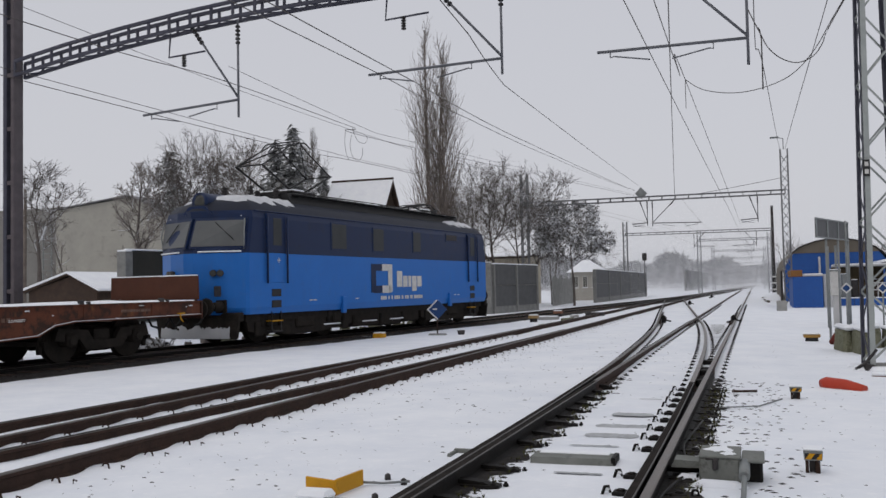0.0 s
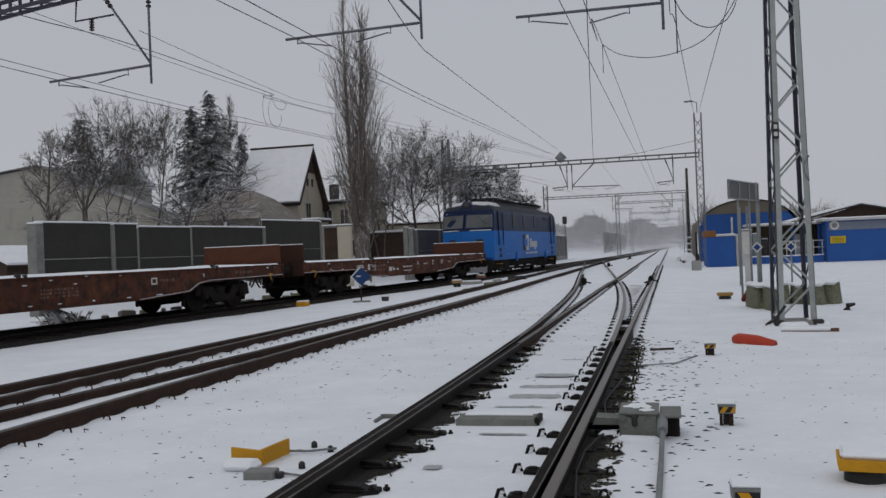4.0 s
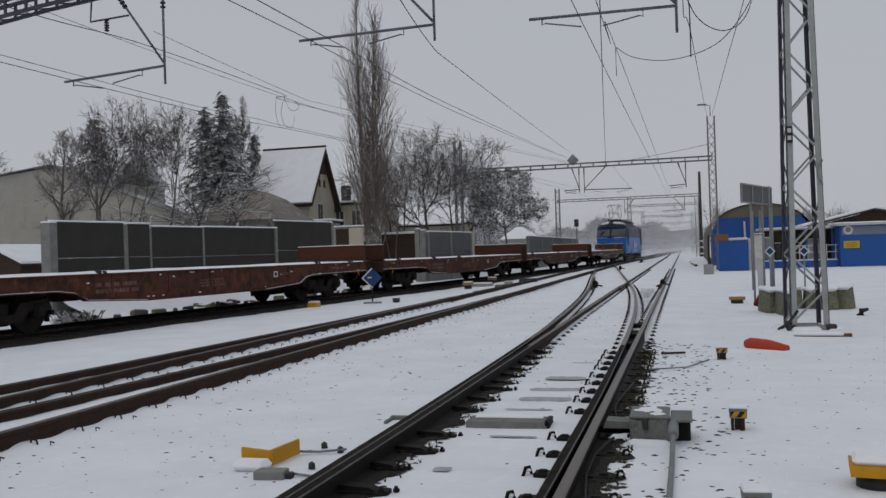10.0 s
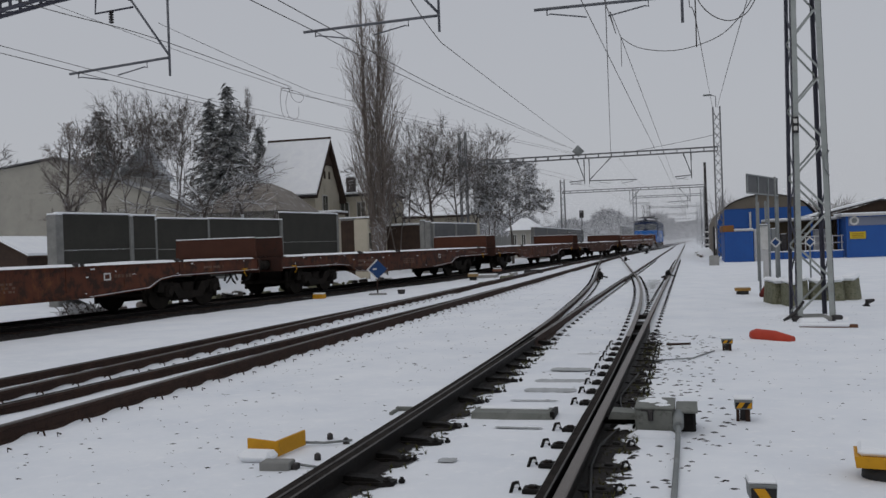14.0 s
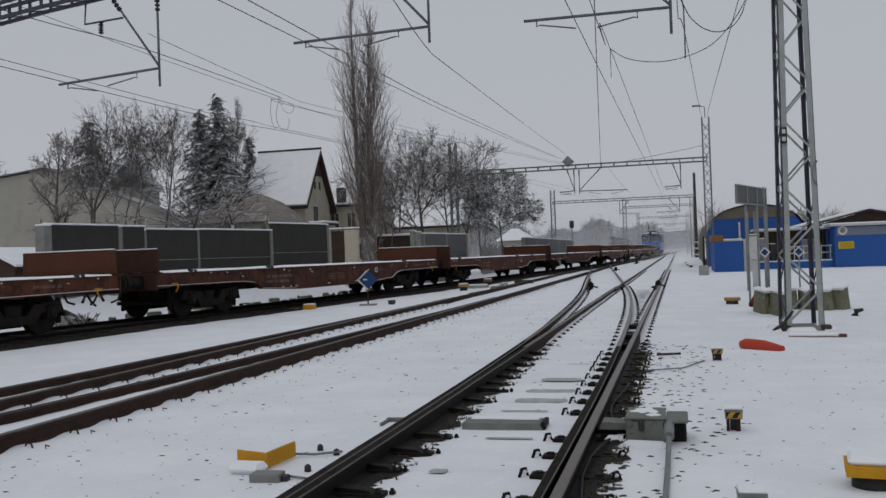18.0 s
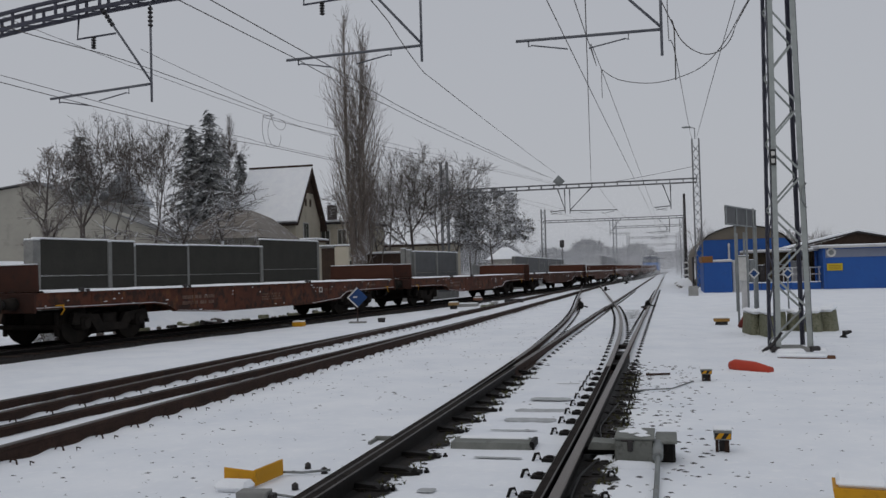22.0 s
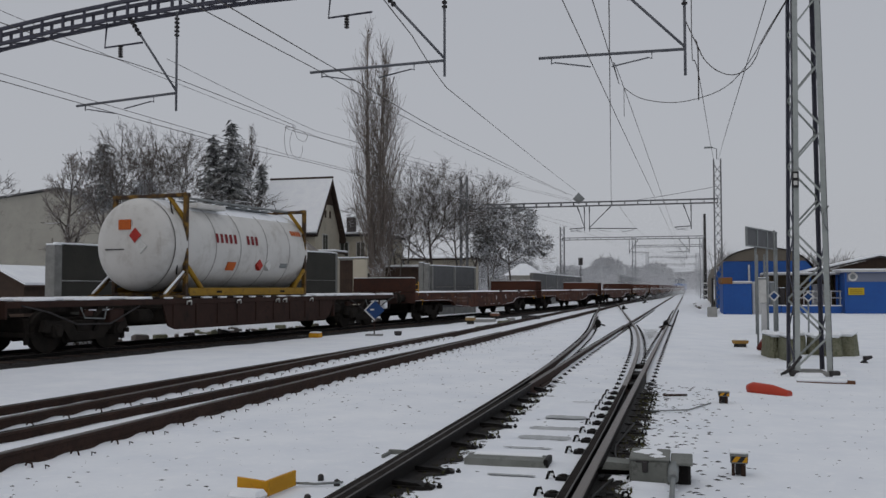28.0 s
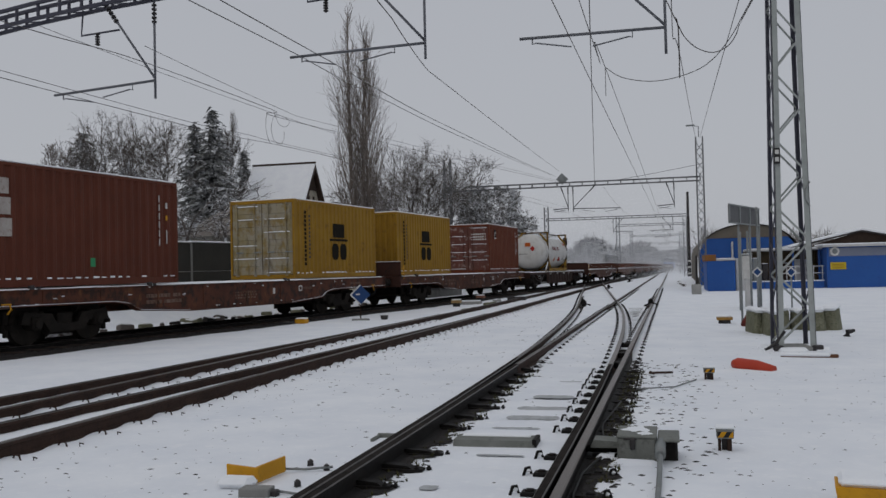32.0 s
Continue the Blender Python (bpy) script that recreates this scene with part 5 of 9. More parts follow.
# ---- the electric locomotive ----
def locomotive():
    lo = thing("electric_locomotive", "two-tone blue electric locomotive with one pantograph raised, snowy roof", "locomotive")
    # half width, corner place and nose place at each height
    LV = [(0.80, 1.40, 7.62, 8.26), (0.98, 1.45, 7.68, 8.36), (2.40, 1.46, 7.68, 8.38), (3.34, 1.45, 7.52, 8.06), (3.52, 1.40, 7.50, 8.10), (3.72, 1.24, 7.36, 7.92), (3.90, 0.92, 7.0, 7.5), (3.98, 0.5, 6.5, 6.9)]

    def ring(z, w, c, n):
        half = [(w, -c + 0.5), (w, -c), (w * 0.965, -c - 0.09), (w * 0.55, -c - (n - c) * 0.62), (0.16, -n + 0.03), (-0.16, -n + 0.03)]
        half = half + [(-x, y) for x, y in half[3::-1]]
        return [(x, y, z) for x, y in half] + [(-x, -y, z) for x, y in half]

    rings = [ring(*lv) for lv in LV]
    n = len(rings[0])
    for name, lo_i, hi_i, mat, label in (("lower_body", 0, 2, LOCO_BLUE, "sky-blue lower body"), ("upper_body", 2, 4, LOCO_NAVY, "navy-blue upper body"), ("roof", 4, 7, LOCO_ROOF, "dark blue-grey rounded roof")):
        s = Shape()
        v = [p for r in rings[lo_i:hi_i + 1] for p in r]
        s.add(v, [(k * n + j, k * n + (j + 1) % n, (k + 1) * n + (j + 1) % n, (k + 1) * n + j) for k in range(hi_i - lo_i) for j in range(n)], mat, name == "roof")
        if name == "roof":
            s.add(rings[-1], [tuple(range(n))], mat)
        if name == "lower_body":
            s.add(rings[0], [tuple(range(n))[::-1]], mat)
        part(name, s, lo, label)

    def on_face(u0, u1, z0, z1, e, q, out):
        """Corners of a panel on the half of an end: u runs from the nose (0) to the corner (1)."""
        def lerp(z):
            zs = [lv[0] for lv in LV]
            return [float(np.interp(z, zs, [lv[i] for lv in LV])) for i in (1, 2, 3)]
        pts = []
        for u, z in ((u0, z0), (u1, z0), (u1, z1), (u0, z1)):
            w, c, nn = lerp(z)
            x, y = 0.16 + (w * 0.965 - 0.16) * u, nn - 0.03 + (c + 0.09 - nn + 0.03) * u
            nx, ny = nn - c, w
            k = math.hypot(nx, ny)
            pts.append(Vector((q * (x + out * nx / k), e * (y + out * ny / k), z)))
        return pts

    def panel(name, u0, u1, z0, z1, e, q, mat, depth, parent, label=""):
        a, b = on_face(u0, u1, z0, z1, e, q, -0.03), on_face(u0, u1, z0, z1, e, q, depth)
        s = Shape()
        f = [(4, 5, 6, 7), (0, 1, 5, 4), (1, 2, 6, 5), (2, 3, 7, 6), (3, 0, 4, 7)]
        s.add(a + b, f if q * e < 0 else [x[::-1] for x in f], mat)
        return part(name, s, parent, label)

    for e in (-1, 1):
        for q in (1, -1):
            fr = panel("window_frame", -0.10, 0.985, 2.52, 3.32, e, q, LOCO_NAVY, 0.035, lo)
            panel("windscreen", -0.065, 0.95, 2.58, 3.26, e, q, SCREEN, 0.062, fr, "windscreen with the sky's reflection put into its grey colour")
            s = Shape()
            a = on_face(0.35, 0.75, 3.2, 2.75, e, q, 0.085)
            s.tube([a[0], a[2]], 0.012, RUBBER, 5)
            part("wiper", s, fr)
            sn = on_face(0.1, 0.92, 2.44, 2.48, e, q, 0.07)
            part("snow_ledge", Shape().tube([sn[0], sn[1]], 0.022, SNOWCAP, 6), lo, "line of snow under the windscreen")
            # twin headlamps
            a = on_face(0.30, 0.60, 1.80, 1.97, e, q, 0.05)
            s = Shape()
            for k in (0.3, 0.75):
                c = a[0].lerp(a[1], k) + Vector((0, 0, 0.08))
                d = Vector((q * 0.55, e * 0.85, 0))
                s.tube([c - d * 0.06, c + d * 0.09], 0.088, IRON, 14)
                s.tube([c + d * 0.085, c + d * 0.1], 0.066, CABPANE, 14)
            part("headlamp", s, lo, "twin round headlamps")
            s = Shape()
            s.box(q * 0.875 - 0.02, q * 0.875 + 0.02, e * 8.05 - 0.1, e * 8.05 + 0.3 * e, 1.28, 1.55, IRON, 0.02)
            part("tail_lamp", s, lo)
            hand = Shape().tube([(q * 1.36, e * 7.78, 2.5), (q * 1.40, e * 7.82, 2.9), (q * 1.36, e * 7.74, 3.3)], 0.018, GALV, 6)
            part("handrail", hand, lo)
        s = Shape()
        s.tube([(0, e * 7.0, 3.78), (0, e * 7.84, 3.78), (0, e * 7.90, 3.78), (0, e * 7.87, 3.78)], [0.26, 0.26, 0.25, 0.21], LOCO_NAVY, 20)
        lamp = part("top_lamp", s, lo, "large round top headlamp in a navy ring")
        part("lens", Shape().tube([(0, e * 7.84, 3.78), (0, e * 7.89, 3.78), (0, e * 7.91, 3.78)], [0.212, 0.2, 0.1], CABPANE, 20), lamp, "dark lens")
        part("lamp_fairing", Shape().prism([(-0.5, 3.44), (0.5, 3.44), (0.26, 3.66), (-0.26, 3.66)], "y", e * 7.86 - 0.14, e * 7.86 + 0.1, LOCO_NAVY), lo)
        s = Shape()
        s.prism([(-1.3, 0.18), (1.3, 0.18), (1.38, 0.72), (-1.38, 0.72)], "y", e * 8.0 - 0.05, e * 8.0 + 0.03, BOGIE)
        s.box(-1.35, 1.35, e * 7.9 - 0.12, e * 7.9 + 0.12, 0.62, 0.86, BOGIE, 0.03)
        part("snow_plough", s, lo, "black plough plate")
        s = Shape()
        v = []
        for k in range(41):
            for z, o in ((0.19, 0.02), (0.28, 0.035 + 0.02 * noise.noise((k * 0.7, 2, e))), (0.56 + 0.16 * noise.noise((k * 0.21, 0, e)) + 0.07 * noise.noise((k * 1.1, 5, e)), 0.0)):
                v.append((-1.2 + 2.3 * k / 40, e * (8.04 + o), z))
        s.add(v, [(k * 3 + j, k * 3 + j + 3, k * 3 + j + 4, k * 3 + j + 1) for k in range(40) for j in range(2)], FROST, True)
        part("snow_crust", s, lo, "snow caked on the plough")
        # snow on the cab roof, thinning out over its rounded edge
        s, v, m = Shape(), [], 20
        for i in range(m + 1):
            y = 4.95 + 2.75 * i / m
            for j in range(17):
                x = -1.22 + 2.44 * j / 16
                top = min(float(np.interp(abs(x), (0, 0.5, 0.92, 1.24), (3.98, 3.98, 3.90, 3.72))), float(np.interp(y + 0.5 * abs(x), (6.9, 7.5, 7.92, 8.3), (3.98, 3.90, 3.72, 3.40))))
                edge = min(j, 16 - j, i, m - i) / 2
                rag = 0.10 * noise.noise((y * 2.3, 3.1, e)) * (abs(x) > 0.8) + 0.07 * noise.noise((y * 7, 1.7, e)) * (abs(x) > 0.8)
                v.append((x * (1.0 + rag * 0.2), e * y, top - 0.045 + min(edge, 1.0) * 0.11 + rag + 0.03 * noise.noise((x * 3, y * 2, e)) * (edge > 0)))
        s.add(v, [(i * 17 + j, i * 17 + j + 1, i * 17 + j + 18, i * 17 + j + 17) for i in range(m) for j in range(16)], FROST, True)
        part("snow_cover", s, lo, "snow on the cab roof")
    # sides
    for q in (1, -1):
        X = q * 1.46
        def side(name, y0, y1, z0, z1, mat, d=0.012, label="", bev=0.008, parent=lo):
            a, b = sorted((X - q * 0.02, X + q * d))
            return part(name, Shape().box(a, b, y0, y1, z0, z1, mat, bev), parent, label)
        for y in (-6.55, 6.3):
            door = side("door", y - 0.42, y + 0.42, 1.62, 3.48, LOCO_BLUE, 0.010)
            side("door_top", y - 0.42, y + 0.42, 2.41, 3.48, LOCO_NAVY, 0.016, parent=door)
            side("door_window", y - 0.14, y + 0.24, 2.62, 3.36, OCHRE_PANE, 0.022, "narrow door window", parent=door)
            for d in (-0.44, 0.44):
                part("handrail", Shape().tube([(X + q * 0.06, y + d, 1.6), (X + q * 0.06, y + d, 3.4)], 0.028, LOCO_NAVY, 8), door)
            for z in (0.95, 1.25):
                side("step_recess", y - 0.2, y + 0.22, z, z + 0.2, BLACKPAINT, 0.006, "recessed foothold")
            s = Shape()
            for z in (0.3, 0.58):
                s.box(*sorted((X - q * 0.2, X + q * 0.05)), y - 0.22, y + 0.22, z, z + 0.03, YELLOW if z > 0.5 else IRON, 0.006)
                s.box(*sorted((X - q * 0.02, X + q * 0.0)), y - 0.22, y - 0.19, z, 0.85, IRON)
                s.box(*sorted((X - q * 0.02, X + q * 0.0)), y + 0.19, y + 0.22, z, 0.85, IRON)
            part("cab_steps", s, lo)
        for y0, y1, z0, z1, mat in ((-1.38, -0.72, 2.62, 3.33, OCHRE_PANE), (1.35, 1.9, 2.66, 3.34, OCHRE_PANE), (4.0, 4.9, 3.16, 3.36, IRON), (-3.8, -3.0, 2.62, 3.36, OCHRE_PANE)):
            w = side("window_frame", y0 - 0.05, y1 + 0.05, z0 - 0.05, z1 + 0.05, LOCO_NAVY, 0.010)
            side("window", y0, y1, z0, z1, mat, 0.018, "blind side window", parent=w)
        # emblem and lettering as plain shapes
        a, b = sorted((X + q * 0.0, X + q * 0.010))
        for y0, y1, z0, z1, mat in ((-1.55, -0.85, 1.98, 2.2, LOCO_NAVY), (-1.55, -1.25, 1.28, 2.0, LOCO_NAVY), (-1.4, -0.85, 1.26, 1.5, LOCO_NAVY), (-0.85, -0.18, 1.98, 2.2, WHITE_MARK), (-0.45, -0.18, 1.28, 2.0, WHITE_MARK), (-0.85, -0.3, 1.26, 1.5, WHITE_MARK)):
            part("emblem_stroke", Shape().box(a, b, y0, y1, z0, z1, mat), lo, "navy stroke of the emblem" if mat is LOCO_NAVY else "white stroke of the emblem")
        for y, w, z0, z1 in ((0.15, 0.36, 1.45, 1.98), (0.58, 0.30, 1.45, 1.82), (0.95, 0.20, 1.45, 1.82), (1.22, 0.32, 1.30, 1.82), (1.60, 0.32, 1.45, 1.82)):
            part("lettering_block", Shape().box(a, b, y, y + w, z0, z1, WHITE_MARK), lo, "plain white block")
        s = Shape()
        r = random.Random(7)
        y = -0.95
        while y < 1.9:
            w = r.uniform(0.07, 0.16)
            s.box(a, b, y, y + w, 1.04, 1.16, WHITE_MARK)
            y += w + r.choice((0.04, 0.04, 0.13))
        for y in (-4.8, -5.0, -2.5, 4.6, 4.9):
            s.box(a, b, y, y + 0.16, 1.1, 1.13, WHITE_MARK)
        tagged(part("markings", s, lo, "small white number bars"), kind="stuff")
        s = Shape()
        s.box(a, b, -6.5, -6.36, 2.2, 2.24, WHITE_MARK).box(a, b, -6.45, -6.41, 2.15, 2.29, WHITE_MARK)
        part("mark", s, lo)
        for y in (-3.2, 4.2):
            s = Shape()
            s.box(*sorted((X - q * 0.05, X + q * 0.06)), y - 0.1, y + 0.1, 0.7, 1.2, LOCO_BLUE, 0.02)
            part("jack_bracket", s, lo)
        # drip strip between the colours and along the roof
        part("gutter", Shape().box(*sorted((q * 1.38, q * 1.43)), -7.4, 7.4, 3.50, 3.54, LOCO_NAVY, 0.01), lo)
    # underframe
    s = Shape()
    s.box(-1.25, 1.25, -7.6, 7.6, 0.6, 0.82, BOGIE)
    for y0, y1, z in ((-2.2, -0.6, 0.22), (-0.5, 0.9, 0.18), (1.0, 2.2, 0.24)):
        s.box(-1.2, 1.2, y0, y1, z, 0.7, BOGIE, 0.05)
    part("underframe", s, lo, "grimy underframe with tanks")
    s = Shape()
    for y in (-3.4, -1.2, 0.6):
        s.box(1.16, 1.22, y - 0.5, y + 0.4, 0.36, 0.4, SNOWCAP, 0.01)
    part("snow_ledge", s, lo)
    for y in (-4.9, 4.9):
        bogie(lo, y, 1.6, WHEEL_BIG, 0.61, 1.02)
        s = Shape()
        for q in (1, -1):
            a, b = sorted((q * 1.06, q * 1.2))
            s.prism([(y - 2.6, 0.80), (y - 2.55, 0.36), (y - 1.95, 0.24), (y - 1.3, 0.26), (y - 0.9, 0.19), (y + 0.9, 0.19), (y + 1.3, 0.26), (y + 1.95, 0.24), (y + 2.55, 0.36), (y + 2.6, 0.80)], "x", a, b, BOGIE)
            for d in (-1.6, 1.6):
                s.box(*sorted((q * 1.18, q * 1.3)), y + d - 0.2, y + d + 0.2, 0.44, 0.78, BOGIE, 0.04)
                for k in (-0.42, 0.42):
                    s.tube([(q * 1.22, y + d + k, 0.46), (q * 1.22, y + d + k, 0.8)], 0.08, BOGIE, 10)
            s.box(*sorted((q * 1.16, q * 1.27)), y - 0.45, y + 0.45, 0.36, 0.7, BOGIE, 0.04)
            s.box(*sorted((q * 1.19, q * 1.26)), y - 2.3, y - 1.95, 0.2, 0.6, BOGIE, 0.03)
            s.box(*sorted((q * 1.19, q * 1.26)), y + 1.95, y + 2.3, 0.2, 0.6, BOGIE, 0.03)
        part("bogie_frame", s, lo, "deep black bogie side frames with springs")
    fittings(lo, 8.1, 1.02)
    # roof gear
    s = Shape()
    s.prism([(-0.8, 3.9), (0.8, 3.9), (0.66, 4.24), (-0.66, 4.24)], "y", -4.9, 6.6, BLACKPAINT)
    part("roof_hatch", s, lo, "black raised roof hatches")
    s = Shape()
    for k in range(26):
        y = -4.7 + k * 0.43
        for q in (-1, 1):
            a, b = sorted((q * 0.55, q * 0.86))
            part("walkway_board", Shape().box(a, b, y, y + 0.36, 4.18, 4.22, BLACKPAINT, 0.008), lo)
    s = Shape()
    rr = random.Random(2)
    for k in range(22):
        y, x = rr.uniform(-4.6, 6.0), rr.choice((-1, 1)) * rr.uniform(0.5, 0.85)
        w = rr.uniform(0.1, 0.4)
        s.box(x - 0.1, x + 0.1, y, y + w, 4.20, 4.245, SNOWCAP, 0.018)
    tagged(part("snow_cover", s, lo, "scraps of snow on the roof gear"), kind="stuff")
    s = Shape()
    for x, y in ((0.35, -5.0), (-0.35, -5.0), (0.3, -6.1), (-0.4, -6.4), (0.2, 3.4), (-0.2, 2.4), (0.2, 0.4), (0.2, 1.4)):
        s.tube([(x, y, 3.95), (x, y, 4.36)], [0.07, 0.05], IRON, 8)
        for z in (4.05, 4.13, 4.21, 4.29):
            s.tube([(x, y, z), (x, y, z + 0.03)], 0.095, IRON, 8)
    s.tube([(0.2, -3.2, 4.36), (0.2, 0.4, 4.38), (0.2, 3.4, 4.36)], 0.02, IRON, 6)
    s.tube([(-0.7, -6.6, 3.85), (-0.7, -6.6, 4.22)], 0.05, IRON, 8)
    part("roof_gear", s, lo, "dark insulators and bus bar")

    def pantograph(yc, knee, top, folded):
        p = part("pantograph", Shape().box(-0.65, 0.65, yc - 0.6, yc - 0.52, 4.28, 4.34, IRON, 0.01).box(-0.65, 0.65, yc + 0.52, yc + 0.6, 4.28, 4.34, IRON, 0.01)
                 .box(-0.65, -0.57, yc - 0.6, yc + 0.6, 4.28, 4.34, IRON, 0.01).box(0.57, 0.65, yc - 0.6, yc + 0.6, 4.28, 4.34, IRON, 0.01), lo, "folded pantograph" if folded else "raised diamond pantograph")
        reach = 1.05 if folded else 1.75
        for e in (-1, 1):
            s = Shape()
            for x in (-0.55, 0.55):
                s.tube([(x * 0.8, yc + e * 0.35, 4.36), (x * 0.85, yc + e * reach, knee)], 0.032, BLACKPAINT, 6)
            s.tube([(-0.5, yc + e * reach, knee), (0.5, yc + e * reach, knee)], 0.024, BLACKPAINT, 6)
            part("lower_arm", s, p)
            s = Shape()
            for x in (-0.46, 0.46):
                s.tube([(x, yc + e * reach, knee), (x * 0.9, yc + e * 0.18, top - 0.06)], 0.021, BLACKPAINT, 6)
            s.tube([(-0.46, yc + e * reach, knee), (0.4, yc + e * 0.2, top - 0.08)], 0.018, BLACKPAINT, 5)
            part("upper_arm", s, p)
        s = Shape()
        for y in (yc - 0.17, yc + 0.17):
            s.tube([(-0.78, y, top - 0.2), (-0.62, y, top - 0.03), (-0.45, y, top), (0.45, y, top), (0.62, y, top - 0.03), (0.78, y, top - 0.2)], 0.02, BLACKPAINT, 6)
        part("collector_head", s, p)
        part("snow_rim", Shape().box(-0.62, 0.62, yc - 0.5, yc + 0.1, 4.335, 4.39, SNOWCAP, 0.02), p)

    pantograph(-4.05, 4.98, 5.85, False)
    pantograph(4.3, 4.42, 4.58, True)
    TRAIN.insert(0, (lo, 9.5, 4.9))


locomotive()

# ---- beside the turnout ----
def snow_top(s, x0, x1, y0, y1, z, h=0.03):
    s.box(x0, x1, y0, y1, z - 0.004, z + h, SNOWCAP, h * 0.45)
    return s


machine = thing("point_machine", "grey-green cast point machine box beside the turnout", "point machine", m=pose(-0.24, 7.40, 0))
part("case", Shape().box(-0.21, 0.09, -0.22, 0.24, -0.02, 0.21, MACHINE, 0.018), machine, "grey machine case")
part("lid", Shape().box(-0.213, 0.094, -0.224, 0.25, 0.203, 0.222, MACHINE, 0.006), machine, "flat grey lid")
part("motor_lid", Shape().box(0.098, 0.265, -0.215, 0.22, 0.178, 0.198, MACHINE, 0.006), machine, "lower lid overhanging the motor")
# near-black colour paints the shade of the recess below the overhang
part("motor_case", Shape().box(0.095, 0.25, -0.06, 0.2, -0.02, 0.18, OILY, 0.02), machine, "motor case under the lid, coloured dark for the shade there")
part("hinge", Shape().tube([(-0.16, -0.226, 0.2), (-0.06, -0.226, 0.2)], 0.007, IRON, 6), machine)
for x, y, w in ((-0.06, -0.30, 0.24), (-0.27, -0.12, 0.14)):
    part("snow_mound", Shape().tube([(x - w, y, -0.03), (x - w * 0.5, y, -0.005), (x + w * 0.5, y + 0.02, -0.01), (x + w, y, -0.035)], [0.03, 0.07, 0.065, 0.03], SNOW, 12), machine)
part("throw_rod", Shape().tube([(-0.56, 0.02, 0.07), (-0.18, 0.02, 0.07)], 0.028, OILY, 8), machine)
part("rod_cover", Shape().prism([(-0.43, 0.10), (-0.20, 0.10), (-0.20, 0.15), (-0.40, 0.16)], "y", -0.09, 0.12, MACHINE), machine, "folded rod cover")
for cx, cy, rx, ry in ((-0.07, 0.06, 0.09, 0.14), (0.0, -0.10, 0.06, 0.05)):
    part("snow_patch", Shape().prism([(cx + rx * math.cos(a * 0.314) * (1 + 0.9 * noise.noise((cx * 9, a * 0.9, 1))), cy + ry * math.sin(a * 0.314) * (1 + 0.9 * noise.noise((cy * 9, a * 0.9, 5)))) for a in range(20)], "z", 0.218, 0.2245, SNOWCAP), machine, "melting patch of snow")
part("lock_hasp", Shape().box(-0.11, -0.07, -0.245, -0.22, 0.12, 0.2, IRON, 0.006), machine)
pipe = thing("cable_pipe", "grey steel cable pipe running along the snow", "pipe")
part("tube", Shape().tube([(-0.12, 7.23, 0.17), (-0.12, 6.95, 0.10), (-0.125, 6.4, 0.035), (-0.13, 5.5, 0.025), (-0.14, 3.5, 0.02)], 0.019, GALV, 10), pipe)
part("sleeve", Shape().tube([(-0.12, 7.22, 0.172), (-0.12, 7.0, 0.113)], 0.04, GALV, 10), pipe)
part("clamp", Shape().box(-0.21, -0.05, 5.08, 5.11, 0.01, 0.035, GALV, 0.008).tube([(-0.20, 5.09, 0.0), (-0.20, 5.09, 0.06)], 0.011, GALV, 8).tube([(-0.06, 5.09, 0.0), (-0.06, 5.09, 0.06)], 0.011, GALV, 8), pipe)

# hollow steel sleepers with the throw rods
for k, (x0, x1, y, z) in enumerate(((-1.90, -1.185, 7.87, 0.055), (-2.70, -2.36, 7.95, 0.028))):
    st = thing("steel_sleeper", "grey hollow steel sleeper across the turnout, half under snow", "sleeper", "steel sleepers")
    if k:        # only its rim stands out of the snow
        part("rim", Shape().box(x0, x1, y + 0.08, y + 0.12, -0.03, z + 0.01, MACHINE, 0.006), st)
        part("rim", Shape().box(x0, x0 + 0.03, y - 0.12, y + 0.08, -0.03, z, MACHINE, 0.006), st)
        continue
    part("trough", Shape().prism([(y - 0.16, -0.04), (y + 0.17, -0.04), (y + 0.15, z), (y - 0.13, z)], "x", x0, x1, MACHINE), st)
    part("snow_cover", Shape().box(x0 + 0.04, x1 - 0.06, y + 0.05, y + 0.17, z - 0.004, z + 0.010, SNOWCAP, 0.005), st)
    part("end_plate", Shape().box(x1 - 0.02, x1 + 0.02, y - 0.14, y + 0.12, -0.03, z + 0.015, OILY, 0.006), st)
s = Shape()
for y, x0, x1 in ((8.58, -1.72, -1.25), (9.22, -1.69, -1.15), (9.90, -1.69, -1.13), (10.75, -1.64, -1.16), (6.15, -1.76, -1.63), (12.2, -1.5, -1.2), (7.3, -1.6, -1.2)):
    n, v = 30, []
    for side in (-1, 1):
        for i in range(n + 1) if side < 0 else range(n, -1, -1):
            x = x0 + (x1 - x0) * i / n
            thin = 0.03 if y in (8.58, 12.2, 7.3) else 0.06 if y < 7 else 0.12
            d = thin * min(1, 9 * i / n + 0.35, 9 * (n - i) / n + 0.35) * (1 + 0.35 * noise.noise((x * 14, y, side * 3)) + 0.25 * noise.noise((x * 41, y, side)))
            v.append((x, y + side * d, hump(x, y) + 0.010))
    s.add(v, [(i, i + 1, 2 * n - i, 2 * n + 1 - i) for i in range(n)], THINSNOW)
# low sleeper ridges, greyed to paint the shadow lines at their edges
for k in range(18):
    y = 20.0 + 0.62 * k
    x0, x1 = div_right(y) + 0.10, AR - 0.10
    if x1 - x0 > 0.06:
        s.box(x0, x1, y - 0.035, y + 0.035, 0.0, hump(0.5 * (x0 + x1), y) + 0.012, THINSNOW, 0.004)
tagged(solo("sleeper_patches", s, "bare concrete sleeper patches in melted snow, thin ridges greyed for edge shadow", "sleeper"), kind="stuff")


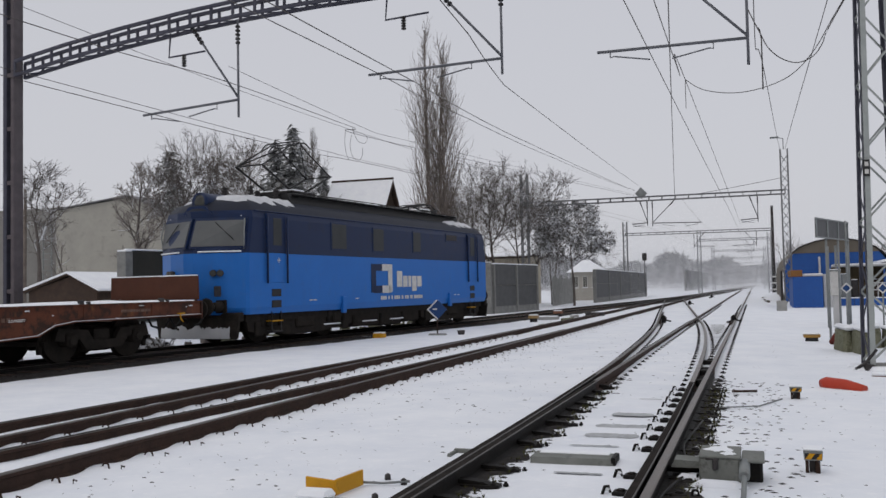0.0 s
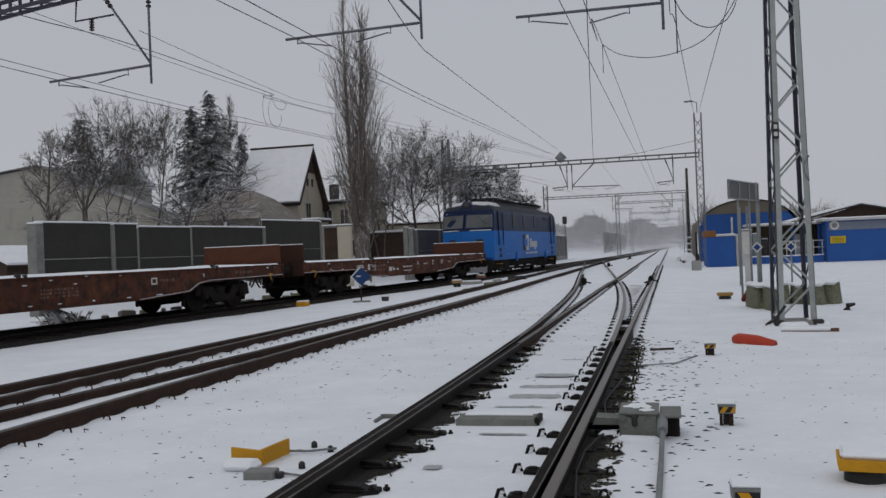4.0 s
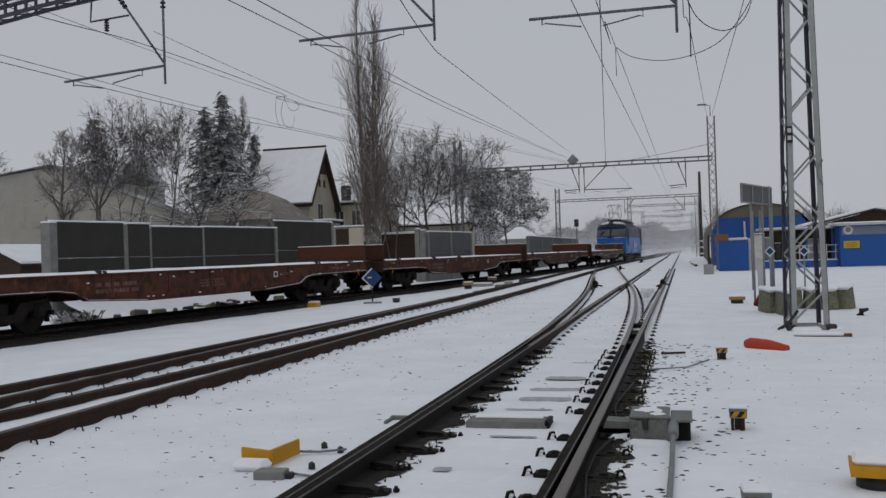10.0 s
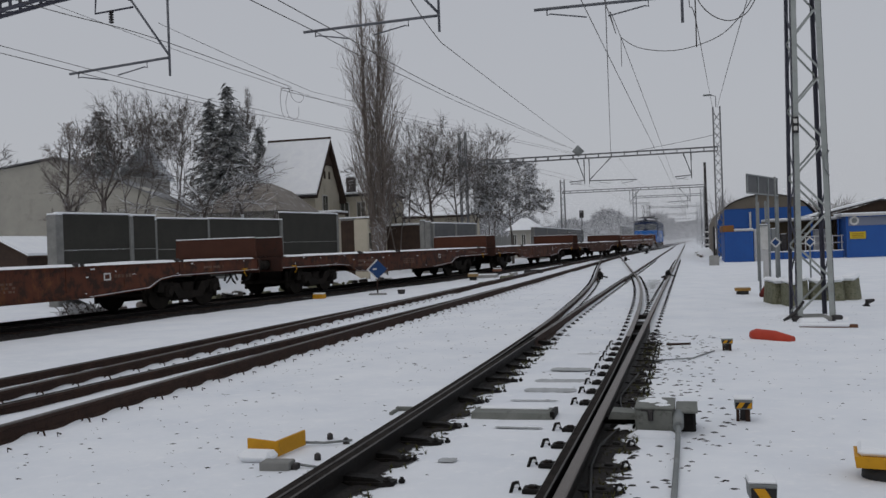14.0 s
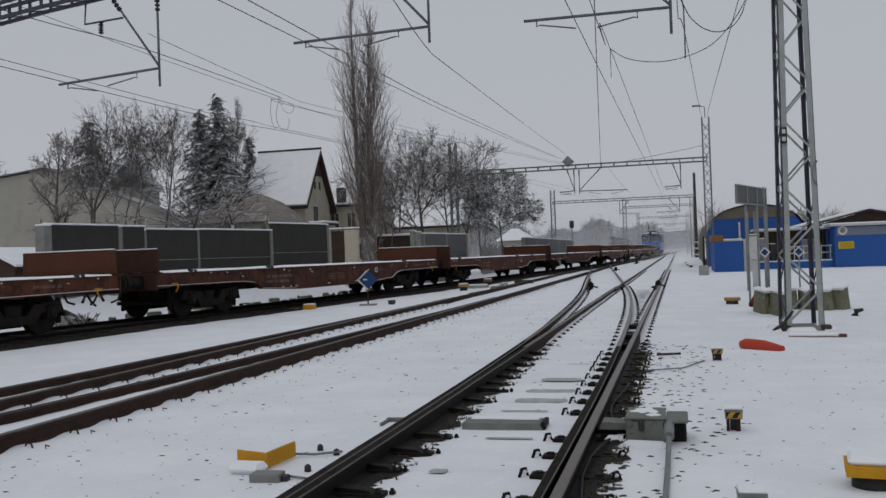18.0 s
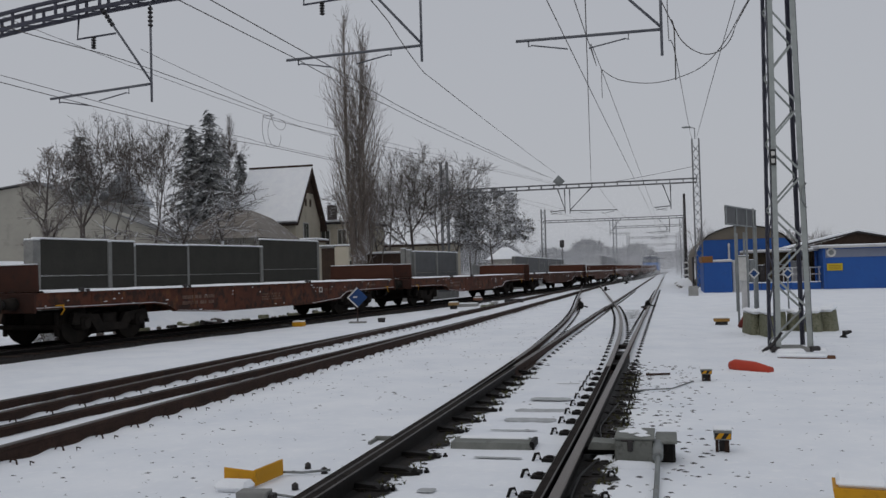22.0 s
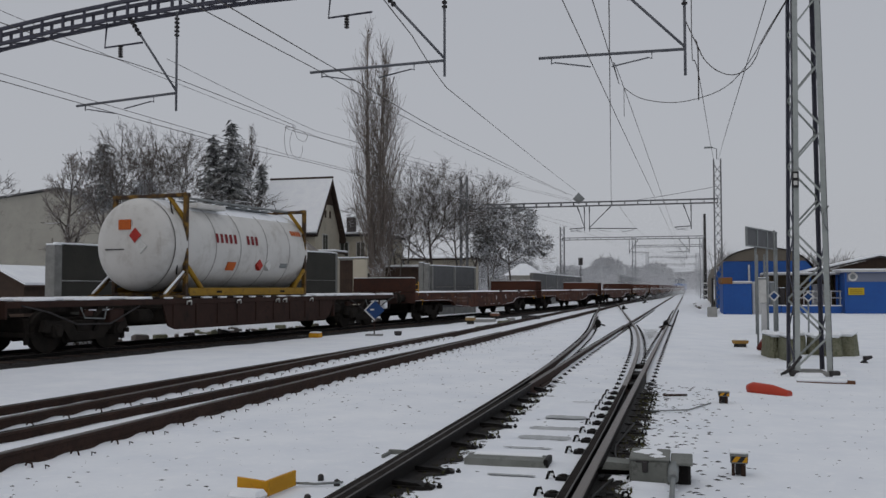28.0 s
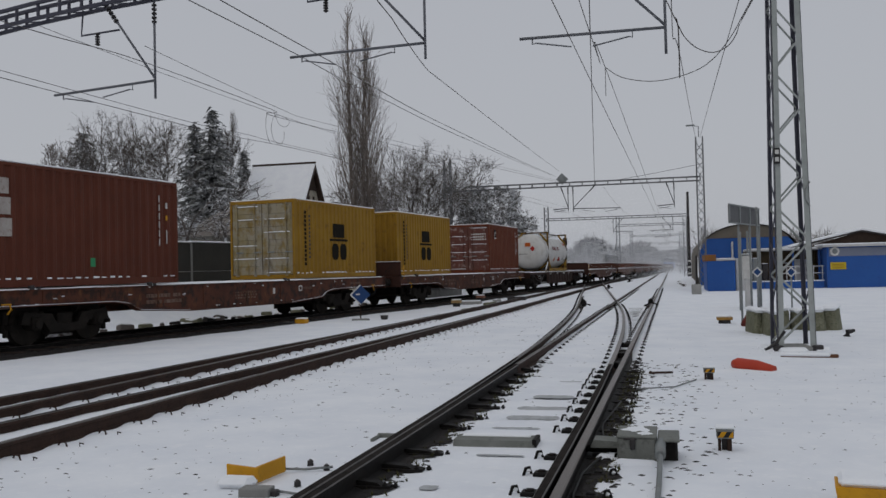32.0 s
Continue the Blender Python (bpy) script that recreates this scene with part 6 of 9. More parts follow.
def marker_post(x, y, h, w, turn, k):
    """A low cable marker: a box with a black and yellow sign on rusty legs."""
    t = thing("marker_post", "low grey marker box with black and yellow stripes, capped with snow", "marker", "striped marker posts", m=pose(x, y, 0, 0, 0, turn))
    part("leg", Shape().box(-w * 0.40, -w * 0.22, -0.02, 0.03, -0.03, h * 0.62, RUST, 0.006), t, "rusty leg")
    part("leg", Shape().box(w * 0.10, w * 0.36, -0.02, 0.05, -0.03, h * 0.62, RUST, 0.006), t, "rusty leg")
    part("back_plate", Shape().box(-w * 0.2, w * 0.1, 0.02, 0.04, -0.03, h * 0.6, IRON), t)
    part("box", Shape().prism([(-w * 0.46, h * 0.6), (w * 0.46, h * 0.6), (w / 2, h), (-w / 2, h)], "y", -0.06, 0.1, GALV), t, "grey sheet hood")
    sign = part("sign", Shape().box(-w * 0.42, w * 0.46, -0.068, -0.059, h * 0.66, h * 0.90, BLACKPAINT), t, "black plate")
    z0, z1 = h * 0.66, h * 0.90
    for a in (-0.12,) if k else (-0.40, 0.16):
        x0, x1 = a * w, min(a + (0.40 if k else 0.28), 0.44) * w
        part("stripe", Shape().prism([(x0, z0), (x1, z0), (min(x1 + (-0.22 if k == 2 else 0.22) * w, w * 0.45), z1), (max(x0 + (-0.22 if k == 2 else 0.22) * w, -w * 0.41), z1)], "y", -0.074, -0.067, YELLOW), sign, "yellow diagonal stripe")
    part("snow_cap", snow_top(Shape(), -w / 2 - 0.002, w / 2 + 0.002, -0.055, 0.1, h, 0.018), t)


marker_post(0.45, 12.6, 0.165, 0.15, 0, 0)
marker_post(0.39, 7.80, 0.19, 0.145, -2, 0)
marker_post(0.335, 5.1, 0.215, 0.145, 3, 2)

# yellow V guard over a cable box
g = thing("cable_guard", "yellow V-shaped steel guard over a small concrete cable box", "cable box", m=pose(-3.03, 6.07, 0) @ Matrix.Scale(0.85, 4))
part("plate", Shape().box(-0.36, 0.0, -0.012, 0.012, 0.0, 0.13, YELLOW, 0.005, pose(0.03, 0.09, 0.01, 0, 0, -18)), g, "yellow plate")
part("plate", Shape().box(0.0, 0.47, -0.012, 0.012, 0.0, 0.14, YELLOW, 0.005, pose(0.035, 0.08, 0.01, 0, 0, 84)), g, "yellow plate")
part("box", Shape().box(0.0, 0.26, -0.08, 0.08, -0.02, 0.065, CONCRETE, 0.008, pose(0.07, -0.28, 0, 0, 0, 4)), g, "small grey concrete box")
part("end_piece", Shape().box(0.335, 0.385, -0.30, -0.22, -0.02, 0.045, IRON, 0.008), g)
part("snow_cap", snow_top(Shape(), -0.26, 0.06, -0.13, 0.07, 0.0, 0.085), g)
part("bar", Shape().tube([(0.07, 0.56, 0.03), (0.26, 0.60, 0.022), (0.50, 0.68, 0.035)], 0.012, GALV, 6), g)
part("bar", Shape().tube([(0.36, -0.20, 0.02), (0.56, -0.25, 0.015)], 0.011, GALV, 6), g)
for x, y in ((0.207, 0.855), (0.44, 0.68), (0.42, 0.058)):
    part("bolt", Shape().tube([(x, y, 0), (x, y, 0.045), (x, y, 0.06)], [0.030, 0.028, 0.01], IRON, 10), g)

# yellow-topped buffers over cable pits
def pit_cover(x, y, w, d, h, turn, label, top=YELLOW, base=BLACKPAINT):
    t = thing("pit_cover", label, "cable pit", "yellow pit covers", m=pose(x, y, 0, 0, 0, turn))
    part("base", Shape().tube([(0, 0, -0.03), (0, 0, h * 0.6)], [w * 0.42, w * 0.40], base, 14), t)
    part("lid", Shape().prism([(-w / 2, h * 0.58), (w / 2, h * 0.58), (w / 2 + 0.01, h), (-w / 2 - 0.01, h)], "y", -d / 2, d / 2, top), t, "yellow lid")
    part("snow_cap", snow_top(Shape(), -w / 2 + 0.01, w / 2 - 0.01, -d / 2 + 0.02, d / 2 - 0.01, h, 0.05), t)


pit_cover(1.12, 6.1, 0.31, 0.31, 0.158, -8, "black cable pit with a yellow lid under snow")
pit_cover(1.3, 24.5, 0.38, 0.3, 0.17, 0, "small pit cover with a dull ochre lid", surf("dull_ochre", (0.34, 0.20, 0.05), (0.26, 0.15, 0.05), 4, 0.7))
pit_cover(-8.9, 37.4, 0.38, 0.34, 0.27, 0, "small dark pit cover with a snow-capped ochre lid", surf("ochre", (0.32, 0.22, 0.10), (0.26, 0.17, 0.08), 4, 0.7))
pit_cover(-9.15, 43.6, 0.4, 0.34, 0.27, 0, "small reddish pit cover capped with snow", surf("brick_lid", (0.26, 0.13, 0.085), (0.2, 0.10, 0.07), 4, 0.7))
t = thing("pit_cover", "yellow boxy pit cover beside the goods track", "cable pit", "yellow pit covers", m=pose(-11.2, 26.2, 0))
part("lid", Shape().box(-0.17, 0.17, -0.17, 0.17, -0.02, 0.14, YELLOW, 0.03), t)
part("snow_cap", snow_top(Shape(), -0.15, 0.16, -0.14, 0.16, 0.14, 0.04), t)
part("foot", Shape().box(-0.75, -0.25, -0.2, 0.1, -0.02, 0.05, CONCRETE, 0.02), t)
solo("junction_box", Shape().box(-9.4, -8.3, 39.3, 39.9, -0.02, 0.14, PALE_CONCRETE, 0.03).box(-9.35, -8.35, 39.3, 39.85, 0.136, 0.18, SNOWCAP, 0.02), "low pale concrete duct cover under snow", "cable duct")
solo("ground_lamp", Shape().tube([(-9.05, 27.9, -0.02), (-9.05, 27.9, 0.14)], [0.10, 0.13], IRON, 10), "small dark stub lamp in the snow", "marker")
solo("shrub_stub", Shape().tube([(0, 0, 0), (0.02, 0.03, 0.09), (0.16, 0.05, 0.12)], [0.08, 0.06, 0.03], IRON, 7), "dark lump of debris in the snow", "debris", m=pose(3.45, 20.0, 0))

# shunting sign
sg = thing("track_sign", "blue diamond sign with a white chevron edge on a thin post", "railway sign", m=pose(-9.72, 27.5, 0, 0, 0, 12))
part("post", Shape().tube([(0, 0, 0), (0, 0, 0.85)], 0.022, RUST, 8), sg)
part("foot", Shape().box(-0.28, 0.28, -0.12, 0.12, -0.02, 0.06, CONCRETE, 0.02), sg)
pl = part("plate", Shape().prism([(0, 0.50), (0.33, 0.83), (0, 1.16), (-0.33, 0.83)], "y", -0.03, -0.01, SIGNBLUE), sg, "dark blue diamond plate")
part("chevron", Shape().prism([(0, 1.16), (-0.33, 0.83), (0, 0.50), (0.03, 0.53), (-0.275, 0.83), (0.03, 1.13)], "y", -0.037, -0.029, WHITE_MARK), pl, "white chevron")
part("bar", Shape().box(-0.13, 0.0, -0.037, -0.029, 0.82, 0.865, WHITE_MARK), pl)

# orange-red pipe lying in the snow
s = Shape().tube([(0.87, 14.10, 0.05), (0.92, 14.04, 0.062), (1.15, 13.85, 0.05), (1.38, 13.68, 0.0)], [0.07, 0.09, 0.09, 0.075], REDPIPE, 16)
solo("plastic_pipe", s, "short orange-red plastic pipe half sunk in the snow", "pipe")
solo("plank", Shape().box(-0.55, 0.32, -0.05, 0.05, -0.03, 0.055, RUSTWOOD, 0.01).box(-0.56, 0.2, -0.07, 0.06, 0.02, 0.075, SNOWCAP, 0.02), "long brown plank under snow beside the mast foot", "plank", m=pose(2.24, 15.62, 0, 0, 0, -9))

# plates over the rods of the middle turnout
for x0, x1, y0, y1, z, mat in ((-7.66, -7.38, 32.9, 34.9, 0.09, MOSSY), (-7.85, -7.5, 37.9, 39.2, 0.12, MOSSY), (-8.15, -7.9, 41.4, 42.4, 0.12, PALE_CONCRETE)):
    cp = thing("cover_plate", "long flat cover plate lying beside the rail, patched with snow", "cover plate", "cover plates of the middle turnout")
    part("plate", Shape().box(x0, x1, y0, y1, -0.03, z, mat, 0.02), cp)
    part("snow_patch", snow_top(Shape(), x0 + 0.02, x1 - 0.12, y0 + 0.2 * (y1 - y0), y1 - 0.1, z, 0.03), cp)
solo("timber_baulk", Shape().box(-7.75, -6.85, 43.2, 43.45, 0.0, 0.20, IRON, 0.015), "dark tarred baulk lying across the rail", "baulk")

# dark dirt thawed out of the snow beside the far end of the main track
rd = random.Random(31)
s = Shape()
for k in range(46):
    x, y, r0 = rd.gauss(1.0, 0.5), rd.uniform(66, 90), rd.uniform(0.04, 0.12)
    s.box(x - r0, x + r0, y - r0 * rd.uniform(0.6, 3), y + r0, -0.02, r0 * rd.uniform(0.3, 1.0), TIMBER if k % 3 else MOSSY, r0 * 0.25)
tagged(solo("dirt_clods", s, "dark clods of dirt scattered on the snow", "dirt"), kind="stuff")

# mossy concrete blocks round the mast
def block(x, y, lx, ly, h, turn, lean=0):
    t = thing("concrete_block", "mossy greenish concrete block capped with snow", "concrete block", "concrete blocks by the mast", m=pose(x, y, 0, lean, 0, turn))
    rj = random.Random(int(x * 100))
    v = []
    for j in range(5):           # broken, uneven faces
        for i in range(16):
            a = 6.283 * i / 16
            k = 1 / max(abs(math.cos(a)), abs(math.sin(a)))
            k = min(k, 1.25) * (1.0 - 0.05 * j + rj.uniform(-0.04, 0.04))
            v.append((lx / 2 * k * math.cos(a), ly / 2 * k * math.sin(a), -0.05 + (h + 0.05) * j / 4 + (rj.uniform(-0.03, 0.02) if j == 4 else 0)))
    f = [(j * 16 + i, j * 16 + (i + 1) % 16, (j + 1) * 16 + (i + 1) % 16, (j + 1) * 16 + i) for j in range(4) for i in range(16)]
    part("body", Shape().add(v, f + [tuple(range(64, 80))], MOSSY), t)
    part("snow_cap", snow_top(Shape(), -lx / 2 + 0.03, lx / 2 - 0.03, -ly / 2 - 0.01, ly / 2 + 0.01, h, 0.11), t)


block(1.77, 21.3, 0.26, 1.0, 0.46, 8)
block(2.06, 20.6, 0.30, 1.0, 0.46, 8)
block(2.45, 22.4, 0.42, 0.6, 0.44, -6)
block(2.82, 22.3, 0.36, 0.5, 0.38, 10)
block(3.15, 21.9, 0.42, 0.55, 0.42, -12)
block(3.50, 22.1, 0.40, 0.6, 0.46, -20, 4)
solo("steel_drum", Shape().tube([(1.72, 23.2, 0.02), (1.88, 23.35, 0.26)], 0.13, DRUM, 14), "dull red steel drum tipped in the snow", "drum")

# lattice mast of the near portal
def lattice_mast(x, y, h, w0, w1, mat, shade, bays, turn=0.0, label="", leg=0.055):
    t = thing("lattice_mast", label, "catenary mast", "lattice masts", m=pose(x, y, 0, 0, 0, turn))
    def half(z):
        return (w0 + (w1 - w0) * z / h) / 2
    for q in ((1, -1), (-1, -1), (1, 1), (-1, 1)):
        s = Shape()
        # back legs and inward flanges get the dark colour as painted-in shade
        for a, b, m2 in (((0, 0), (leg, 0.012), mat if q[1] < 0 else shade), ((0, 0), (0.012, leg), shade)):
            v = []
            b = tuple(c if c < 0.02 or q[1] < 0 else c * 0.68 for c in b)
            for z in (-0.05, h):
                k = half(max(z, 0))
                cx, cy = q[0] * k, q[1] * k
                xs, ys2 = sorted((cx, cx - q[0] * b[0])) if b[0] > b[1] else sorted((cx, cx - q[0] * b[0])), sorted((cy, cy - q[1] * b[1]))
                v += [(xs[0], ys2[0], z), (xs[1], ys2[0], z), (xs[1], ys2[1], z), (xs[0], ys2[1], z)]
            s.add(v, [(0, 1, 5, 4), (1, 2, 6, 5), (2, 3, 7, 6), (3, 0, 4, 7), (4, 5, 6, 7)], m2)
        part("leg", s, t)
    for k in range(bays):
        z0, z1 = 0.12 + (h - 0.3) * k / bays, 0.12 + (h - 0.3) * (k + 1) / bays
        a, b = half(z0), half(z1)
        for f in range(4):
            # braces on the two flank faces are coloured as if shaded
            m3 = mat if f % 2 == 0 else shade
            rot = pose(0, 0, 0, 0, 0, 90 * f)
            d = 1 if (k + f // 2) % 2 else -1
            part("brace", Shape().prism([(d * (a - 0.02), z0 - 0.02), (d * (a - 0.02), z0 + 0.03), (-d * (b - 0.02), z1 + 0.02), (-d * (b - 0.02), z1 - 0.03)], "y", -(a + b) / 2 + 0.014, -(a + b) / 2 + 0.03, m3), t, m=rot)
    return t


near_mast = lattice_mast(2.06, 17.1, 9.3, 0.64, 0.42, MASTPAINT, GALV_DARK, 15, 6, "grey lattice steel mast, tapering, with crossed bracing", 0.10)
part("foot_plate", Shape().box(-0.26, 0.26, -0.38, 0.36, -0.05, 0.075, CONCRETE, 0.02), near_mast)
for x, y, w in ((-0.42, -0.28, 0.16), (0.40, -0.30, 0.15), (-0.1, -0.42, 0.24), (0.38, 0.3, 0.16), (-0.4, 0.3, 0.15)):
    part("snow_mound", Shape().box(x - w, x + w, y - w * 0.7, y + w * 0.7, -0.05, 0.07, SNOWCAP, 0.05), near_mast)
for x in (-0.33, 0.33):
    part("leg_foot", Shape().box(x - 0.09, x + 0.09, -0.40, -0.24, -0.05, 0.10, IRON, 0.02), near_mast)
part("foot_brace", Shape().tube([(-0.45, -0.3, 0.02), (-0.2, -0.3, 0.35)], 0.03, IRON, 6).tube([(-0.55, -0.36, 0.02), (-0.34, -0.36, 0.16)], 0.03, IRON, 6), near_mast)
plate = part("number_plate", Shape().box(-0.30, -0.19, -0.325, -0.285, 3.28, 3.56, BLACKPAINT), near_mast, "black plate with a white number")
for z in (3.32, 3.45):
    part("number_bar", Shape().box(-0.275, -0.215, -0.33, -0.324, z, z + 0.075, WHITE_MARK), plate, "plain white bar")
part("loop", Shape().tube([(0.30, -0.28, 2.95), (0.2, -0.36, 2.8), (0.2, -0.36, 2.65), (0.29, -0.28, 2.52)], 0.015, GALV, 6), near_mast)

# posts, cabinet, boards
cab = thing("relay_cabinet", "slim pale grey relay cabinet with a white upper door", "cabinet", m=pose(2.5, 33.2, 0))
part("body", Shape().box(-0.02, 0.2, -0.2, 0.2, -0.05, 1.0, BOXWHITE, 0.015), cab)
part("door", Shape().box(-0.09, 0.22, -0.215, 0.2, 1.0, 1.82, WHITE_MARK, 0.015), cab, "white door")
part("roof", snow_top(Shape().box(-0.11, 0.24, -0.24, 0.22, 1.82, 1.86, GALV, 0.01), -0.10, 0.23, -0.22, 0.2, 1.86, 0.03), cab)
for x, y, h, r in ((1.7, 23.9, 2.35, 0.028), (2.62, 33.4, 2.7, 0.038), (2.92, 33.0, 3.5, 0.036)):
    solo("steel_post", Shape().tube([(x, y, -0.05), (x, y, h)], r, GALV, 10), "plain grey steel post standing in the snow", "post", "grey posts")
bd = thing("sign_board", "long grey sign board in three panels on steel posts", "sign board", m=pose(1.83, 30.5, 0, 0, 0, math.degrees(math.atan2(3.4, 1.22))))
for k in range(3):
    part("panel", Shape().box(0.04 + k * 1.2, 1.16 + k * 1.2, -0.02, 0.02, 2.9, 3.46, PANELGREY, 0.01), bd, "dull grey sheet panel")
    for x in (0.03, 1.17):
        part("stiffener", Shape().box(x + k * 1.2 - 0.03, x + k * 1.2 + 0.03, -0.05, -0.018, 2.87, 3.48, GALV), bd)
for z in (2.86, 3.45):
    part("frame_bar", Shape().box(-0.02, 3.62, -0.06, 0.0, z, z + 0.045, GALV), bd)
for x, h in ((1.0, 2.9), (2.35, 2.9), (3.55, 2.9)):
    part("post", Shape().tube([(x, -0.03, -0.05), (x, -0.03, h)], 0.038, GALV, 8), bd)
for x, y, z in ((2.62, 30.0, 1.27), (3.62, 30.0, 1.25)):
    t = thing("track_sign", "small blue diamond sign with a white border on a post", "railway sign", "diamond signs", m=pose(x, y, 0))
    part("post", Shape().tube([(0, 0, -0.05), (0, 0, z + 0.1)], 0.025, GALV, 8), t)
    p2 = part("border", Shape().prism([(0, z - 0.17), (0.17, z), (0, z + 0.17), (-0.17, z)], "y", -0.035, -0.02, WHITE_MARK), t, "white border")
    part("plate", Shape().prism([(0, z - 0.115), (0.115, z), (0, z + 0.115), (-0.115, z)], "y", -0.042, -0.034, SIGNBLUE), p2, "blue diamond")

# ---- blue yard buildings ----
hangar = thing("arched_hangar", "brown sheet-metal arched hangar with a blue front wall", "hangar", m=pose(5.2, 66, 0))
n = 16
arc = [(3.3 * math.cos(math.pi * i / n), 2.05 + 2.22 * math.sin(math.pi * i / n) ** 0.9) for i in range(n + 1)]
part("front_wall", Shape().prism([(-3.25, -0.1), (3.25, -0.1)] + [(x * 0.985, 2.05 + (z - 2.05) * 0.96) for x, z in arc], "y", 0.1, 0.25, HUTBLUE), hangar, "blue sheet front")
part("gable_sheet", Shape().prism([(x, z) for x, z in arc if z > 3.05], "y", 0.06, 0.16, BROWNROOF), hangar, "brown arched gable sheet")
outer = [(x * 1.03, 2.05 + (z - 2.05) * 1.03) for x, z in arc]
s = Shape()
v = [(x, y, z) for x, z in [(3.4, -0.1)] + outer + [(-3.4, -0.1)] for y in (-0.1, 20)]
s.add(v, [(2 * i, 2 * i + 1, 2 * i + 3, 2 * i + 2) for i in range(n + 2)], BROWNROOF)
part("roof", s, hangar, "brown sheet arch")
part("side_door", Shape().box(-3.5, -3.38, 1.0, 3.4, -0.05, 2.2, IRON), hangar)
for x in (-1.1, 0.6):
    part("post", Shape().box(x, x + 0.12, -0.1, 0.1, -0.1, 3.1, WHITE_MARK), hangar)

ct = thing("blue_container", "blue steel site container with a pale roof edge and snow", "container", m=pose(2.86, 55.2, 0))
part("body", Shape().box(-0.88, 0.68, -1.2, 4.6, -0.05, 1.75, HUTBLUE, 0.03), ct)
part("roof_edge", snow_top(Shape().box(-0.35, 0.72, -1.25, 4.65, 1.75, 1.84, BOXWHITE, 0.01), -0.3, 0.7, -1.2, 4.6, 1.84, 0.05), ct)
part("awning", Shape().box(-0.96, -0.36, -1.24, 4.0, 1.73, 2.1, surf("orange_sheet", (0.22, 0.10, 0.03), (0.18, 0.085, 0.03), 2, 0.7), 0.02), ct, "orange-brown sheet edge")
for k in range(7):
    part("rib", Shape().box(-0.82 + k * 0.225, -0.76 + k * 0.225, -1.225, -1.2, 0.05, 1.7, HUTBLUE), ct)
part("side_cupboard", Shape().box(0.72, 1.3, -0.9, 0.2, -0.05, 1.85, BOXWHITE, 0.02), ct, "pale upright cupboard")

hut = thing("site_hut", "long blue site hut with a grey band and snowy roof", "site hut", m=pose(8.9, 57, 0))
part("wall", Shape().box(0, 9.0, 0, 2.6, -0.05, 2.42, HUTBLUE, 0.03), hut)
part("band", Shape().box(-0.02, 9.0, -0.03, 0.02, 1.85, 2.35, surf("hut_grey_band", (0.16, 0.18, 0.24), (0.2, 0.22, 0.28), 1, 0.7), 0.01), hut, "grey-blue upper band")
part("roof_edge", snow_top(Shape().box(-0.3, 9.2, -0.3, 2.8, 2.4, 2.52, BOXWHITE, 0.02), -0.3, 9.2, -0.28, 2.75, 2.52, 0.08), hut, "white roof edge under snow")
part("corner_post", Shape().box(-0.02, 0.10, -0.05, 0.0, 0.0, 2.4, HUTBLUE, 0.01), hut)
part("yellow_sign", Shape().box(0.16, 1.02, -0.06, -0.03, 1.08, 1.5, SIGNYELLOW, 0.01), hut, "plain yellow sign")
sg2 = part("round_sign", Shape().tube([(0.42, -0.04, 2.14), (0.42, -0.07, 2.14)], 0.26, WHITE_MARK, 20), hut, "white round sign")
part("ring", Shape().tube([(0.42, -0.068, 2.14), (0.42, -0.078, 2.14)], 0.15, GALV, 20), sg2)
s = Shape()
for z in (1.18, 1.28, 1.38):
    s.box(0.26, 0.92, -0.066, -0.058, z - 0.02, z + 0.02, surf("faint_print", (0.3, 0.17, 0.02), (0.25, 0.14, 0.02), 4, 0.7))
part("print_bars", s, hut)

shed = thing("open_shed", "low timber shed with a snow-covered pitched roof and dark gable", "shed", m=pose(8.6, 60.5, 0))
part("gable", Shape().prism([(0.1, 2.62), (2.85, 3.38), (6.0, 2.62), (6.0, 2.45), (0.1, 2.45)], "y", 0.0, 0.15, TIMBER), shed, "dark board gable")
part("roof", Shape().prism([(-1.3, 2.50), (2.85, 3.46), (7.2, 2.50), (7.2, 2.42), (2.85, 3.36), (-1.3, 2.42)], "y", -0.25, 6, IRON), shed)
part("snow_cover", Shape().prism([(-1.32, 2.51), (2.85, 3.47), (7.2, 2.51), (7.2, 2.57), (2.85, 3.56), (-1.32, 2.62)], "y", -0.24, 6, SNOWCAP), shed)
for x in (0.2, 2.6):
    part("post", Shape().box(x, x + 0.14, 0.0, 0.14, -0.05, 2.3, TIMBER), shed)
part("back_wall", Shape().box(-0.1, 6.0, 3.0, 3.15, -0.05, 2.6, surf("ochre_boards", (0.24, 0.17, 0.08), (0.18, 0.13, 0.07), 2, 0.8)), shed, "ochre board wall")

fence = thing("blue_fence", "low blue sheet fence with white rails and snow on top", "fence", m=pose(4.6, 57.5, 0))
for k in range(5):
    part("panel", Shape().box(k * 0.84, 0.81 + k * 0.84, -0.03, 0.03, -0.05, 0.42, HUTBLUE, 0.01), fence)
part("snow_cap", snow_top(Shape(), 0, 4.2, -0.06, 0.06, 0.42, 0.06), fence)
for z in (0.9, 1.3):
    part("rail", Shape().tube([(1.6, 0, z), (4.2, 0, z)], 0.035, BOXWHITE, 6), fence)
for x in (1.6, 2.1, 2.6, 3.1, 3.6, 4.1):
    part("post", Shape().tube([(x, 0, 0), (x, 0, 1.35)], 0.03, BOXWHITE, 6), fence)
bay = thing("loading_bay", "open steel bay with blue posts and a pale flat roof edge", "shelter", m=pose(4.7, 59, 0))
for x in (0.0, 1.25, 2.5, 4.0):
    part("post", Shape().box(x, x + 0.1, -0.05, 0.05, -0.05, 2.3, HUTBLUE, 0.01), bay)
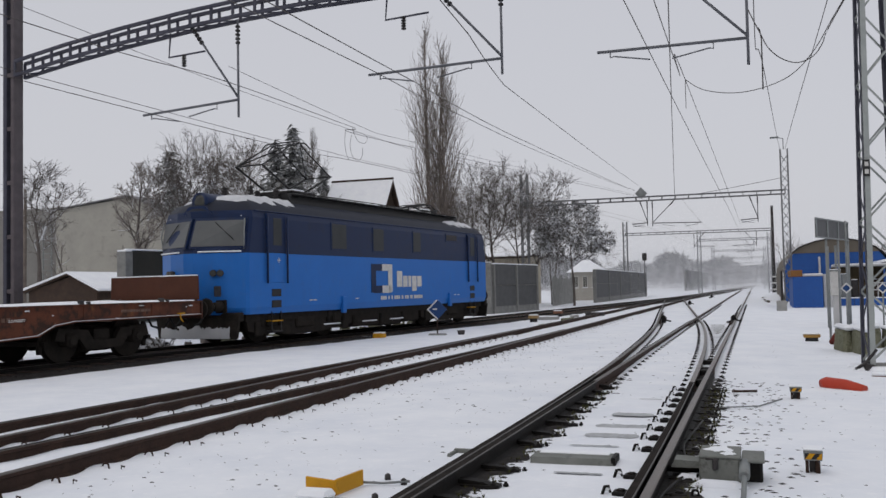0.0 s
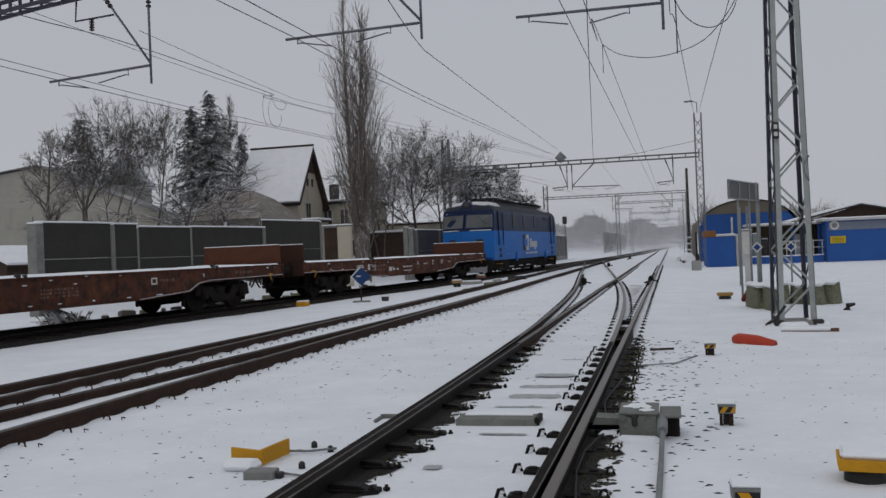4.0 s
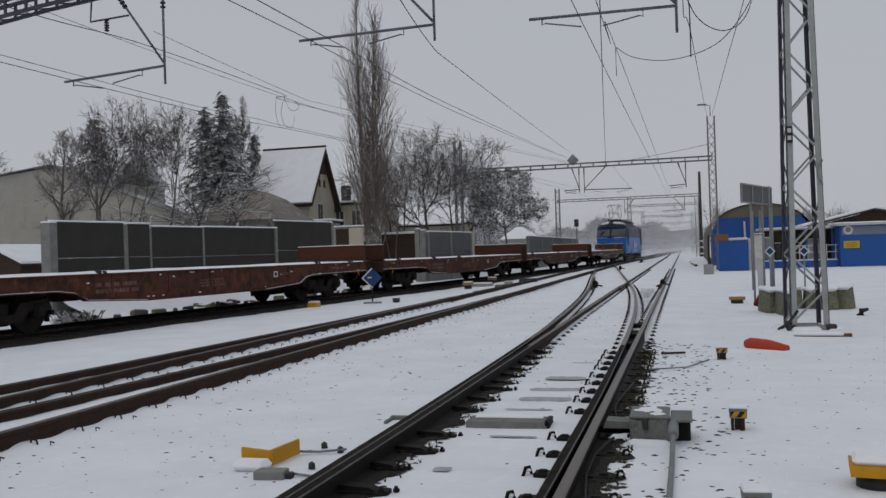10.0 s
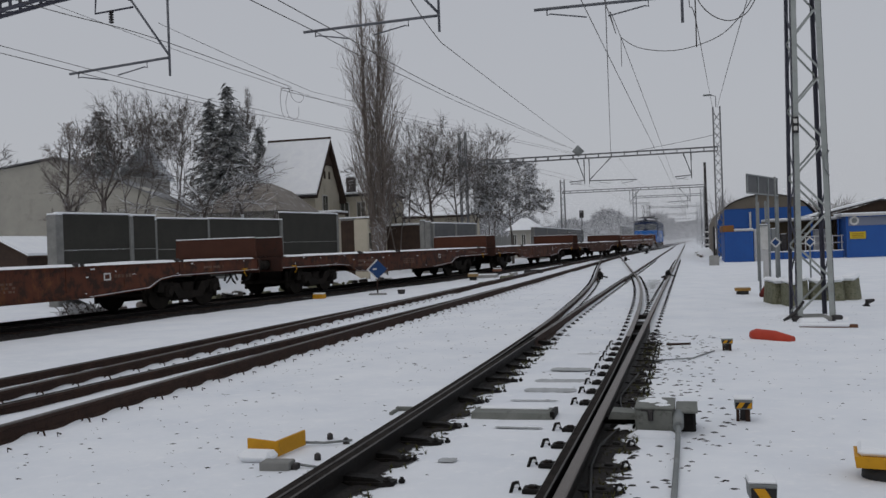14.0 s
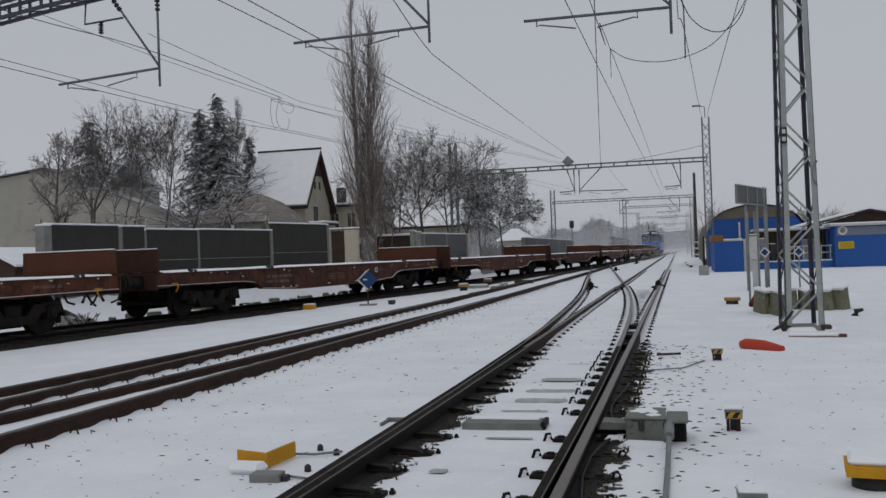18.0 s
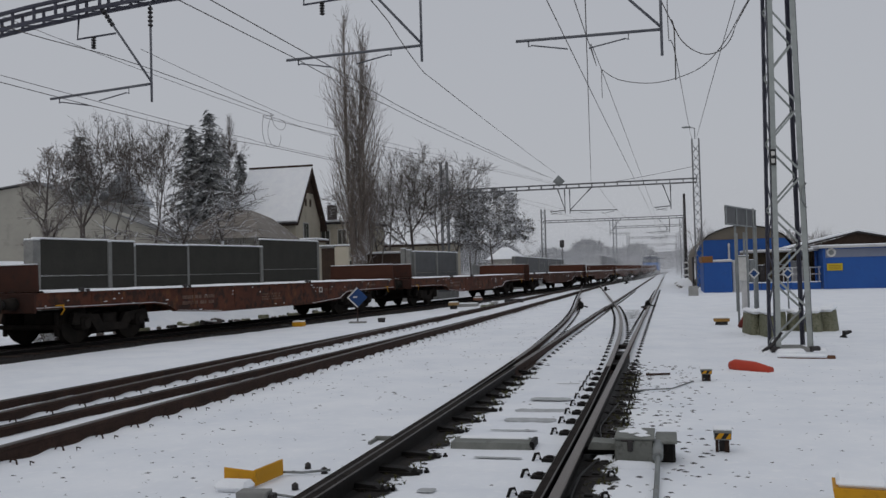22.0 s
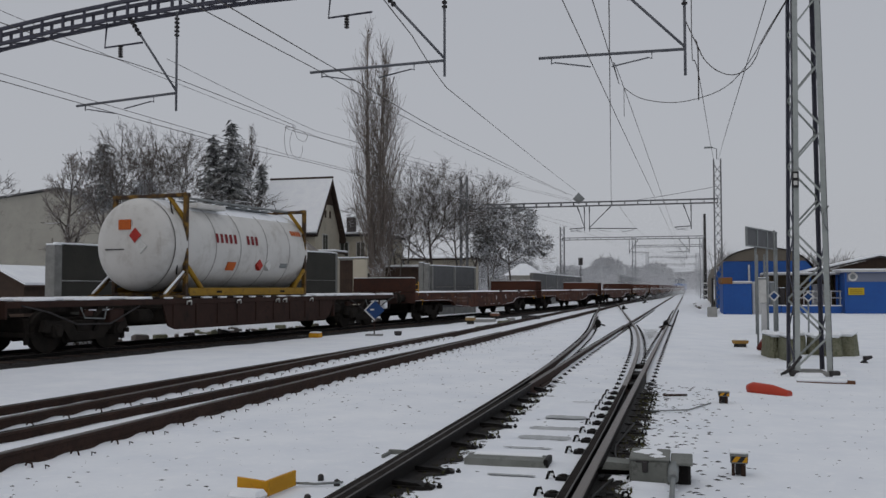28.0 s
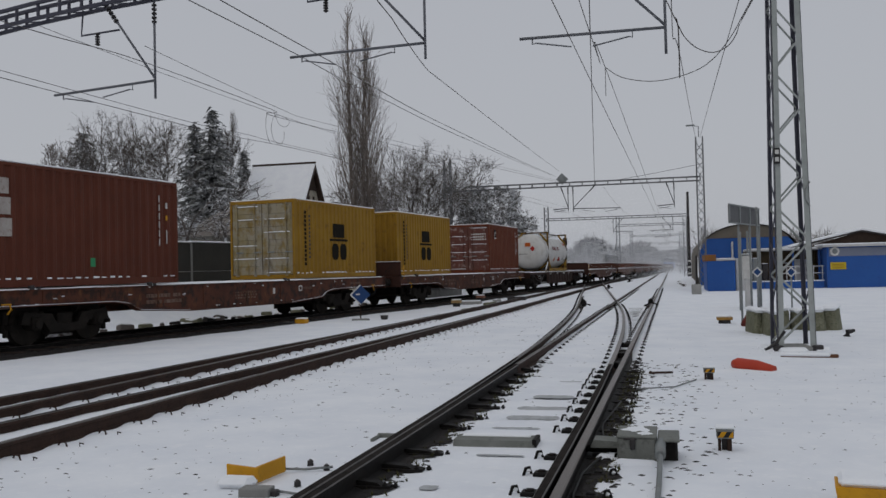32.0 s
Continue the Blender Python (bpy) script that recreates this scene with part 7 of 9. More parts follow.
part("roof", snow_top(Shape().box(-0.1, 4.3, -0.3, 3.5, 2.3, 2.4, BOXWHITE, 0.02), -0.1, 4.3, -0.28, 3.4, 2.4, 0.06), bay, "pale roof edge under snow")
part("back_wall", Shape().box(-0.1, 4.3, 3.4, 3.5, -0.05, 2.3, surf("bay_ochre_boards", (0.16, 0.12, 0.07), (0.11, 0.085, 0.055), 2, 0.85)), bay, "dull ochre board wall")
for x, y, w, h, mat, lab in ((4.85, 58.3, 0.45, 1.85, GALV, "grey steel locker"), (5.4, 58.4, 0.35, 1.5, IRON, "dark stacked crate"), (6.6, 60.0, 0.6, 1.5, TIMBER, "brown timber stack"), (7.5, 60.2, 0.7, 1.7, BOXWHITE, "pale sheet-metal cupboard")):
    g2 = thing("yard_gear", lab + " standing behind the blue fence", "yard gear", "yard gear", m=pose(x, y, 0))
    part("body", Shape().box(0, w, 0, 0.6, -0.05, h, mat, 0.03), g2)
    part("door", Shape().box(w * 0.08, w * 0.92, -0.02, 0.01, 0.1, h * 0.92, mat, 0.01), g2)
    part("top", snow_top(Shape(), 0.01, w - 0.01, 0.01, 0.58, h, 0.03), g2)
# heap of snow and a pale slab by the line
s, v, m = Shape(), [], 12
for i in range(m + 1):
    for j in range(m + 1):
        x, y = 0.5 + 3.2 * i / m, 60 + 60 * j / m
        k = math.sin(math.pi * i / m) * math.sin(math.pi * j / m)
        v.append((x, y, -0.04 + k * (0.42 + 0.3 * noise.noise((x * 1.3, y * 0.2, 2)))))
s.add(v, [(i * (m + 1) + j, (i + 1) * (m + 1) + j, (i + 1) * (m + 1) + j + 1, i * (m + 1) + j + 1) for i in range(m) for j in range(m)], SNOW, True)
solo("snow_bank", s, "low heap of cleared snow beside the line", "snow heap")
solo("concrete_slab", Shape().box(1.0, 1.5, 49, 49.3, -0.05, 0.52, PALE_CONCRETE, 0.05), "pale concrete slab standing in the snow beside the track", "slab")

# ---- overhead line ----
def lattice_beam(parent, x0, x1, y, zf, h, mat, bays, thick=0.035):
    for d in (-0.16, 0.16):
        for o in (0, h):
            pts = [(x0 + (x1 - x0) * k / 12, zf(x0 + (x1 - x0) * k / 12) + o) for k in range(13)]
            part("chord", Shape().prism([(a, b - thick) for a, b in pts] + [(a, b + thick) for a, b in pts[::-1]], "y", y + d - thick, y + d + thick, mat), parent)
    for k in range(bays + 1):
        x = x0 + (x1 - x0) * k / bays
        for d in (-0.16, 0.16):
            part("strut", Shape().box(x - 0.03, x + 0.03, y + d - 0.02, y + d + 0.02, zf(x) - 0.02, zf(x) + h, mat), parent)
        if k < bays:
            xa = x0 + (x1 - x0) * (k + 1) / bays
            part("tie", Shape().tube([(x, y - 0.16, zf(x)), (xa, y + 0.16, zf(xa))], 0.016, mat, 4), parent)


def insulator(s, a, b, mat=IRON):
    a, b = Vector(a), Vector(b)
    for k in range(5):
        c = a.lerp(b, (k + 0.3) / 5)
        s.tube([c, a.lerp(b, (k + 0.7) / 5)], 0.055, mat, 8)
    s.tube([a, b], 0.025, mat, 6)


def support(parent, x, y, z0, z1, arm, zarm, lean, mat, brace=True, r=0.032):
    """A hanging post with its braced arm and steady arms."""
    s = Shape()
    s.tube([(x, y, z1), (x, y, z0)], r, mat, 8)
    part("hanging_post", s, parent)
    s = Shape()
    insulator(s, (x, y, z1 - 0.1), (x, y, z1 - 0.55))
    part("insulator", s, parent, "dark ribbed insulator")
    s = Shape().tube([(x, y, zarm + 0.02), (arm, y, zarm - lean)], r * 1.1, mat, 8)
    part("arm", s, parent)
    if brace:
        bx = x + (arm - x) * 0.48
        s = Shape().tube([(x, y, zarm + 0.06), (bx, y, z1)], r, mat, 8)
        insulator(s, (bx, y, z1), (bx + (x - bx) * 0.25, y, z1 + (zarm - z1) * 0.25))
        part("brace", s, parent)
    for u, d in ((0.09, 0.30), (0.78, -0.30)):
        xa = arm + (x - arm) * u
        za = zarm - lean * (1 - u)
        s = Shape().tube([(xa, y, za), (xa, y, za - 0.12), (xa + d * 0.2, y, za - 0.10), (xa + (x - arm) / abs(x - arm) * 0.74 * (1 if d > 0 else -1), y + 0.02, za - 0.22)], r * 0.55, mat, 6)
        part("steady_arm", s, parent)


near = thing("catenary_portal", "overhead portal with a lattice beam across three tracks", "catenary portal", "catenary portals")
def near_z(x):
    return 6.86 + 0.78 * (1 - ((x + 7.2) / 9.2) ** 2)
lattice_beam(near, -16.6, 2.0, 17.1, near_z, 0.34, GALV_DARK, 34)
for d in (-0.13, 0.10):
    part("mast_channel", Shape().box(-16.80 + d - 0.05, -16.80 + d + 0.06, 16.95, 17.25, -0.05, 9.2, MASTBROWN if d > 0 else GALV_DARK, 0.012), near, "brown steel channel" if d > 0 else "grey steel channel")
for k in range(7):
    part("batten_plate", Shape().box(-16.97, -16.65, 16.97, 17.0, 0.3 + k * 1.3, 0.40 + k * 1.3, MASTBROWN), near)
support(near, 0.02, 17.1, 5.45, 7.3, -2.70, 5.92, -0.03, ARMGREY, r=0.026)
support(near, -4.58, 17.1, 5.72, 7.62, -7.45, 6.02, 0.04, ARMGREY, r=0.026)
support(near, -10.56, 17.1, 5.35, 7.5, -13.05, 5.72, 0.13, ARMGREY, r=0.026)
for x in (-12.3, -7.0):
    part("bracket", Shape().tube([(x, 17.1, near_z(x)), (x - 0.05, 17.1, near_z(x) - 0.55), (x + 0.9, 17.1, near_z(x) - 0.5)], 0.022, GALV_DARK, 6), near)
    s = Shape()
    insulator(s, (x + 0.35, 17.1, near_z(x) - 0.52), (x + 0.35, 17.1, near_z(x) - 0.8))
    part("insulator", s, near)


def far_portal(y, xl, xr, z, hl, hr, solid_right, posts, mat, h=0.26, bays=20):
    p = thing("catenary_portal", "distant grey portal with a lattice beam over the tracks", "catenary portal", "catenary portals")
    lattice_beam(p, xl, xr, y, lambda x: z, h, mat, bays)
    for x, hh, solid in ((xl, hl, False), (xr, hr, solid_right)):
        if solid:
            part("mast", Shape().tube([(x, y, -0.05), (x, y, hh)], [0.2, 0.14], IRON, 10), p, "solid dark pole")
            s = Shape()
            for k in range(6):
                s.tube([(x, y, 0.2 + k * 0.34), (x, y, 0.36 + k * 0.34)], 0.205, WHITE_MARK if k % 2 else BLACKPAINT, 10)
            part("stripes", s, p, "black and white warning bands")
        else:
            s = Shape()
            for a in (-0.22, 0.22):
                for b in (-0.22, 0.22):
                    s.box(x + a - 0.04, x + a + 0.04, y + b - 0.04, y + b + 0.04, -0.05, hh, mat)
            part("mast", s, p, "lattice mast")
            for k in range(int(hh / 0.6)):
                z0 = k * 0.6
                part("cross_brace", Shape().tube([(x - 0.22, y - 0.23, z0), (x + 0.22, y - 0.23, z0 + 0.6)], 0.022, mat, 4).tube([(x + 0.22, y - 0.23, z0), (x - 0.22, y - 0.23, z0 + 0.6)], 0.022, mat, 4), p)
    for x, arm, z0 in posts:
        support(p, x, y, z0 - 0.2, z + 0.02, arm, z0, 0.05, mat, True, 0.03)
    return p


p2 = far_portal(62, -15.2, 2.02, 7.12, 9.4, 10.0, False, [(0.32, -0.75, 5.6), (-6.38, -3.2, 5.56), (-6.72, -7.75, 5.6)], STEEL_FAR)
part("roof_plate", Shape().prism([(-7.5, 7.62), (-7.1, 7.25), (-6.68, 7.62), (-7.1, 8.05)], "y", 61.9, 62.1, GALV), p2, "grey diamond plate on the beam")
part("lamp_arm", Shape().tube([(2.0, 62, 10.0), (2.0, 62, 10.7), (1.6, 62, 10.8)], 0.03, STEEL_FAR, 6).box(1.2, 1.75, 61.9, 62.1, 10.75, 10.85, GALV, 0.03), p2)
far_portal(103, -13.7, 1.95, 6.95, 8.5, 9.6, True, [(0.3, -2.2, 5.5), (-6.2, -4.0, 5.5)], STEEL_FAR, 0.24, 18)
# from here on the steel is paler: distance haze put into its colour
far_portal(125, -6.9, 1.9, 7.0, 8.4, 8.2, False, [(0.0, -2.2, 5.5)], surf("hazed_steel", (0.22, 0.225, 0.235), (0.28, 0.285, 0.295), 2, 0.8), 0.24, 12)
HAZED = surf("far_steel_haze_tint", (0.28, 0.285, 0.30), (0.33, 0.335, 0.35), 2, 0.9)
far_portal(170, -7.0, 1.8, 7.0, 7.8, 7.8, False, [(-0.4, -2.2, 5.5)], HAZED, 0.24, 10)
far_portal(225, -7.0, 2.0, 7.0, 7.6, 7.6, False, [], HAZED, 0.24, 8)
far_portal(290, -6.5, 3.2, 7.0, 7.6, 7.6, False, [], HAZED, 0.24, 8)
for y, x in ((140, 2.4), (185, 2.6), (260, 3.0)):
    solo("line_pole", Shape().tube([(x, y, -0.05), (x, y, 8.0)], [0.15, 0.1], HAZED, 8), "plain far line pole in the haze", "pole", "far poles")
sig = thing("signal", "small black signal head on a post", "signal", m=pose(-12.2, 108, 0))
part("post", Shape().tube([(0, 0, -0.05), (0, 0, 4.2)], 0.07, STEEL_FAR, 8), sig)
part("head", Shape().box(-0.26, 0.26, -0.1, 0.1, 4.2, 5.1, IRON, 0.05), sig, "black head")


def wire(label, pts, sag=0.0, r=0.011, n=10):
    """A wire hung from point to point."""
    s = Shape()
    line = []
    for a, b in zip(pts, pts[1:]):
        a, b = Vector(a), Vector(b)
        for k in range(n):
            u = k / n
            line.append(a.lerp(b, u) - Vector((0, 0, 4 * sag * u * (1 - u))))
    line.append(Vector(pts[-1]))
    if not sag and len(pts) > 2:        # a supple curve through the points
        p = [Vector(q) for q in (pts[0], *pts, pts[-1])]
        line = [0.5 * (2 * p[i + 1] + (p[i + 2] - p[i]) * u + (2 * p[i] - 5 * p[i + 1] + 4 * p[i + 2] - p[i + 3]) * u * u + (3 * p[i + 1] - p[i] - 3 * p[i + 2] + p[i + 3]) * u ** 3)
                for i in range(len(pts) - 1) for u in (k / n for k in range(n))] + [Vector(pts[-1])]
    s.tube(line, r * 0.68, WIRE, 5)
    return solo("overhead_wire", s, label, "overhead wire", "overhead wires")


CONTACT = "thin dark contact wire strung along the line"
CARRIER = "sagging dark carrier wire above the line"
FEED = "thin dark feeder wire to the far mast"
JUMP = "slack loop of black jumper cable overhead"
wire(CONTACT, [(-2.05, -28, 5.8), (-1.65, 17, 5.69), (-1.09, 62, 5.42), (-0.9, 103, 5.4), (-0.8, 170, 5.4), (-0.5, 290, 5.4)], 0.0, 0.012)
wire(CARRIER, [(-1.0, -28, 5.5), (-1.35, 17, 5.92), (-1.41, 22, 6.36), (-0.95, 62, 5.85), (-0.9, 103, 6.3), (-0.8, 170, 6.3), (-0.5, 290, 6.3)], 0.0, 0.012)
wire(CARRIER, [(-6.6, -6, 5.2), (-7.16, 17, 5.95), (-7.46, 24, 6.26), (-7.6, 36, 6.72), (-7.88, 62, 7.97)], 0.04, 0.013)
wire(CARRIER, [(-5.7, -6, 5.1), (-6.32, 17, 5.67), (-6.6, 27, 6.01), (-7.49, 62, 7.83)], 0.05, 0.013)
wire("slack messenger wire with a long splice", [(-2.2, -4, 5.0), (-4.3, 14, 5.67), (-5.04, 19, 5.93), (-7.29, 62, 8.2)], 0.04, 0.013)
wire(CONTACT, [(-13.5, -28, 5.4), (-12.17, 17, 5.41), (-11.91, 30, 5.76), (-7.57, 62, 5.62), (-5.6, 103, 5.4)], 0.0, 0.012)
wire(CARRIER, [(-13.6, -28, 5.55), (-12.1, 17, 5.52), (-11.95, 24, 5.66), (-11.9, 30, 5.83), (-7.5, 62, 5.9), (-5.6, 103, 6.2)], 0.0, 0.010)
wire(CARRIER, [(-10.2, 0, 5.5), (-10.7, 12, 5.85), (-10.9, 17, 6.18), (-11.5, 25, 6.5), (-11.69, 29, 6.58), (-7.51, 62, 7.48)], 0.0, 0.013)
wire(CARRIER, [(-10.8, 17.1, 6.5), (-11.55, 27, 6.62), (-7.4, 62, 7.55)], 0.02, 0.009)
wire("thin far catenary wire over the tracks", [(-4.3, 62, 5.45), (-3.6, 103, 5.4), (-2.6, 170, 5.4)], 0.02, 0.012)
wire("thin far catenary wire over the tracks", [(-4.4, 62, 7.1), (-3.6, 103, 6.9), (-2.6, 170, 6.9)], 0.5, 0.012)
wire("long sagging feeder wire beyond the mast", [(-16.9, -20, 9.2), (-16.7, 17.1, 8.6), (-15.3, 62, 9.2)], 0.5, 0.012)
wire(FEED, [(0.1, 4, 6.4), (0.14, 17.1, 6.03), (0.31, 20, 6.05), (1.23, 45, 8.09), (1.97, 62, 9.24)], 0.0, 0.013)
wire(FEED, [(1.62, 17.1, 7.3), (1.42, 19.5, 6.7), (1.26, 26, 6.38), (1.62, 44, 8.0), (2.1, 62, 9.98)], 0.0, 0.013)
wire(JUMP, [(-1.41, 22, 6.36), (-1.0, 21.5, 5.98), (-0.35, 21, 5.74), (0.26, 20, 5.59), (0.81, 19, 5.6), (1.21, 18.3, 5.9), (1.5, 17.6, 6.3), (1.9, 17.2, 6.9)], 0.0, 0.013, 4)
wire(JUMP, [(0.02, 17.1, 6.5), (0.25, 17.1, 5.96), (0.37, 17.1, 5.71), (0.59, 17.2, 5.52), (0.86, 17.3, 5.45), (1.13, 17.5, 5.59), (1.3, 17.6, 5.83), (1.41, 17.7, 6.11), (1.85, 17.2, 6.8)], 0.0, 0.014, 4)
wire("thin hanging dropper between the wires", [(-1.41, 22, 6.36), (-1.41, 22, 5.66)], 0, 0.011, 2)
wire("short dark rod hanging from the arm", [(0.2, 17.1, 6.1), (0.25, 17.1, 5.91), (0.25, 17.1, 4.98)], 0, 0.018, 2)
wire("diagonal stay wire of the far portal", [(2.0, 62, 8.2), (-3.6, 62.2, 7.4)], 0.03, 0.02, 4)
wire("thin slack cable from beam to beam", [(-1.36, 17.1, 7.5), (-4.9, 62, 7.4)], 0.12, 0.02)
for pts in ([(-11.9, 25.5, 6.55), (-11.96, 25.5, 6.23), (-11.93, 25.5, 5.84), (-11.82, 25.5, 5.57)],
            [(-11.69, 25.5, 6.56), (-11.52, 25.5, 6.14), (-11.29, 25.5, 6.05), (-11.19, 25.5, 6.21), (-11.37, 25.5, 6.36), (-11.65, 25.5, 6.42), (-11.75, 25.5, 6.21), (-11.78, 25.5, 5.96), (-11.69, 25.5, 5.65), (-11.49, 25.5, 5.53), (-11.37, 25.5, 5.67), (-11.36, 25.5, 5.9)]):
    wire("open loop of spare wire between two wires", pts, 0.0, 0.009, 4)

# ---- noise wall behind the goods track ----
def wall_at(u):
    return -19.3 + 3.2 * u, 24.3 + 15.7 * u


def noise_panel(parent, a, b, z0, z1, mat=WALLGREEN):
    (x0, y0), (x1, y1) = a, b
    L = math.hypot(x1 - x0, y1 - y0)
    turn = math.degrees(math.atan2(y1 - y0, x1 - x0))
    s = Shape()
    m = pose(x0, y0, 0, 0, 0, turn)
    zm = z0 + (z1 - z0) * 0.5
    for c, d in ((z0, zm - 0.015), (zm + 0.015, z1)):
        s.box(0.05, L - 0.05, -0.06, 0.06, c, d, mat, 0.015)
    p = part("panel", s, parent, "dull olive-grey sound panel", m)
    part("seam", Shape().box(0.06, L - 0.06, -0.075, -0.02, zm - 0.012, zm + 0.012, CONCRETE), p, "thin grey seam")
    part("snow_rim", Shape().box(0.0, L, -0.1, 0.08, z1 - 0.004, z1 + 0.055, SNOWCAP, 0.025), p)
    part("plinth", Shape().box(0, L, -0.08, 0.08, -0.1, z0, CONCRETE, 0.01), p, "concrete plinth")


def wall_post(parent, x, y, h, w):
    s = Shape().box(x - w / 2, x + w / 2, y - w / 2, y + w / 2, -0.1, h, CONCRETE, 0.02)
    p = part("post", s, parent, "pale concrete post")
    part("snow_cap", Shape().box(x - w / 2, x + w / 2, y - w / 2, y + w / 2, h, h + 0.06, SNOWCAP, 0.025), p)


nw = thing("noise_wall", "grey-green noise wall between pale concrete posts, snow along its top", "noise wall", "noise walls")
US, TOPS = [0.0, 0.194, 0.269, 0.441, 0.725, 1.0], [2.95, 2.93, 2.84, 2.86, 3.18]
for i in range(5):
    noise_panel(nw, wall_at(US[i]), wall_at(US[i + 1]), 0.62, TOPS[i])
for u, h, w in zip(US, (2.9, 2.9, 2.78, 2.84, 2.86, 3.15), (0.36, 0.2, 0.12, 0.14, 0.22, 0.18)):
    wall_post(nw, *wall_at(u), h, w)
for (xa, ya), (xb, yb), h, n in (((-13.95, 49), (-12.95, 55.3), 2.8, 2), ((-12.75, 76), (-12.6, 112), 2.8, 5), ((-11.9, 168), (-12.3, 256), 4.0, 6)):
    w2 = thing("noise_wall", "short stretch of grey noise wall with concrete posts", "noise wall", "noise walls")
    for i in range(n):
        a = (xa + (xb - xa) * i / n, ya + (yb - ya) * i / n)
        b = (xa + (xb - xa) * (i + 1) / n, ya + (yb - ya) * (i + 1) / n)
        noise_panel(w2, a, b, 0.4, h, PANELGREY)
        wall_post(w2, *a, h - 0.02, 0.26)
    wall_post(w2, xb, yb, h - 0.02, 0.26)
s, v = Shape(), []
for k in range(61):
    x, y = wall_at(k / 60)
    for d, z in ((0.05, 0.60), (0.35, 0.52), (0.8, 0.30), (1.3, 0.10), (1.9, -0.03)):
        v.append((x + d * 0.98, y - d * 0.2, z * (1 + 0.35 * noise.noise((k * 0.23, d * 2, 1)) + 0.15 * noise.noise((k * 0.9, d * 3, 4)))))
s.add(v, [(k * 5 + j, k * 5 + j + 1, k * 5 + j + 6, k * 5 + j + 5) for k in range(60) for j in range(4)], SNOW, True)
tagged(solo("snow_bank", s, "low bank of snow against the foot of the noise wall", "snow"), kind="stuff")
cw = thing("concrete_wall", "tall pale concrete slab wall at the end of the noise wall", "wall")
for k in range(2):
    part("slab", Shape().box(-14.5 + k * 0.3, -14.22 + k * 0.3, 48.4, 48.7, -0.1, 2.95 - k * 0.08, CONCRETE, 0.02), cw)
    part("snow_cap", Shape().box(-14.5 + k * 0.3, -14.22 + k * 0.3, 48.38, 48.72, 2.95 - k * 0.08, 3.0 - k * 0.08, SNOWCAP, 0.02), cw)


# ---- houses ----
def window(parent, s_axis, c, w, h, out, mat=DARKPANE, frame_mat=WHITE_MARK):
    """A framed window on a wall facing +x ('x') or -y ('y')."""
    x, y, z = c
    fr, pn = Shape(), Shape()
    if s_axis == "x":
        fr.box(x - 0.05, x + out, y - w / 2 - 0.06, y + w / 2 + 0.06, z - h / 2 - 0.06, z + h / 2 + 0.06, frame_mat, 0.01)
        pn.box(x, x + out + 0.008, y - w / 2, y - 0.025, z - h / 2, z + h / 2, mat).box(x, x + out + 0.008, y + 0.025, y + w / 2, z - h / 2, z + h / 2, mat)
        sl = Shape().box(x, x + out + 0.12, y - w / 2 - 0.1, y + w / 2 + 0.1, z - h / 2 - 0.1, z - h / 2 - 0.05, SNOWCAP, 0.01)
    else:
        fr.box(x - w / 2 - 0.06, x + w / 2 + 0.06, y - out, y + 0.05, z - h / 2 - 0.06, z + h / 2 + 0.06, frame_mat, 0.01)
        pn.box(x - w / 2, x - 0.025, y - out - 0.008, y, z - h / 2, z + h / 2, mat).box(x + 0.025, x + w / 2, y - out - 0.008, y, z - h / 2, z + h / 2, mat)
        sl = Shape().box(x - w / 2 - 0.1, x + w / 2 + 0.1, y - out - 0.12, y, z - h / 2 - 0.1, z - h / 2 - 0.05, SNOWCAP, 0.01)
    f = part("window", fr, parent)
    part("pane", pn, f, "dark window panes")
    part("sill", sl, f)


hs = thing("gabled_house", "beige plastered house with a steep snow-covered roof and dark gable boards", "house")
XG = -23.1     # gable faces the line
part("wall", Shape().prism([(53.9, -0.1), (58.1, -0.1), (58.1, 5.3), (56.05, 8.35), (53.9, 5.3)], "x", XG - 4.0, XG, PLASTER), hs, "beige plaster walls")
part("roof", Shape().prism([(53.45, 5.02), (56.05, 8.82), (58.5, 4.92), (58.45, 4.62), (56.05, 8.46), (53.5, 4.82)], "x", XG - 4.2, XG + 0.35, TIMBER), hs, "dark eaves and verge boards")
part("snow_cover", Shape().prism([(53.4, 5.03), (56.05, 8.83), (56.05, 8.92), (53.32, 5.12)], "x", XG - 4.2, XG + 0.33, SNOWCAP), hs, "smooth snow on the roof slope")
part("snow_cover", Shape().prism([(56.05, 8.83), (58.5, 4.93), (58.56, 5.05), (56.05, 8.92)], "x", XG - 4.2, XG + 0.33, SNOWCAP), hs)
part("ridge", Shape().tube([(XG - 4.2, 56.05, 8.93), (XG + 0.36, 56.05, 8.93)], 0.08, TIMBER, 6), hs, "dark ridge capping")
part("gutter", Shape().tube([(XG - 4.2, 53.4, 4.98), (XG + 0.3, 53.4, 4.98)], 0.07, IRON, 6), hs)
part("gable_cladding", Shape().prism([(55.25, 7.1), (56.9, 7.1), (56.05, 8.35)], "x", XG, XG + 0.08, TIMBER), hs, "dark boarded gable top")
window(hs, "x", (XG, 55.5, 4.55), 0.75, 1.0, 0.05)
for y in (55.6, 56.4):
    part("vent", Shape().box(XG - 0.02, XG + 0.03, y - 0.13, y + 0.13, 6.2, 6.7, TIMBER), hs)
window(hs, "x", (XG, 55.8, 2.2), 0.9, 1.2, 0.05)
an = thing("house_annex", "flat-roofed beige annex with dark windows", "house")
part("wall", Shape().box(-24.0, -20.4, 58.6, 64, -0.1, 5.1, PLASTER), an)
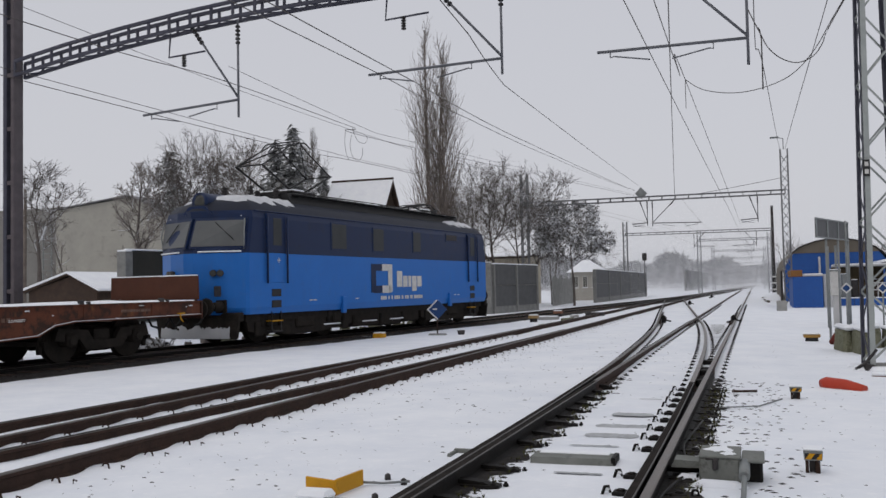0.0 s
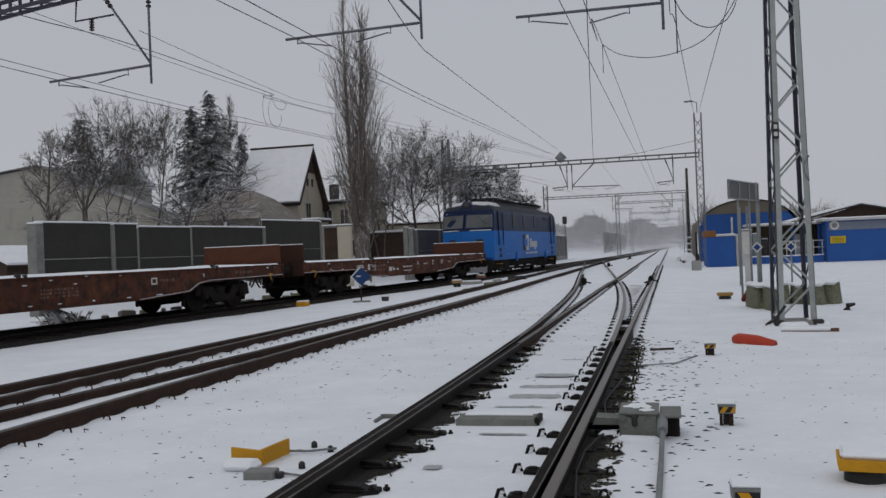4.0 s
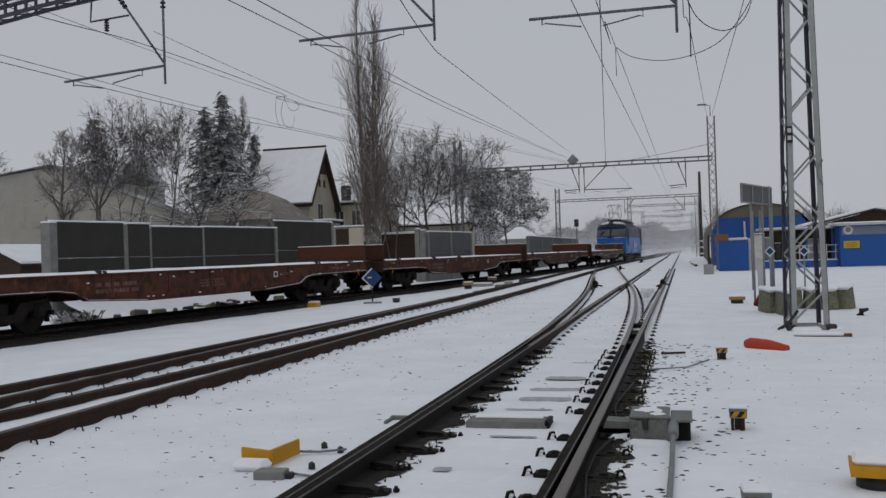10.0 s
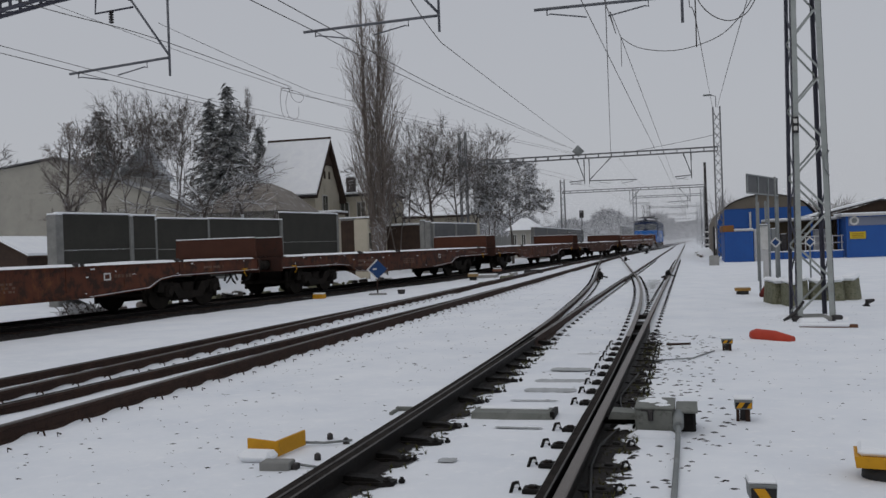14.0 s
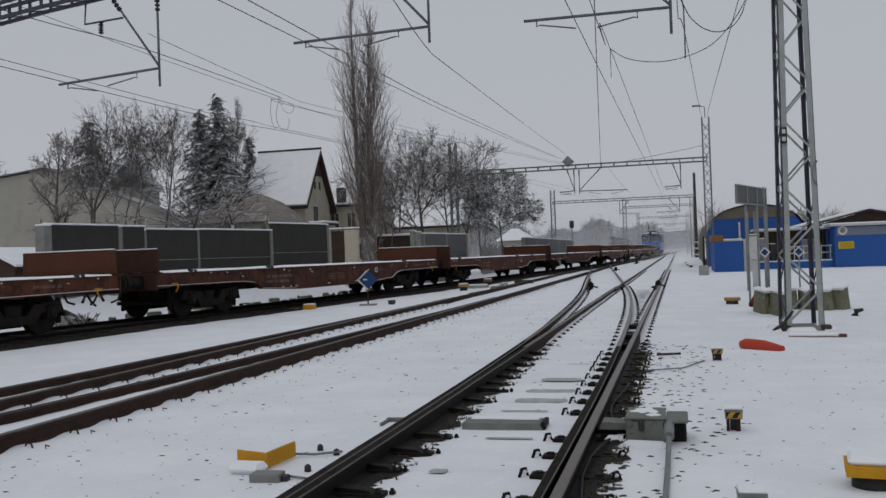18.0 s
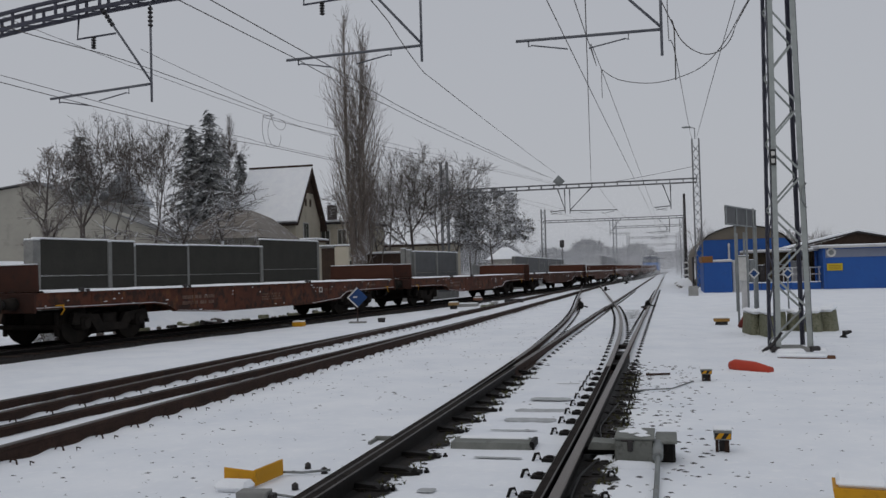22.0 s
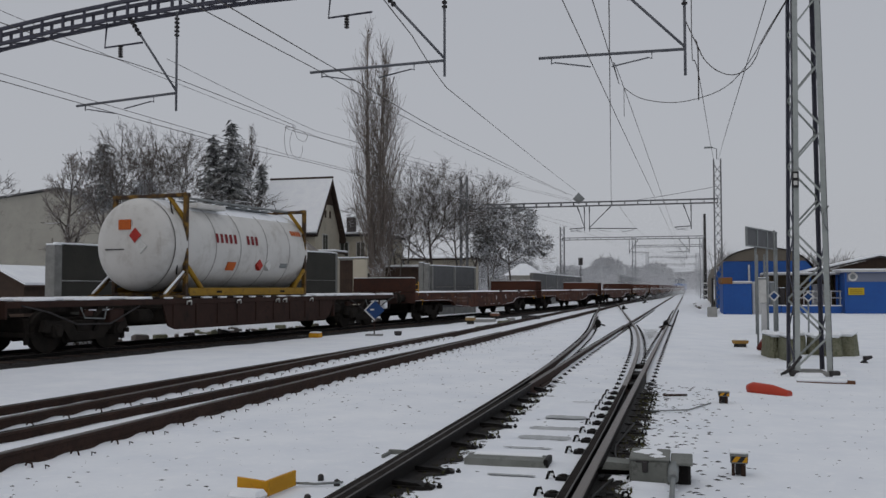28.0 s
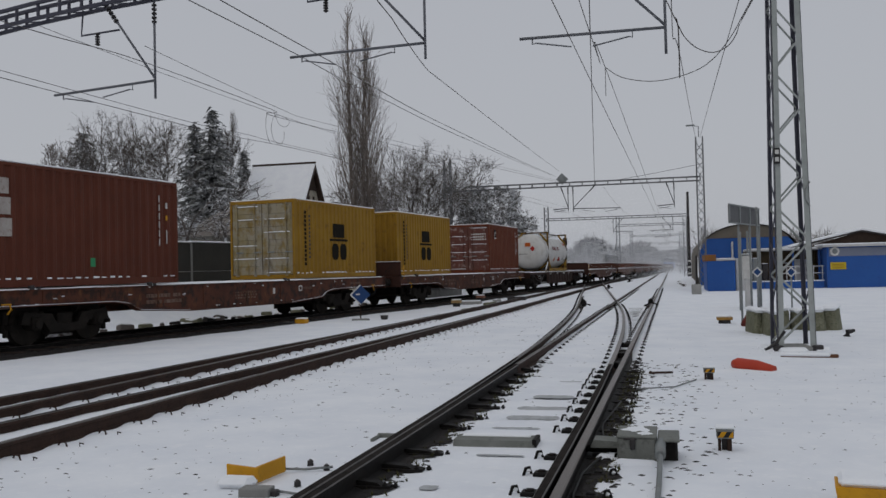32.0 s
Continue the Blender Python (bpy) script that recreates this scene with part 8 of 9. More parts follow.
part("roof", Shape().box(-24.2, -20.2, 58.4, 64.2, 5.1, 5.25, IRON, 0.02), an)
part("snow_cover", Shape().box(-24.2, -20.2, 58.4, 64.2, 5.25, 5.4, SNOWCAP, 0.06), an)
part("chimney", Shape().box(-23.5, -23.0, 60.5, 61.2, 5.2, 6.6, surf("sooty_chimney", (0.085, 0.075, 0.07), (0.06, 0.052, 0.05), 5, 0.9), 0.02).box(-23.54, -22.96, 60.46, 61.24, 6.6, 6.68, SNOWCAP, 0.04), an)
for x in (-22.9, -21.7, -20.9):
    window(an, "y", (x, 58.6, 4.2), 0.55, 0.95, 0.05)
    window(an, "y", (x, 58.6, 2.0), 0.6, 1.1, 0.05)
pv = thing("porch", "small beige porch with a snowy roof", "porch")
part("wall", Shape().box(-22.6, -21.3, 52.6, 54.5, -0.1, 3.7, PLASTER), pv)
part("roof", Shape().box(-22.75, -21.1, 52.4, 54.6, 3.7, 3.8, TIMBER).box(-22.75, -21.1, 52.4, 54.6, 3.8, 3.95, SNOWCAP, 0.05), pv)
part("door", Shape().box(-22.2, -21.55, 52.55, 52.62, 0.0, 2.1, IRON), pv)
dw = thing("dark_garage", "dark brown timber shed beside the house", "shed")
part("wall", Shape().box(-20.4, -17.6, 60, 63, -0.1, 3.0, TIMBER), dw)
part("snow_cover", Shape().box(-20.6, -17.4, 59.8, 63.2, 3.0, 3.15, SNOWCAP, 0.06), dw)

bn = thing("barn", "large grey-beige plastered barn end with a shallow gable", "barn")
part("wall", Shape().prism([(-56.3, -0.1), (-34.8, -0.1), (-34.8, 4.2), (-39.7, 6.1), (-41, 6.7), (-48.8, 9.5), (-56.3, 8.75)], "y", 62, 63.5, PLASTER_GREY), bn)
part("wing", Shape().box(-68, -56.3, 62.5, 64, -0.1, 9.1, PLASTER_DARK), bn, "darker grey wing")
part("roof", Shape().prism([(-56.5, 8.78), (-48.8, 9.62), (-34.4, 4.05), (-34.4, 4.12), (-48.8, 9.70), (-56.5, 8.86)], "y", 61.7, 63.8, STEEL_FAR), bn, "thin roof edge")
s = Shape()
for x in (-57.5, -56.6):
    s.tube([(x, 61.8, -0.1), (x, 61.8, 7.6)], 0.05, GALV, 6)
for k in range(16):
    s.tube([(-57.5, 61.8, 0.3 + k * 0.48), (-56.6, 61.8, 0.3 + k * 0.48)], 0.03, GALV, 5)
part("ladder", s, bn, "grey wall ladder")

fb = thing("far_barn", "long barn with a broad snow-covered roof", "barn")
part("wall", Shape().box(-63, -53.6, 76.5, 86, -0.1, 9.5, PLASTER_DARK), fb)
part("roof", Shape().prism([(76, 9.4), (81, 13.2), (86.5, 9.4), (86.5, 9.6), (81, 13.4), (76, 9.6)], "x", -64, -53.2, SNOWCAP), fb, "snow-covered roof")
solo("utility_pole", Shape().tube([(-42.4, 44, -0.1), (-42.3, 44, 8.1)], [0.13, 0.09], POPLAR, 9), "brown wooden utility pole among the trees", "pole")

hp = thing("hipped_house", "dull brownish house with a rounded hipped roof behind the trees", "house")
part("wall", Shape().box(-26.0, -21.7, 45.5, 50, -0.1, 3.8, PLASTER_GREY), hp)
s = Shape()
s.add([(-26.4, 45.1, 3.75), (-21.3, 45.1, 3.75), (-21.3, 50.4, 3.75), (-26.4, 50.4, 3.75), (-25.1, 46.4, 5.0), (-22.5, 46.4, 5.0), (-22.5, 49.1, 5.0), (-25.1, 49.1, 5.0), (-24.3, 47.2, 5.45), (-23.3, 47.2, 5.45), (-23.3, 48.2, 5.45), (-24.3, 48.2, 5.45)],
      [(0, 1, 5, 4), (1, 2, 6, 5), (2, 3, 7, 6), (3, 0, 4, 7), (4, 5, 9, 8), (5, 6, 10, 9), (6, 7, 11, 10), (7, 4, 8, 11), (8, 9, 10, 11), (3, 2, 1, 0)], surf("old_roof", (0.19, 0.17, 0.15), (0.25, 0.23, 0.21), 1, 0.9, c3=(0.45, 0.45, 0.46), scale3=2.2, amount3=0.7))
part("roof", s, hp, "worn grey roof dusted with snow")
for x in (-25.0, -23.8, -22.6):
    window(hp, "y", (x, 45.5, 2.9), 0.6, 0.9, 0.05)

ph = thing("low_house", "pale plastered house with dark windows behind the bare trees", "house")
part("wall", Shape().box(-22.8, -17.6, 72, 77, -0.1, 4.0, PLASTER), ph)
part("roof", Shape().prism([(71.6, 3.95), (74.5, 4.3), (77.4, 3.95), (77.4, 3.8), (74.5, 4.15), (71.6, 3.8)], "x", -23.1, -17.3, TIMBER), ph, "dark eaves")
part("snow_cover", Shape().prism([(71.5, 3.96), (74.5, 4.31), (77.5, 3.96), (77.5, 4.02), (74.5, 4.38), (71.5, 4.02)], "x", -23.1, -17.3, SNOWCAP), ph, "snow on the low roof")
for x in (-21.8, -20.4, -18.8):
    window(ph, "y", (x, 72, 2.6), 0.6, 1.1, 0.05)


wh = thing("white_hut", "pale hut with a snow-covered hipped roof near the line", "hut")
part("wall", Shape().box(-17.1, -14.3, 88, 92, -0.1, 2.75, surf("cream_wall", (0.42, 0.40, 0.36), (0.36, 0.345, 0.31), 1, 0.9)), wh)
s = Shape()
s.add([(-17.5, 87.6, 2.75), (-13.9, 87.6, 2.75), (-13.9, 92.4, 2.75), (-17.5, 92.4, 2.75), (-16.2, 89.6, 3.95), (-15.6, 89.6, 3.95), (-15.6, 90.4, 3.95), (-16.2, 90.4, 3.95)], [(0, 1, 5, 4), (1, 2, 6, 5), (2, 3, 7, 6), (3, 0, 4, 7), (4, 5, 6, 7), (3, 2, 1, 0)], SNOWCAP)
part("roof", s, wh, "snowy hipped roof")
for x in (-16.6, -15.7, -14.8):
    window(wh, "y", (x, 88, 1.8), 0.35, 1.0, 0.04)
pf = thing("board_fence", "pale weathered board fence under the trees", "fence")
for k in range(14):
    x, y = -14.2 - k * 0.03, 66 + k * 0.75
    part("board", Shape().box(x - 0.05, x + 0.03, y, y + 0.34, -0.1, 2.15 + 0.15 * math.sin(k * 1.7), PALE_CONCRETE, 0.01), pf)

gw = thing("garden_wall", "cream plastered wall with a dark brown gate, snow along its top", "wall")
part("pier", Shape().box(-15.98, -15.28, 42, 42.25, -0.1, 2.95, PLASTER, 0.02), gw, "cream plaster")
part("lintel", Shape().box(-16.75, -15.985, 42.02, 42.25, 2.93, 3.02, CONCRETE, 0.01), gw)
gate = part("gate", Shape().box(-16.7, -16.0, 42.08, 42.13, 0.05, 2.92, TIMBER, 0.01), gw, "dark brown boarded gate")
for k in range(5):
    part("board", Shape().box(-16.68 + k * 0.135, -16.56 + k * 0.135, 42.06, 42.08, 0.1, 2.86, TIMBER, 0.006), gate)
part("snow_cap", Shape().box(-16.78, -15.25, 41.98, 42.28, 3.02, 3.08, SNOWCAP, 0.025), gw)

# garden sheds left of the wall
for x, y, w, d, eave, ridge in ((-27.1, 30.2, 3.9, 4.0, 1.72, 2.38),):
    sh = thing("garden_shed", "dark brown timber shed with a snowy pitched roof", "shed", "garden sheds")
    part("wall", Shape().prism([(x - w / 2 + 0.2, -0.1), (x + w / 2 - 0.2, -0.1), (x + w / 2 - 0.2, eave), (x + 0.35, ridge - 0.1), (x - w / 2 + 0.2, eave)], "y", y, y + d, TIMBER), sh)
    part("roof", Shape().prism([(x - w / 2, eave - 0.08), (x + 0.35, ridge - 0.02), (x + w / 2, eave - 0.12), (x + w / 2, eave - 0.04), (x + 0.35, ridge + 0.05), (x - w / 2, eave)], "y", y - 0.15, y + d, TIMBER), sh)
    part("snow_cover", Shape().prism([(x - w / 2 - 0.05, eave), (x + 0.35, ridge + 0.05), (x + w / 2, eave - 0.04), (x + w / 2, eave + 0.05), (x + 0.35, ridge + 0.13), (x - w / 2 - 0.05, eave + 0.1)], "y", y - 0.18, y + d, SNOWCAP), sh)
sh = thing("garden_shed", "long low dark shed with a flat snowy roof", "shed", "garden sheds")
part("wall", Shape().box(-31.5, -23.6, 34, 37, -0.1, 1.8, TIMBER), sh)
part("snow_cover", Shape().prism([(33.6, 1.78), (37.2, 2.3), (37.2, 2.42), (33.6, 1.9)], "x", -31.8, -23.4, SNOWCAP), sh)
s = Shape()
rb = random.Random(9)
for k in range(150):
    a = rb.uniform(0, 6.28)
    b = Vector((-15.6 + rb.uniform(-0.55, 0.55), 20.6 + rb.uniform(-0.3, 0.3), 0))
    tip = b + Vector((math.cos(a) * rb.uniform(0.1, 0.3), math.sin(a) * rb.uniform(0.1, 0.25), rb.uniform(0.08, 0.36)))
    s.tube([b, b.lerp(tip, 0.55) + Vector((0, 0, 0.05)), tip], 0.014, FROST if k % 3 else BARK, 4, False)
tagged(solo("frosted_bush", s, "small leafless bush crusted with snow beside the goods track", "bush"))
s = Shape()
for k in range(40):
    y = 21 + rb.uniform(0, 19)
    x = goods_x(y) - 1.95 - abs(rb.gauss(0, 0.45))
    w, h = rb.uniform(0.06, 0.24), rb.uniform(0.05, 0.17)
    turn = pose(x, y, 0, rb.uniform(-12, 12), rb.uniform(-12, 12), rb.uniform(0, 90))
    s.box(-w, w, -w * 0.6, w * 0.6, -0.05, h, (MOSSY, BARK, BALLAST)[k % 3], 0.03, turn)
    if k % 6:
        s.box(-w * 0.9, w * 0.8, -w * 0.5, w * 0.55, h - 0.01, h + 0.04, SNOWCAP, 0.025, turn)
tagged(solo("rubble", s, "snow-covered rubble beyond the goods track", "rubble"), kind="stuff")


# ---- trees ----
def limb(s, p, way, length, r, rng, bend, up, n, mat, segs=4, tip=0.45):
    """One tapered branch; gives the points along it."""
    pts, radii, d = [Vector(p)], [r], Vector(way).normalized()
    for k in range(segs):
        d = (d + Vector((rng.uniform(-bend, bend), rng.uniform(-bend, bend), rng.uniform(-bend, bend) + up))).normalized()
        pts.append(pts[-1] + d * (length / segs))
        radii.append(r * (1 - (1 - tip) * (k + 1) / segs))
    s.tube(pts, radii, mat, n, False)
    return pts, radii


def around(way, angle, rng):
    d = Vector(way).normalized()
    side = d.cross(Vector((0, 0, 1)) if abs(d.z) < 0.95 else Vector((1, 0, 0))).normalized()
    side = Matrix.Rotation(rng.uniform(0, 6.283), 3, d) @ side
    return (d * math.cos(angle) + side * math.sin(angle)).normalized()


def bare_tree(x, y, h, spread, seed, name="bare_tree", label="leafless deciduous tree, its twigs dusted with snow", fork=0.28, bark=BARK, twig=TWIG, frost=0.3, levels=(9, 6, 5, 4), rise=0.10, trunk=None, lean=0.0, shape=1.0, stems=1, thin=0.0085):
    """Stems that part at the foot, limbs, branches and a haze of twigs."""
    rng = random.Random(seed)
    t = thing(name, label, "tree", "trees along the line")
    ts, cs = Shape(), Shape()
    r0 = (trunk or h * 0.015) / math.sqrt(stems)

    def sub(pts, rad, level, length):
        if level == len(levels):
            return
        last = level == len(levels) - 1
        for k in range(levels[level]):
            u = (fork + (1 - fork) * (k + rng.random()) / levels[level]) if level == 0 else 0.15 + 0.85 * (k + rng.random()) / levels[level]
            i = min(int(u * (len(pts) - 1)), len(pts) - 2)
            f = u * (len(pts) - 1) - i
            p, r = pts[i].lerp(pts[i + 1], f), rad[i] + (rad[i + 1] - rad[i]) * f
            way = around(pts[i + 1] - pts[i], rng.uniform(0.5, 0.95) * (1 if level else shape), rng)
            ln = length * rng.uniform(0.7, 1.15) * ((1.2 - 0.55 * u) if level == 0 else (1.1 - 0.4 * u))
            rr = max(min(r * 0.62, 0.055 * 0.55 ** level), thin)
            mat = bark if level < 1 else (FROST if rng.random() < frost * (1.0 if level > 1 else 0.6) else (twig if level > 1 else bark))
            q, w = limb(ts if level == 0 else cs, p, way, ln, rr, rng, 0.22 if level else 0.14, rise, 5 if level == 0 else 3, mat, 5 if level == 0 else 4 if level == 1 else 2 if last else 3, 0.45)
            if level == 1 and frost > 0.15 and rng.random() < 0.55:     # snow lying along the branch
                cs.tube([a + Vector((0, 0, b * 1.15)) for a, b in zip(q, w)], [b * 0.8 for b in w], FROST, 3, False)
            sub(q, w, level + 1, ln * 0.55)
    for k in range(stems):
        a = 6.283 * (k + rng.random() * 0.5) / stems
        tilt = 0.0 if stems == 1 else rng.uniform(0.12, 0.30)
        way = (lean + tilt * math.cos(a), tilt * math.sin(a), 1)
        pts, rad = limb(ts, (x + 0.12 * math.cos(a) * (stems > 1), y + 0.12 * math.sin(a) * (stems > 1), -0.2), way, h * rng.uniform(0.72, 0.86), r0, rng, 0.07, 0.06, 7, bark, 9, 0.22)
        sub(pts, rad, 0, spread)
    part("trunk", ts, t, "dark trunk and limbs")
    part("crown", cs, t, "fine bare twigs")
    return t


def forked_tree(x, y, h, width, seed, label, stems=1, low=0.3, frost=0.06, spread=1.0, lean=0.0, thin=0.0125, levels=7, name="bare_tree", fill=2, twig=TWIG_DARK):
    """A tree whose stem parts again and again into finer boughs, brought to its height and width at the end."""
    rng = random.Random(seed)
    t = thing(name, label, "tree", "trees along the line")
    ts, cs = Shape(), Shape()
    first = (1 - low) * h / 3.3

    def grow(p, way, length, r, level):
        mat = BARK if level < 5 and rng.random() > frost * 0.5 else (FROST if rng.random() < frost else twig)
        out = ts if level < 3 else cs
        pts, rad = limb(out, p, way, length, max(r, thin), rng, 0.10 + 0.035 * level, 0.03, 6 if level < 2 else 4 if level < 4 else 3, mat, 4 if level < 3 else 3, 0.80)
        if 2 <= level < 6 and rng.random() < frost * 2.2:      # snow lying along the bough
            cs.tube([a + Vector((0, 0, b * 1.1)) for a, b in zip(pts, rad)], [b * 0.75 for b in rad], FROST, 3, False)
        end = (pts[-1] - pts[-2]).normalized()
        if level == levels:
            for k in range(5):
                limb(cs, pts[rng.randint(1, len(pts) - 1)], around(end, rng.uniform(0.3, 0.9), rng), length * rng.uniform(0.5, 1.1), thin * 0.8, rng, 0.2, 0.02, 3, FROST if rng.random() < frost else twig, 2, 0.5)
            return
        for k in range(2 if rng.random() < 0.62 else 3):
            angle = rng.uniform(0.10, 0.34) if k == 0 else rng.uniform(0.45, 0.85) * spread
            grow(pts[-1], around(end, angle, rng), length * rng.uniform(0.72, 0.9) * (1 if k == 0 else 0.88), rad[-1] * (0.90 if k == 0 else 0.74), level + 1)
        if level < 3:      # boughs along the stem fill the lower crown
            for k in range(fill):
                i = rng.randint(1, len(pts) - 2)
                grow(pts[i], around(pts[i + 1] - pts[i], rng.uniform(0.5, 0.95) * spread, rng), length * rng.uniform(0.6, 0.9), rad[i] * 0.55, level + 2)
        for k in range(2 if level > 1 else 0):      # shoots from the side, each with its twigs
            q = pts[rng.randint(1, len(pts) - 2)]
            q, w = limb(cs, q, around(end, rng.uniform(0.6, 1.1), rng), length * rng.uniform(0.5, 0.9), thin, rng, 0.2, 0.03, 3, FROST if rng.random() < frost else twig, 3, 0.5)
            for m in range(2):
                limb(cs, q[m + 1], around(q[-1] - q[-2], rng.uniform(0.4, 1.0), rng), length * rng.uniform(0.3, 0.6), thin * 0.8, rng, 0.2, 0.03, 3, twig, 2, 0.5)

    levels -= 1
    for k in range(stems):
        a = 6.283 * (k + rng.random() * 0.6) / stems
        tilt = 0.05 if stems == 1 else rng.uniform(0.10, 0.24)
        pts, rad = limb(ts, (0.14 * math.cos(a) * (stems > 1), 0.14 * math.sin(a) * (stems > 1), -0.2), (lean + tilt * math.cos(a), tilt * math.sin(a), 1), h * low, h * 0.0135 / math.sqrt(stems), rng, 0.05, 0.03, 8, BARK, 4, 0.8)
        grow(pts[-1], pts[-1] - pts[-2], first, rad[-1] * 0.9, 1 if stems > 1 else 0)
    reach = sorted(abs(p[0] - lean * p[2] * 0.6) for p in cs.v)[int(len(cs.v) * 0.97)]
    fx, fz = width / 2 / reach, h / max(p[2] for p in cs.v)
    for shape in (ts, cs):
        shape.v = [(x + p[0] * fx, y + p[1] * fx, p[2] * fz) for p in shape.v]
    part("trunk", ts, t, "dark trunk and boughs")
    part("crown", cs, t, "fine bare twigs")
    return t


def poplar(x, y, h, seed, slim=1.0):
    rng = random.Random(seed)
    t = thing("poplar", "tall narrow leafless poplar with upright brown branches", "tree", "trees along the line")
    ts, cs = Shape(), Shape()
    for k in range(3):
        pts, rad = limb(ts, (x + (k - 1) * 0.16, y + 0.1 * k, -0.2), ((k - 1) * 0.035, 0, 1), h * (0.98 - 0.06 * k), 0.24 - 0.05 * k, rng, 0.025, 0.08, 7, POPLAR, 12, 0.06)
        for j in range(46):
            u = 0.09 + 0.86 * (j + rng.random()) / 46
            i = min(int(u * 12), 11)
            p = pts[i].lerp(pts[i + 1], u * 12 - i)
            ln = h * slim * (0.085 + 0.15 * math.sin(math.pi * min(1.0, 0.16 + 1.05 * u))) * rng.uniform(0.65, 1.15)
            q, w = limb(cs, p, around((0, 0, 1), rng.uniform(0.3, 0.62), rng), ln, 0.05 * (1.15 - u), rng, 0.08, 0.20, 4, POPLAR, 5, 0.3)
            for m in range(8):
                v = 0.15 + 0.8 * (m + rng.random()) / 8
                i2 = min(int(v * 5), 4)
                p2 = q[i2].lerp(q[i2 + 1], v * 5 - i2)
                q2, w2 = limb(cs, p2, around(q[i2 + 1] - q[i2], rng.uniform(0.3, 0.7), rng), ln * 0.42, 0.014, rng, 0.14, 0.2, 3, TWIG if rng.random() < 0.3 else POPLAR, 3, 0.4)
                for m2 in range(3):
                    limb(cs, q2[m2 + 1], around(q2[m2 + 1] - q2[m2], rng.uniform(0.3, 0.9), rng), ln * 0.2, 0.008, rng, 0.15, 0.15, 3, FROST if rng.random() < 0.12 else TWIG, 2, 0.5)
    part("trunk", ts, t, "brown upright stems")
    part("crown", cs, t, "dense upright twigs")


def spruce(x, y, h, w, seed, low=0.36):
    rng = random.Random(seed)
    t = thing("spruce", "dark spruce with drooping branches, pale sprays mixed in for haze", "tree", "trees along the line")
    ts, cs = Shape(), Shape()
    limb(ts, (x, y, -0.2), (0, 0, 1), h, h * 0.014, rng, 0.01, 0.05, 7, BARK, 6, 0.1)
    v, f, m = [], [], []
    layers = int(h * 6 * (1 - low))
    for k in range(layers):
        u = (k + rng.random()) / layers
        for j in range(10):
            a = rng.uniform(0, 6.283)
            reach = w * (1 - u) ** 0.6 * (0.6 + 0.4 * min(1, 3 * u + 0.3)) * rng.uniform(0.45, 1.1) + 0.12
            z = h * (low + (1 - low) * u) + rng.uniform(-0.35, 0.2)
            d = Vector((math.cos(a), math.sin(a), 0))
            side = Vector((-d.y, d.x, 0))
            n = max(int(reach * 9), 3)
            for i in range(n):
                s0 = (i + rng.random()) / n
                c = Vector((x, y, z)) + d * reach * s0 + Vector((0, 0, -0.28 * reach * s0 * s0 + 0.05)) + side * rng.uniform(-0.22, 0.22) * reach * (1 - s0 * 0.6)
                ln = rng.uniform(0.2, 0.42)
                e = (d * rng.uniform(0.3, 1) + side * rng.uniform(-0.9, 0.9) + Vector((0, 0, rng.uniform(-0.7, 0.1)))).normalized()
                o = e.cross(Vector((rng.uniform(-1, 1), rng.uniform(-1, 1), 1))).normalized() * rng.uniform(0.05, 0.10)
                b = len(v)
                v += [c - o, c + e * ln, c + o, c - e * ln * 0.35]
                f.append((b, b + 1, b + 2, b + 3))
                # share of pale sprays that lightens the crown as haze would
                m.append(rng.random() < 0.3)
    cs.add(v, [q for q, w2 in zip(f, m) if not w2], NEEDLE)
    cs.add(v, [q for q, w2 in zip(f, m) if w2], FROST)
    part("trunk", ts, t)
    part("crown", cs, t, "dark needle sprays")


def leafy_tree(x, y, h, w, seed, density=9000):
    """A tree that keeps its withered leaves, with snow in the crown."""
    rng = random.Random(seed)
    t = forked_tree(x, y, h * 0.95, w * 1.8, seed, "spreading tree with withered grey-brown leaves and snow in its crown", stems=1, low=0.30, frost=0.25, spread=1.25, levels=6, name="withered_tree")
    cs, v, f, m = Shape(), [], [], []
    hubs = []
    for k in range(110):
        a, b = rng.uniform(0, 6.283), rng.uniform(-0.35, 1.0)
        rr = w * rng.uniform(0.45, 1.0) * math.sqrt(max(0.08, 1 - b * b * 0.8))
        hubs.append((Vector((x + rr * math.cos(a), y + rr * math.sin(a), h * 0.63 + b * h * 0.34)), w * rng.uniform(0.08, 0.2)))
    for k in range(density):
        c0, r = hubs[k % len(hubs)]
        c = c0 + Vector((rng.gauss(0, 0.5), rng.gauss(0, 0.5), rng.gauss(0, 0.36))) * r
        e = Vector((rng.uniform(-1, 1), rng.uniform(-1, 1), rng.uniform(-1, 0.6))).normalized()
        o = e.cross(Vector((rng.uniform(-1, 1), rng.uniform(-1, 1), rng.uniform(-1, 1)))).normalized()
        g = rng.uniform(0.07, 0.15)
        b = len(v)
        v += [c - o * g * 0.5, c + e * g, c + o * g * 0.5, c - e * g * 0.6]
        f.append((b, b + 1, b + 2, b + 3))
        m.append(rng.random() < 0.54)
    cs.add(v, [q for q, w2 in zip(f, m) if not w2], WITHERED)
    cs.add(v, [q for q, w2 in zip(f, m) if w2], FROST)
    part("foliage", cs, t, "withered leaves with clots of snow")


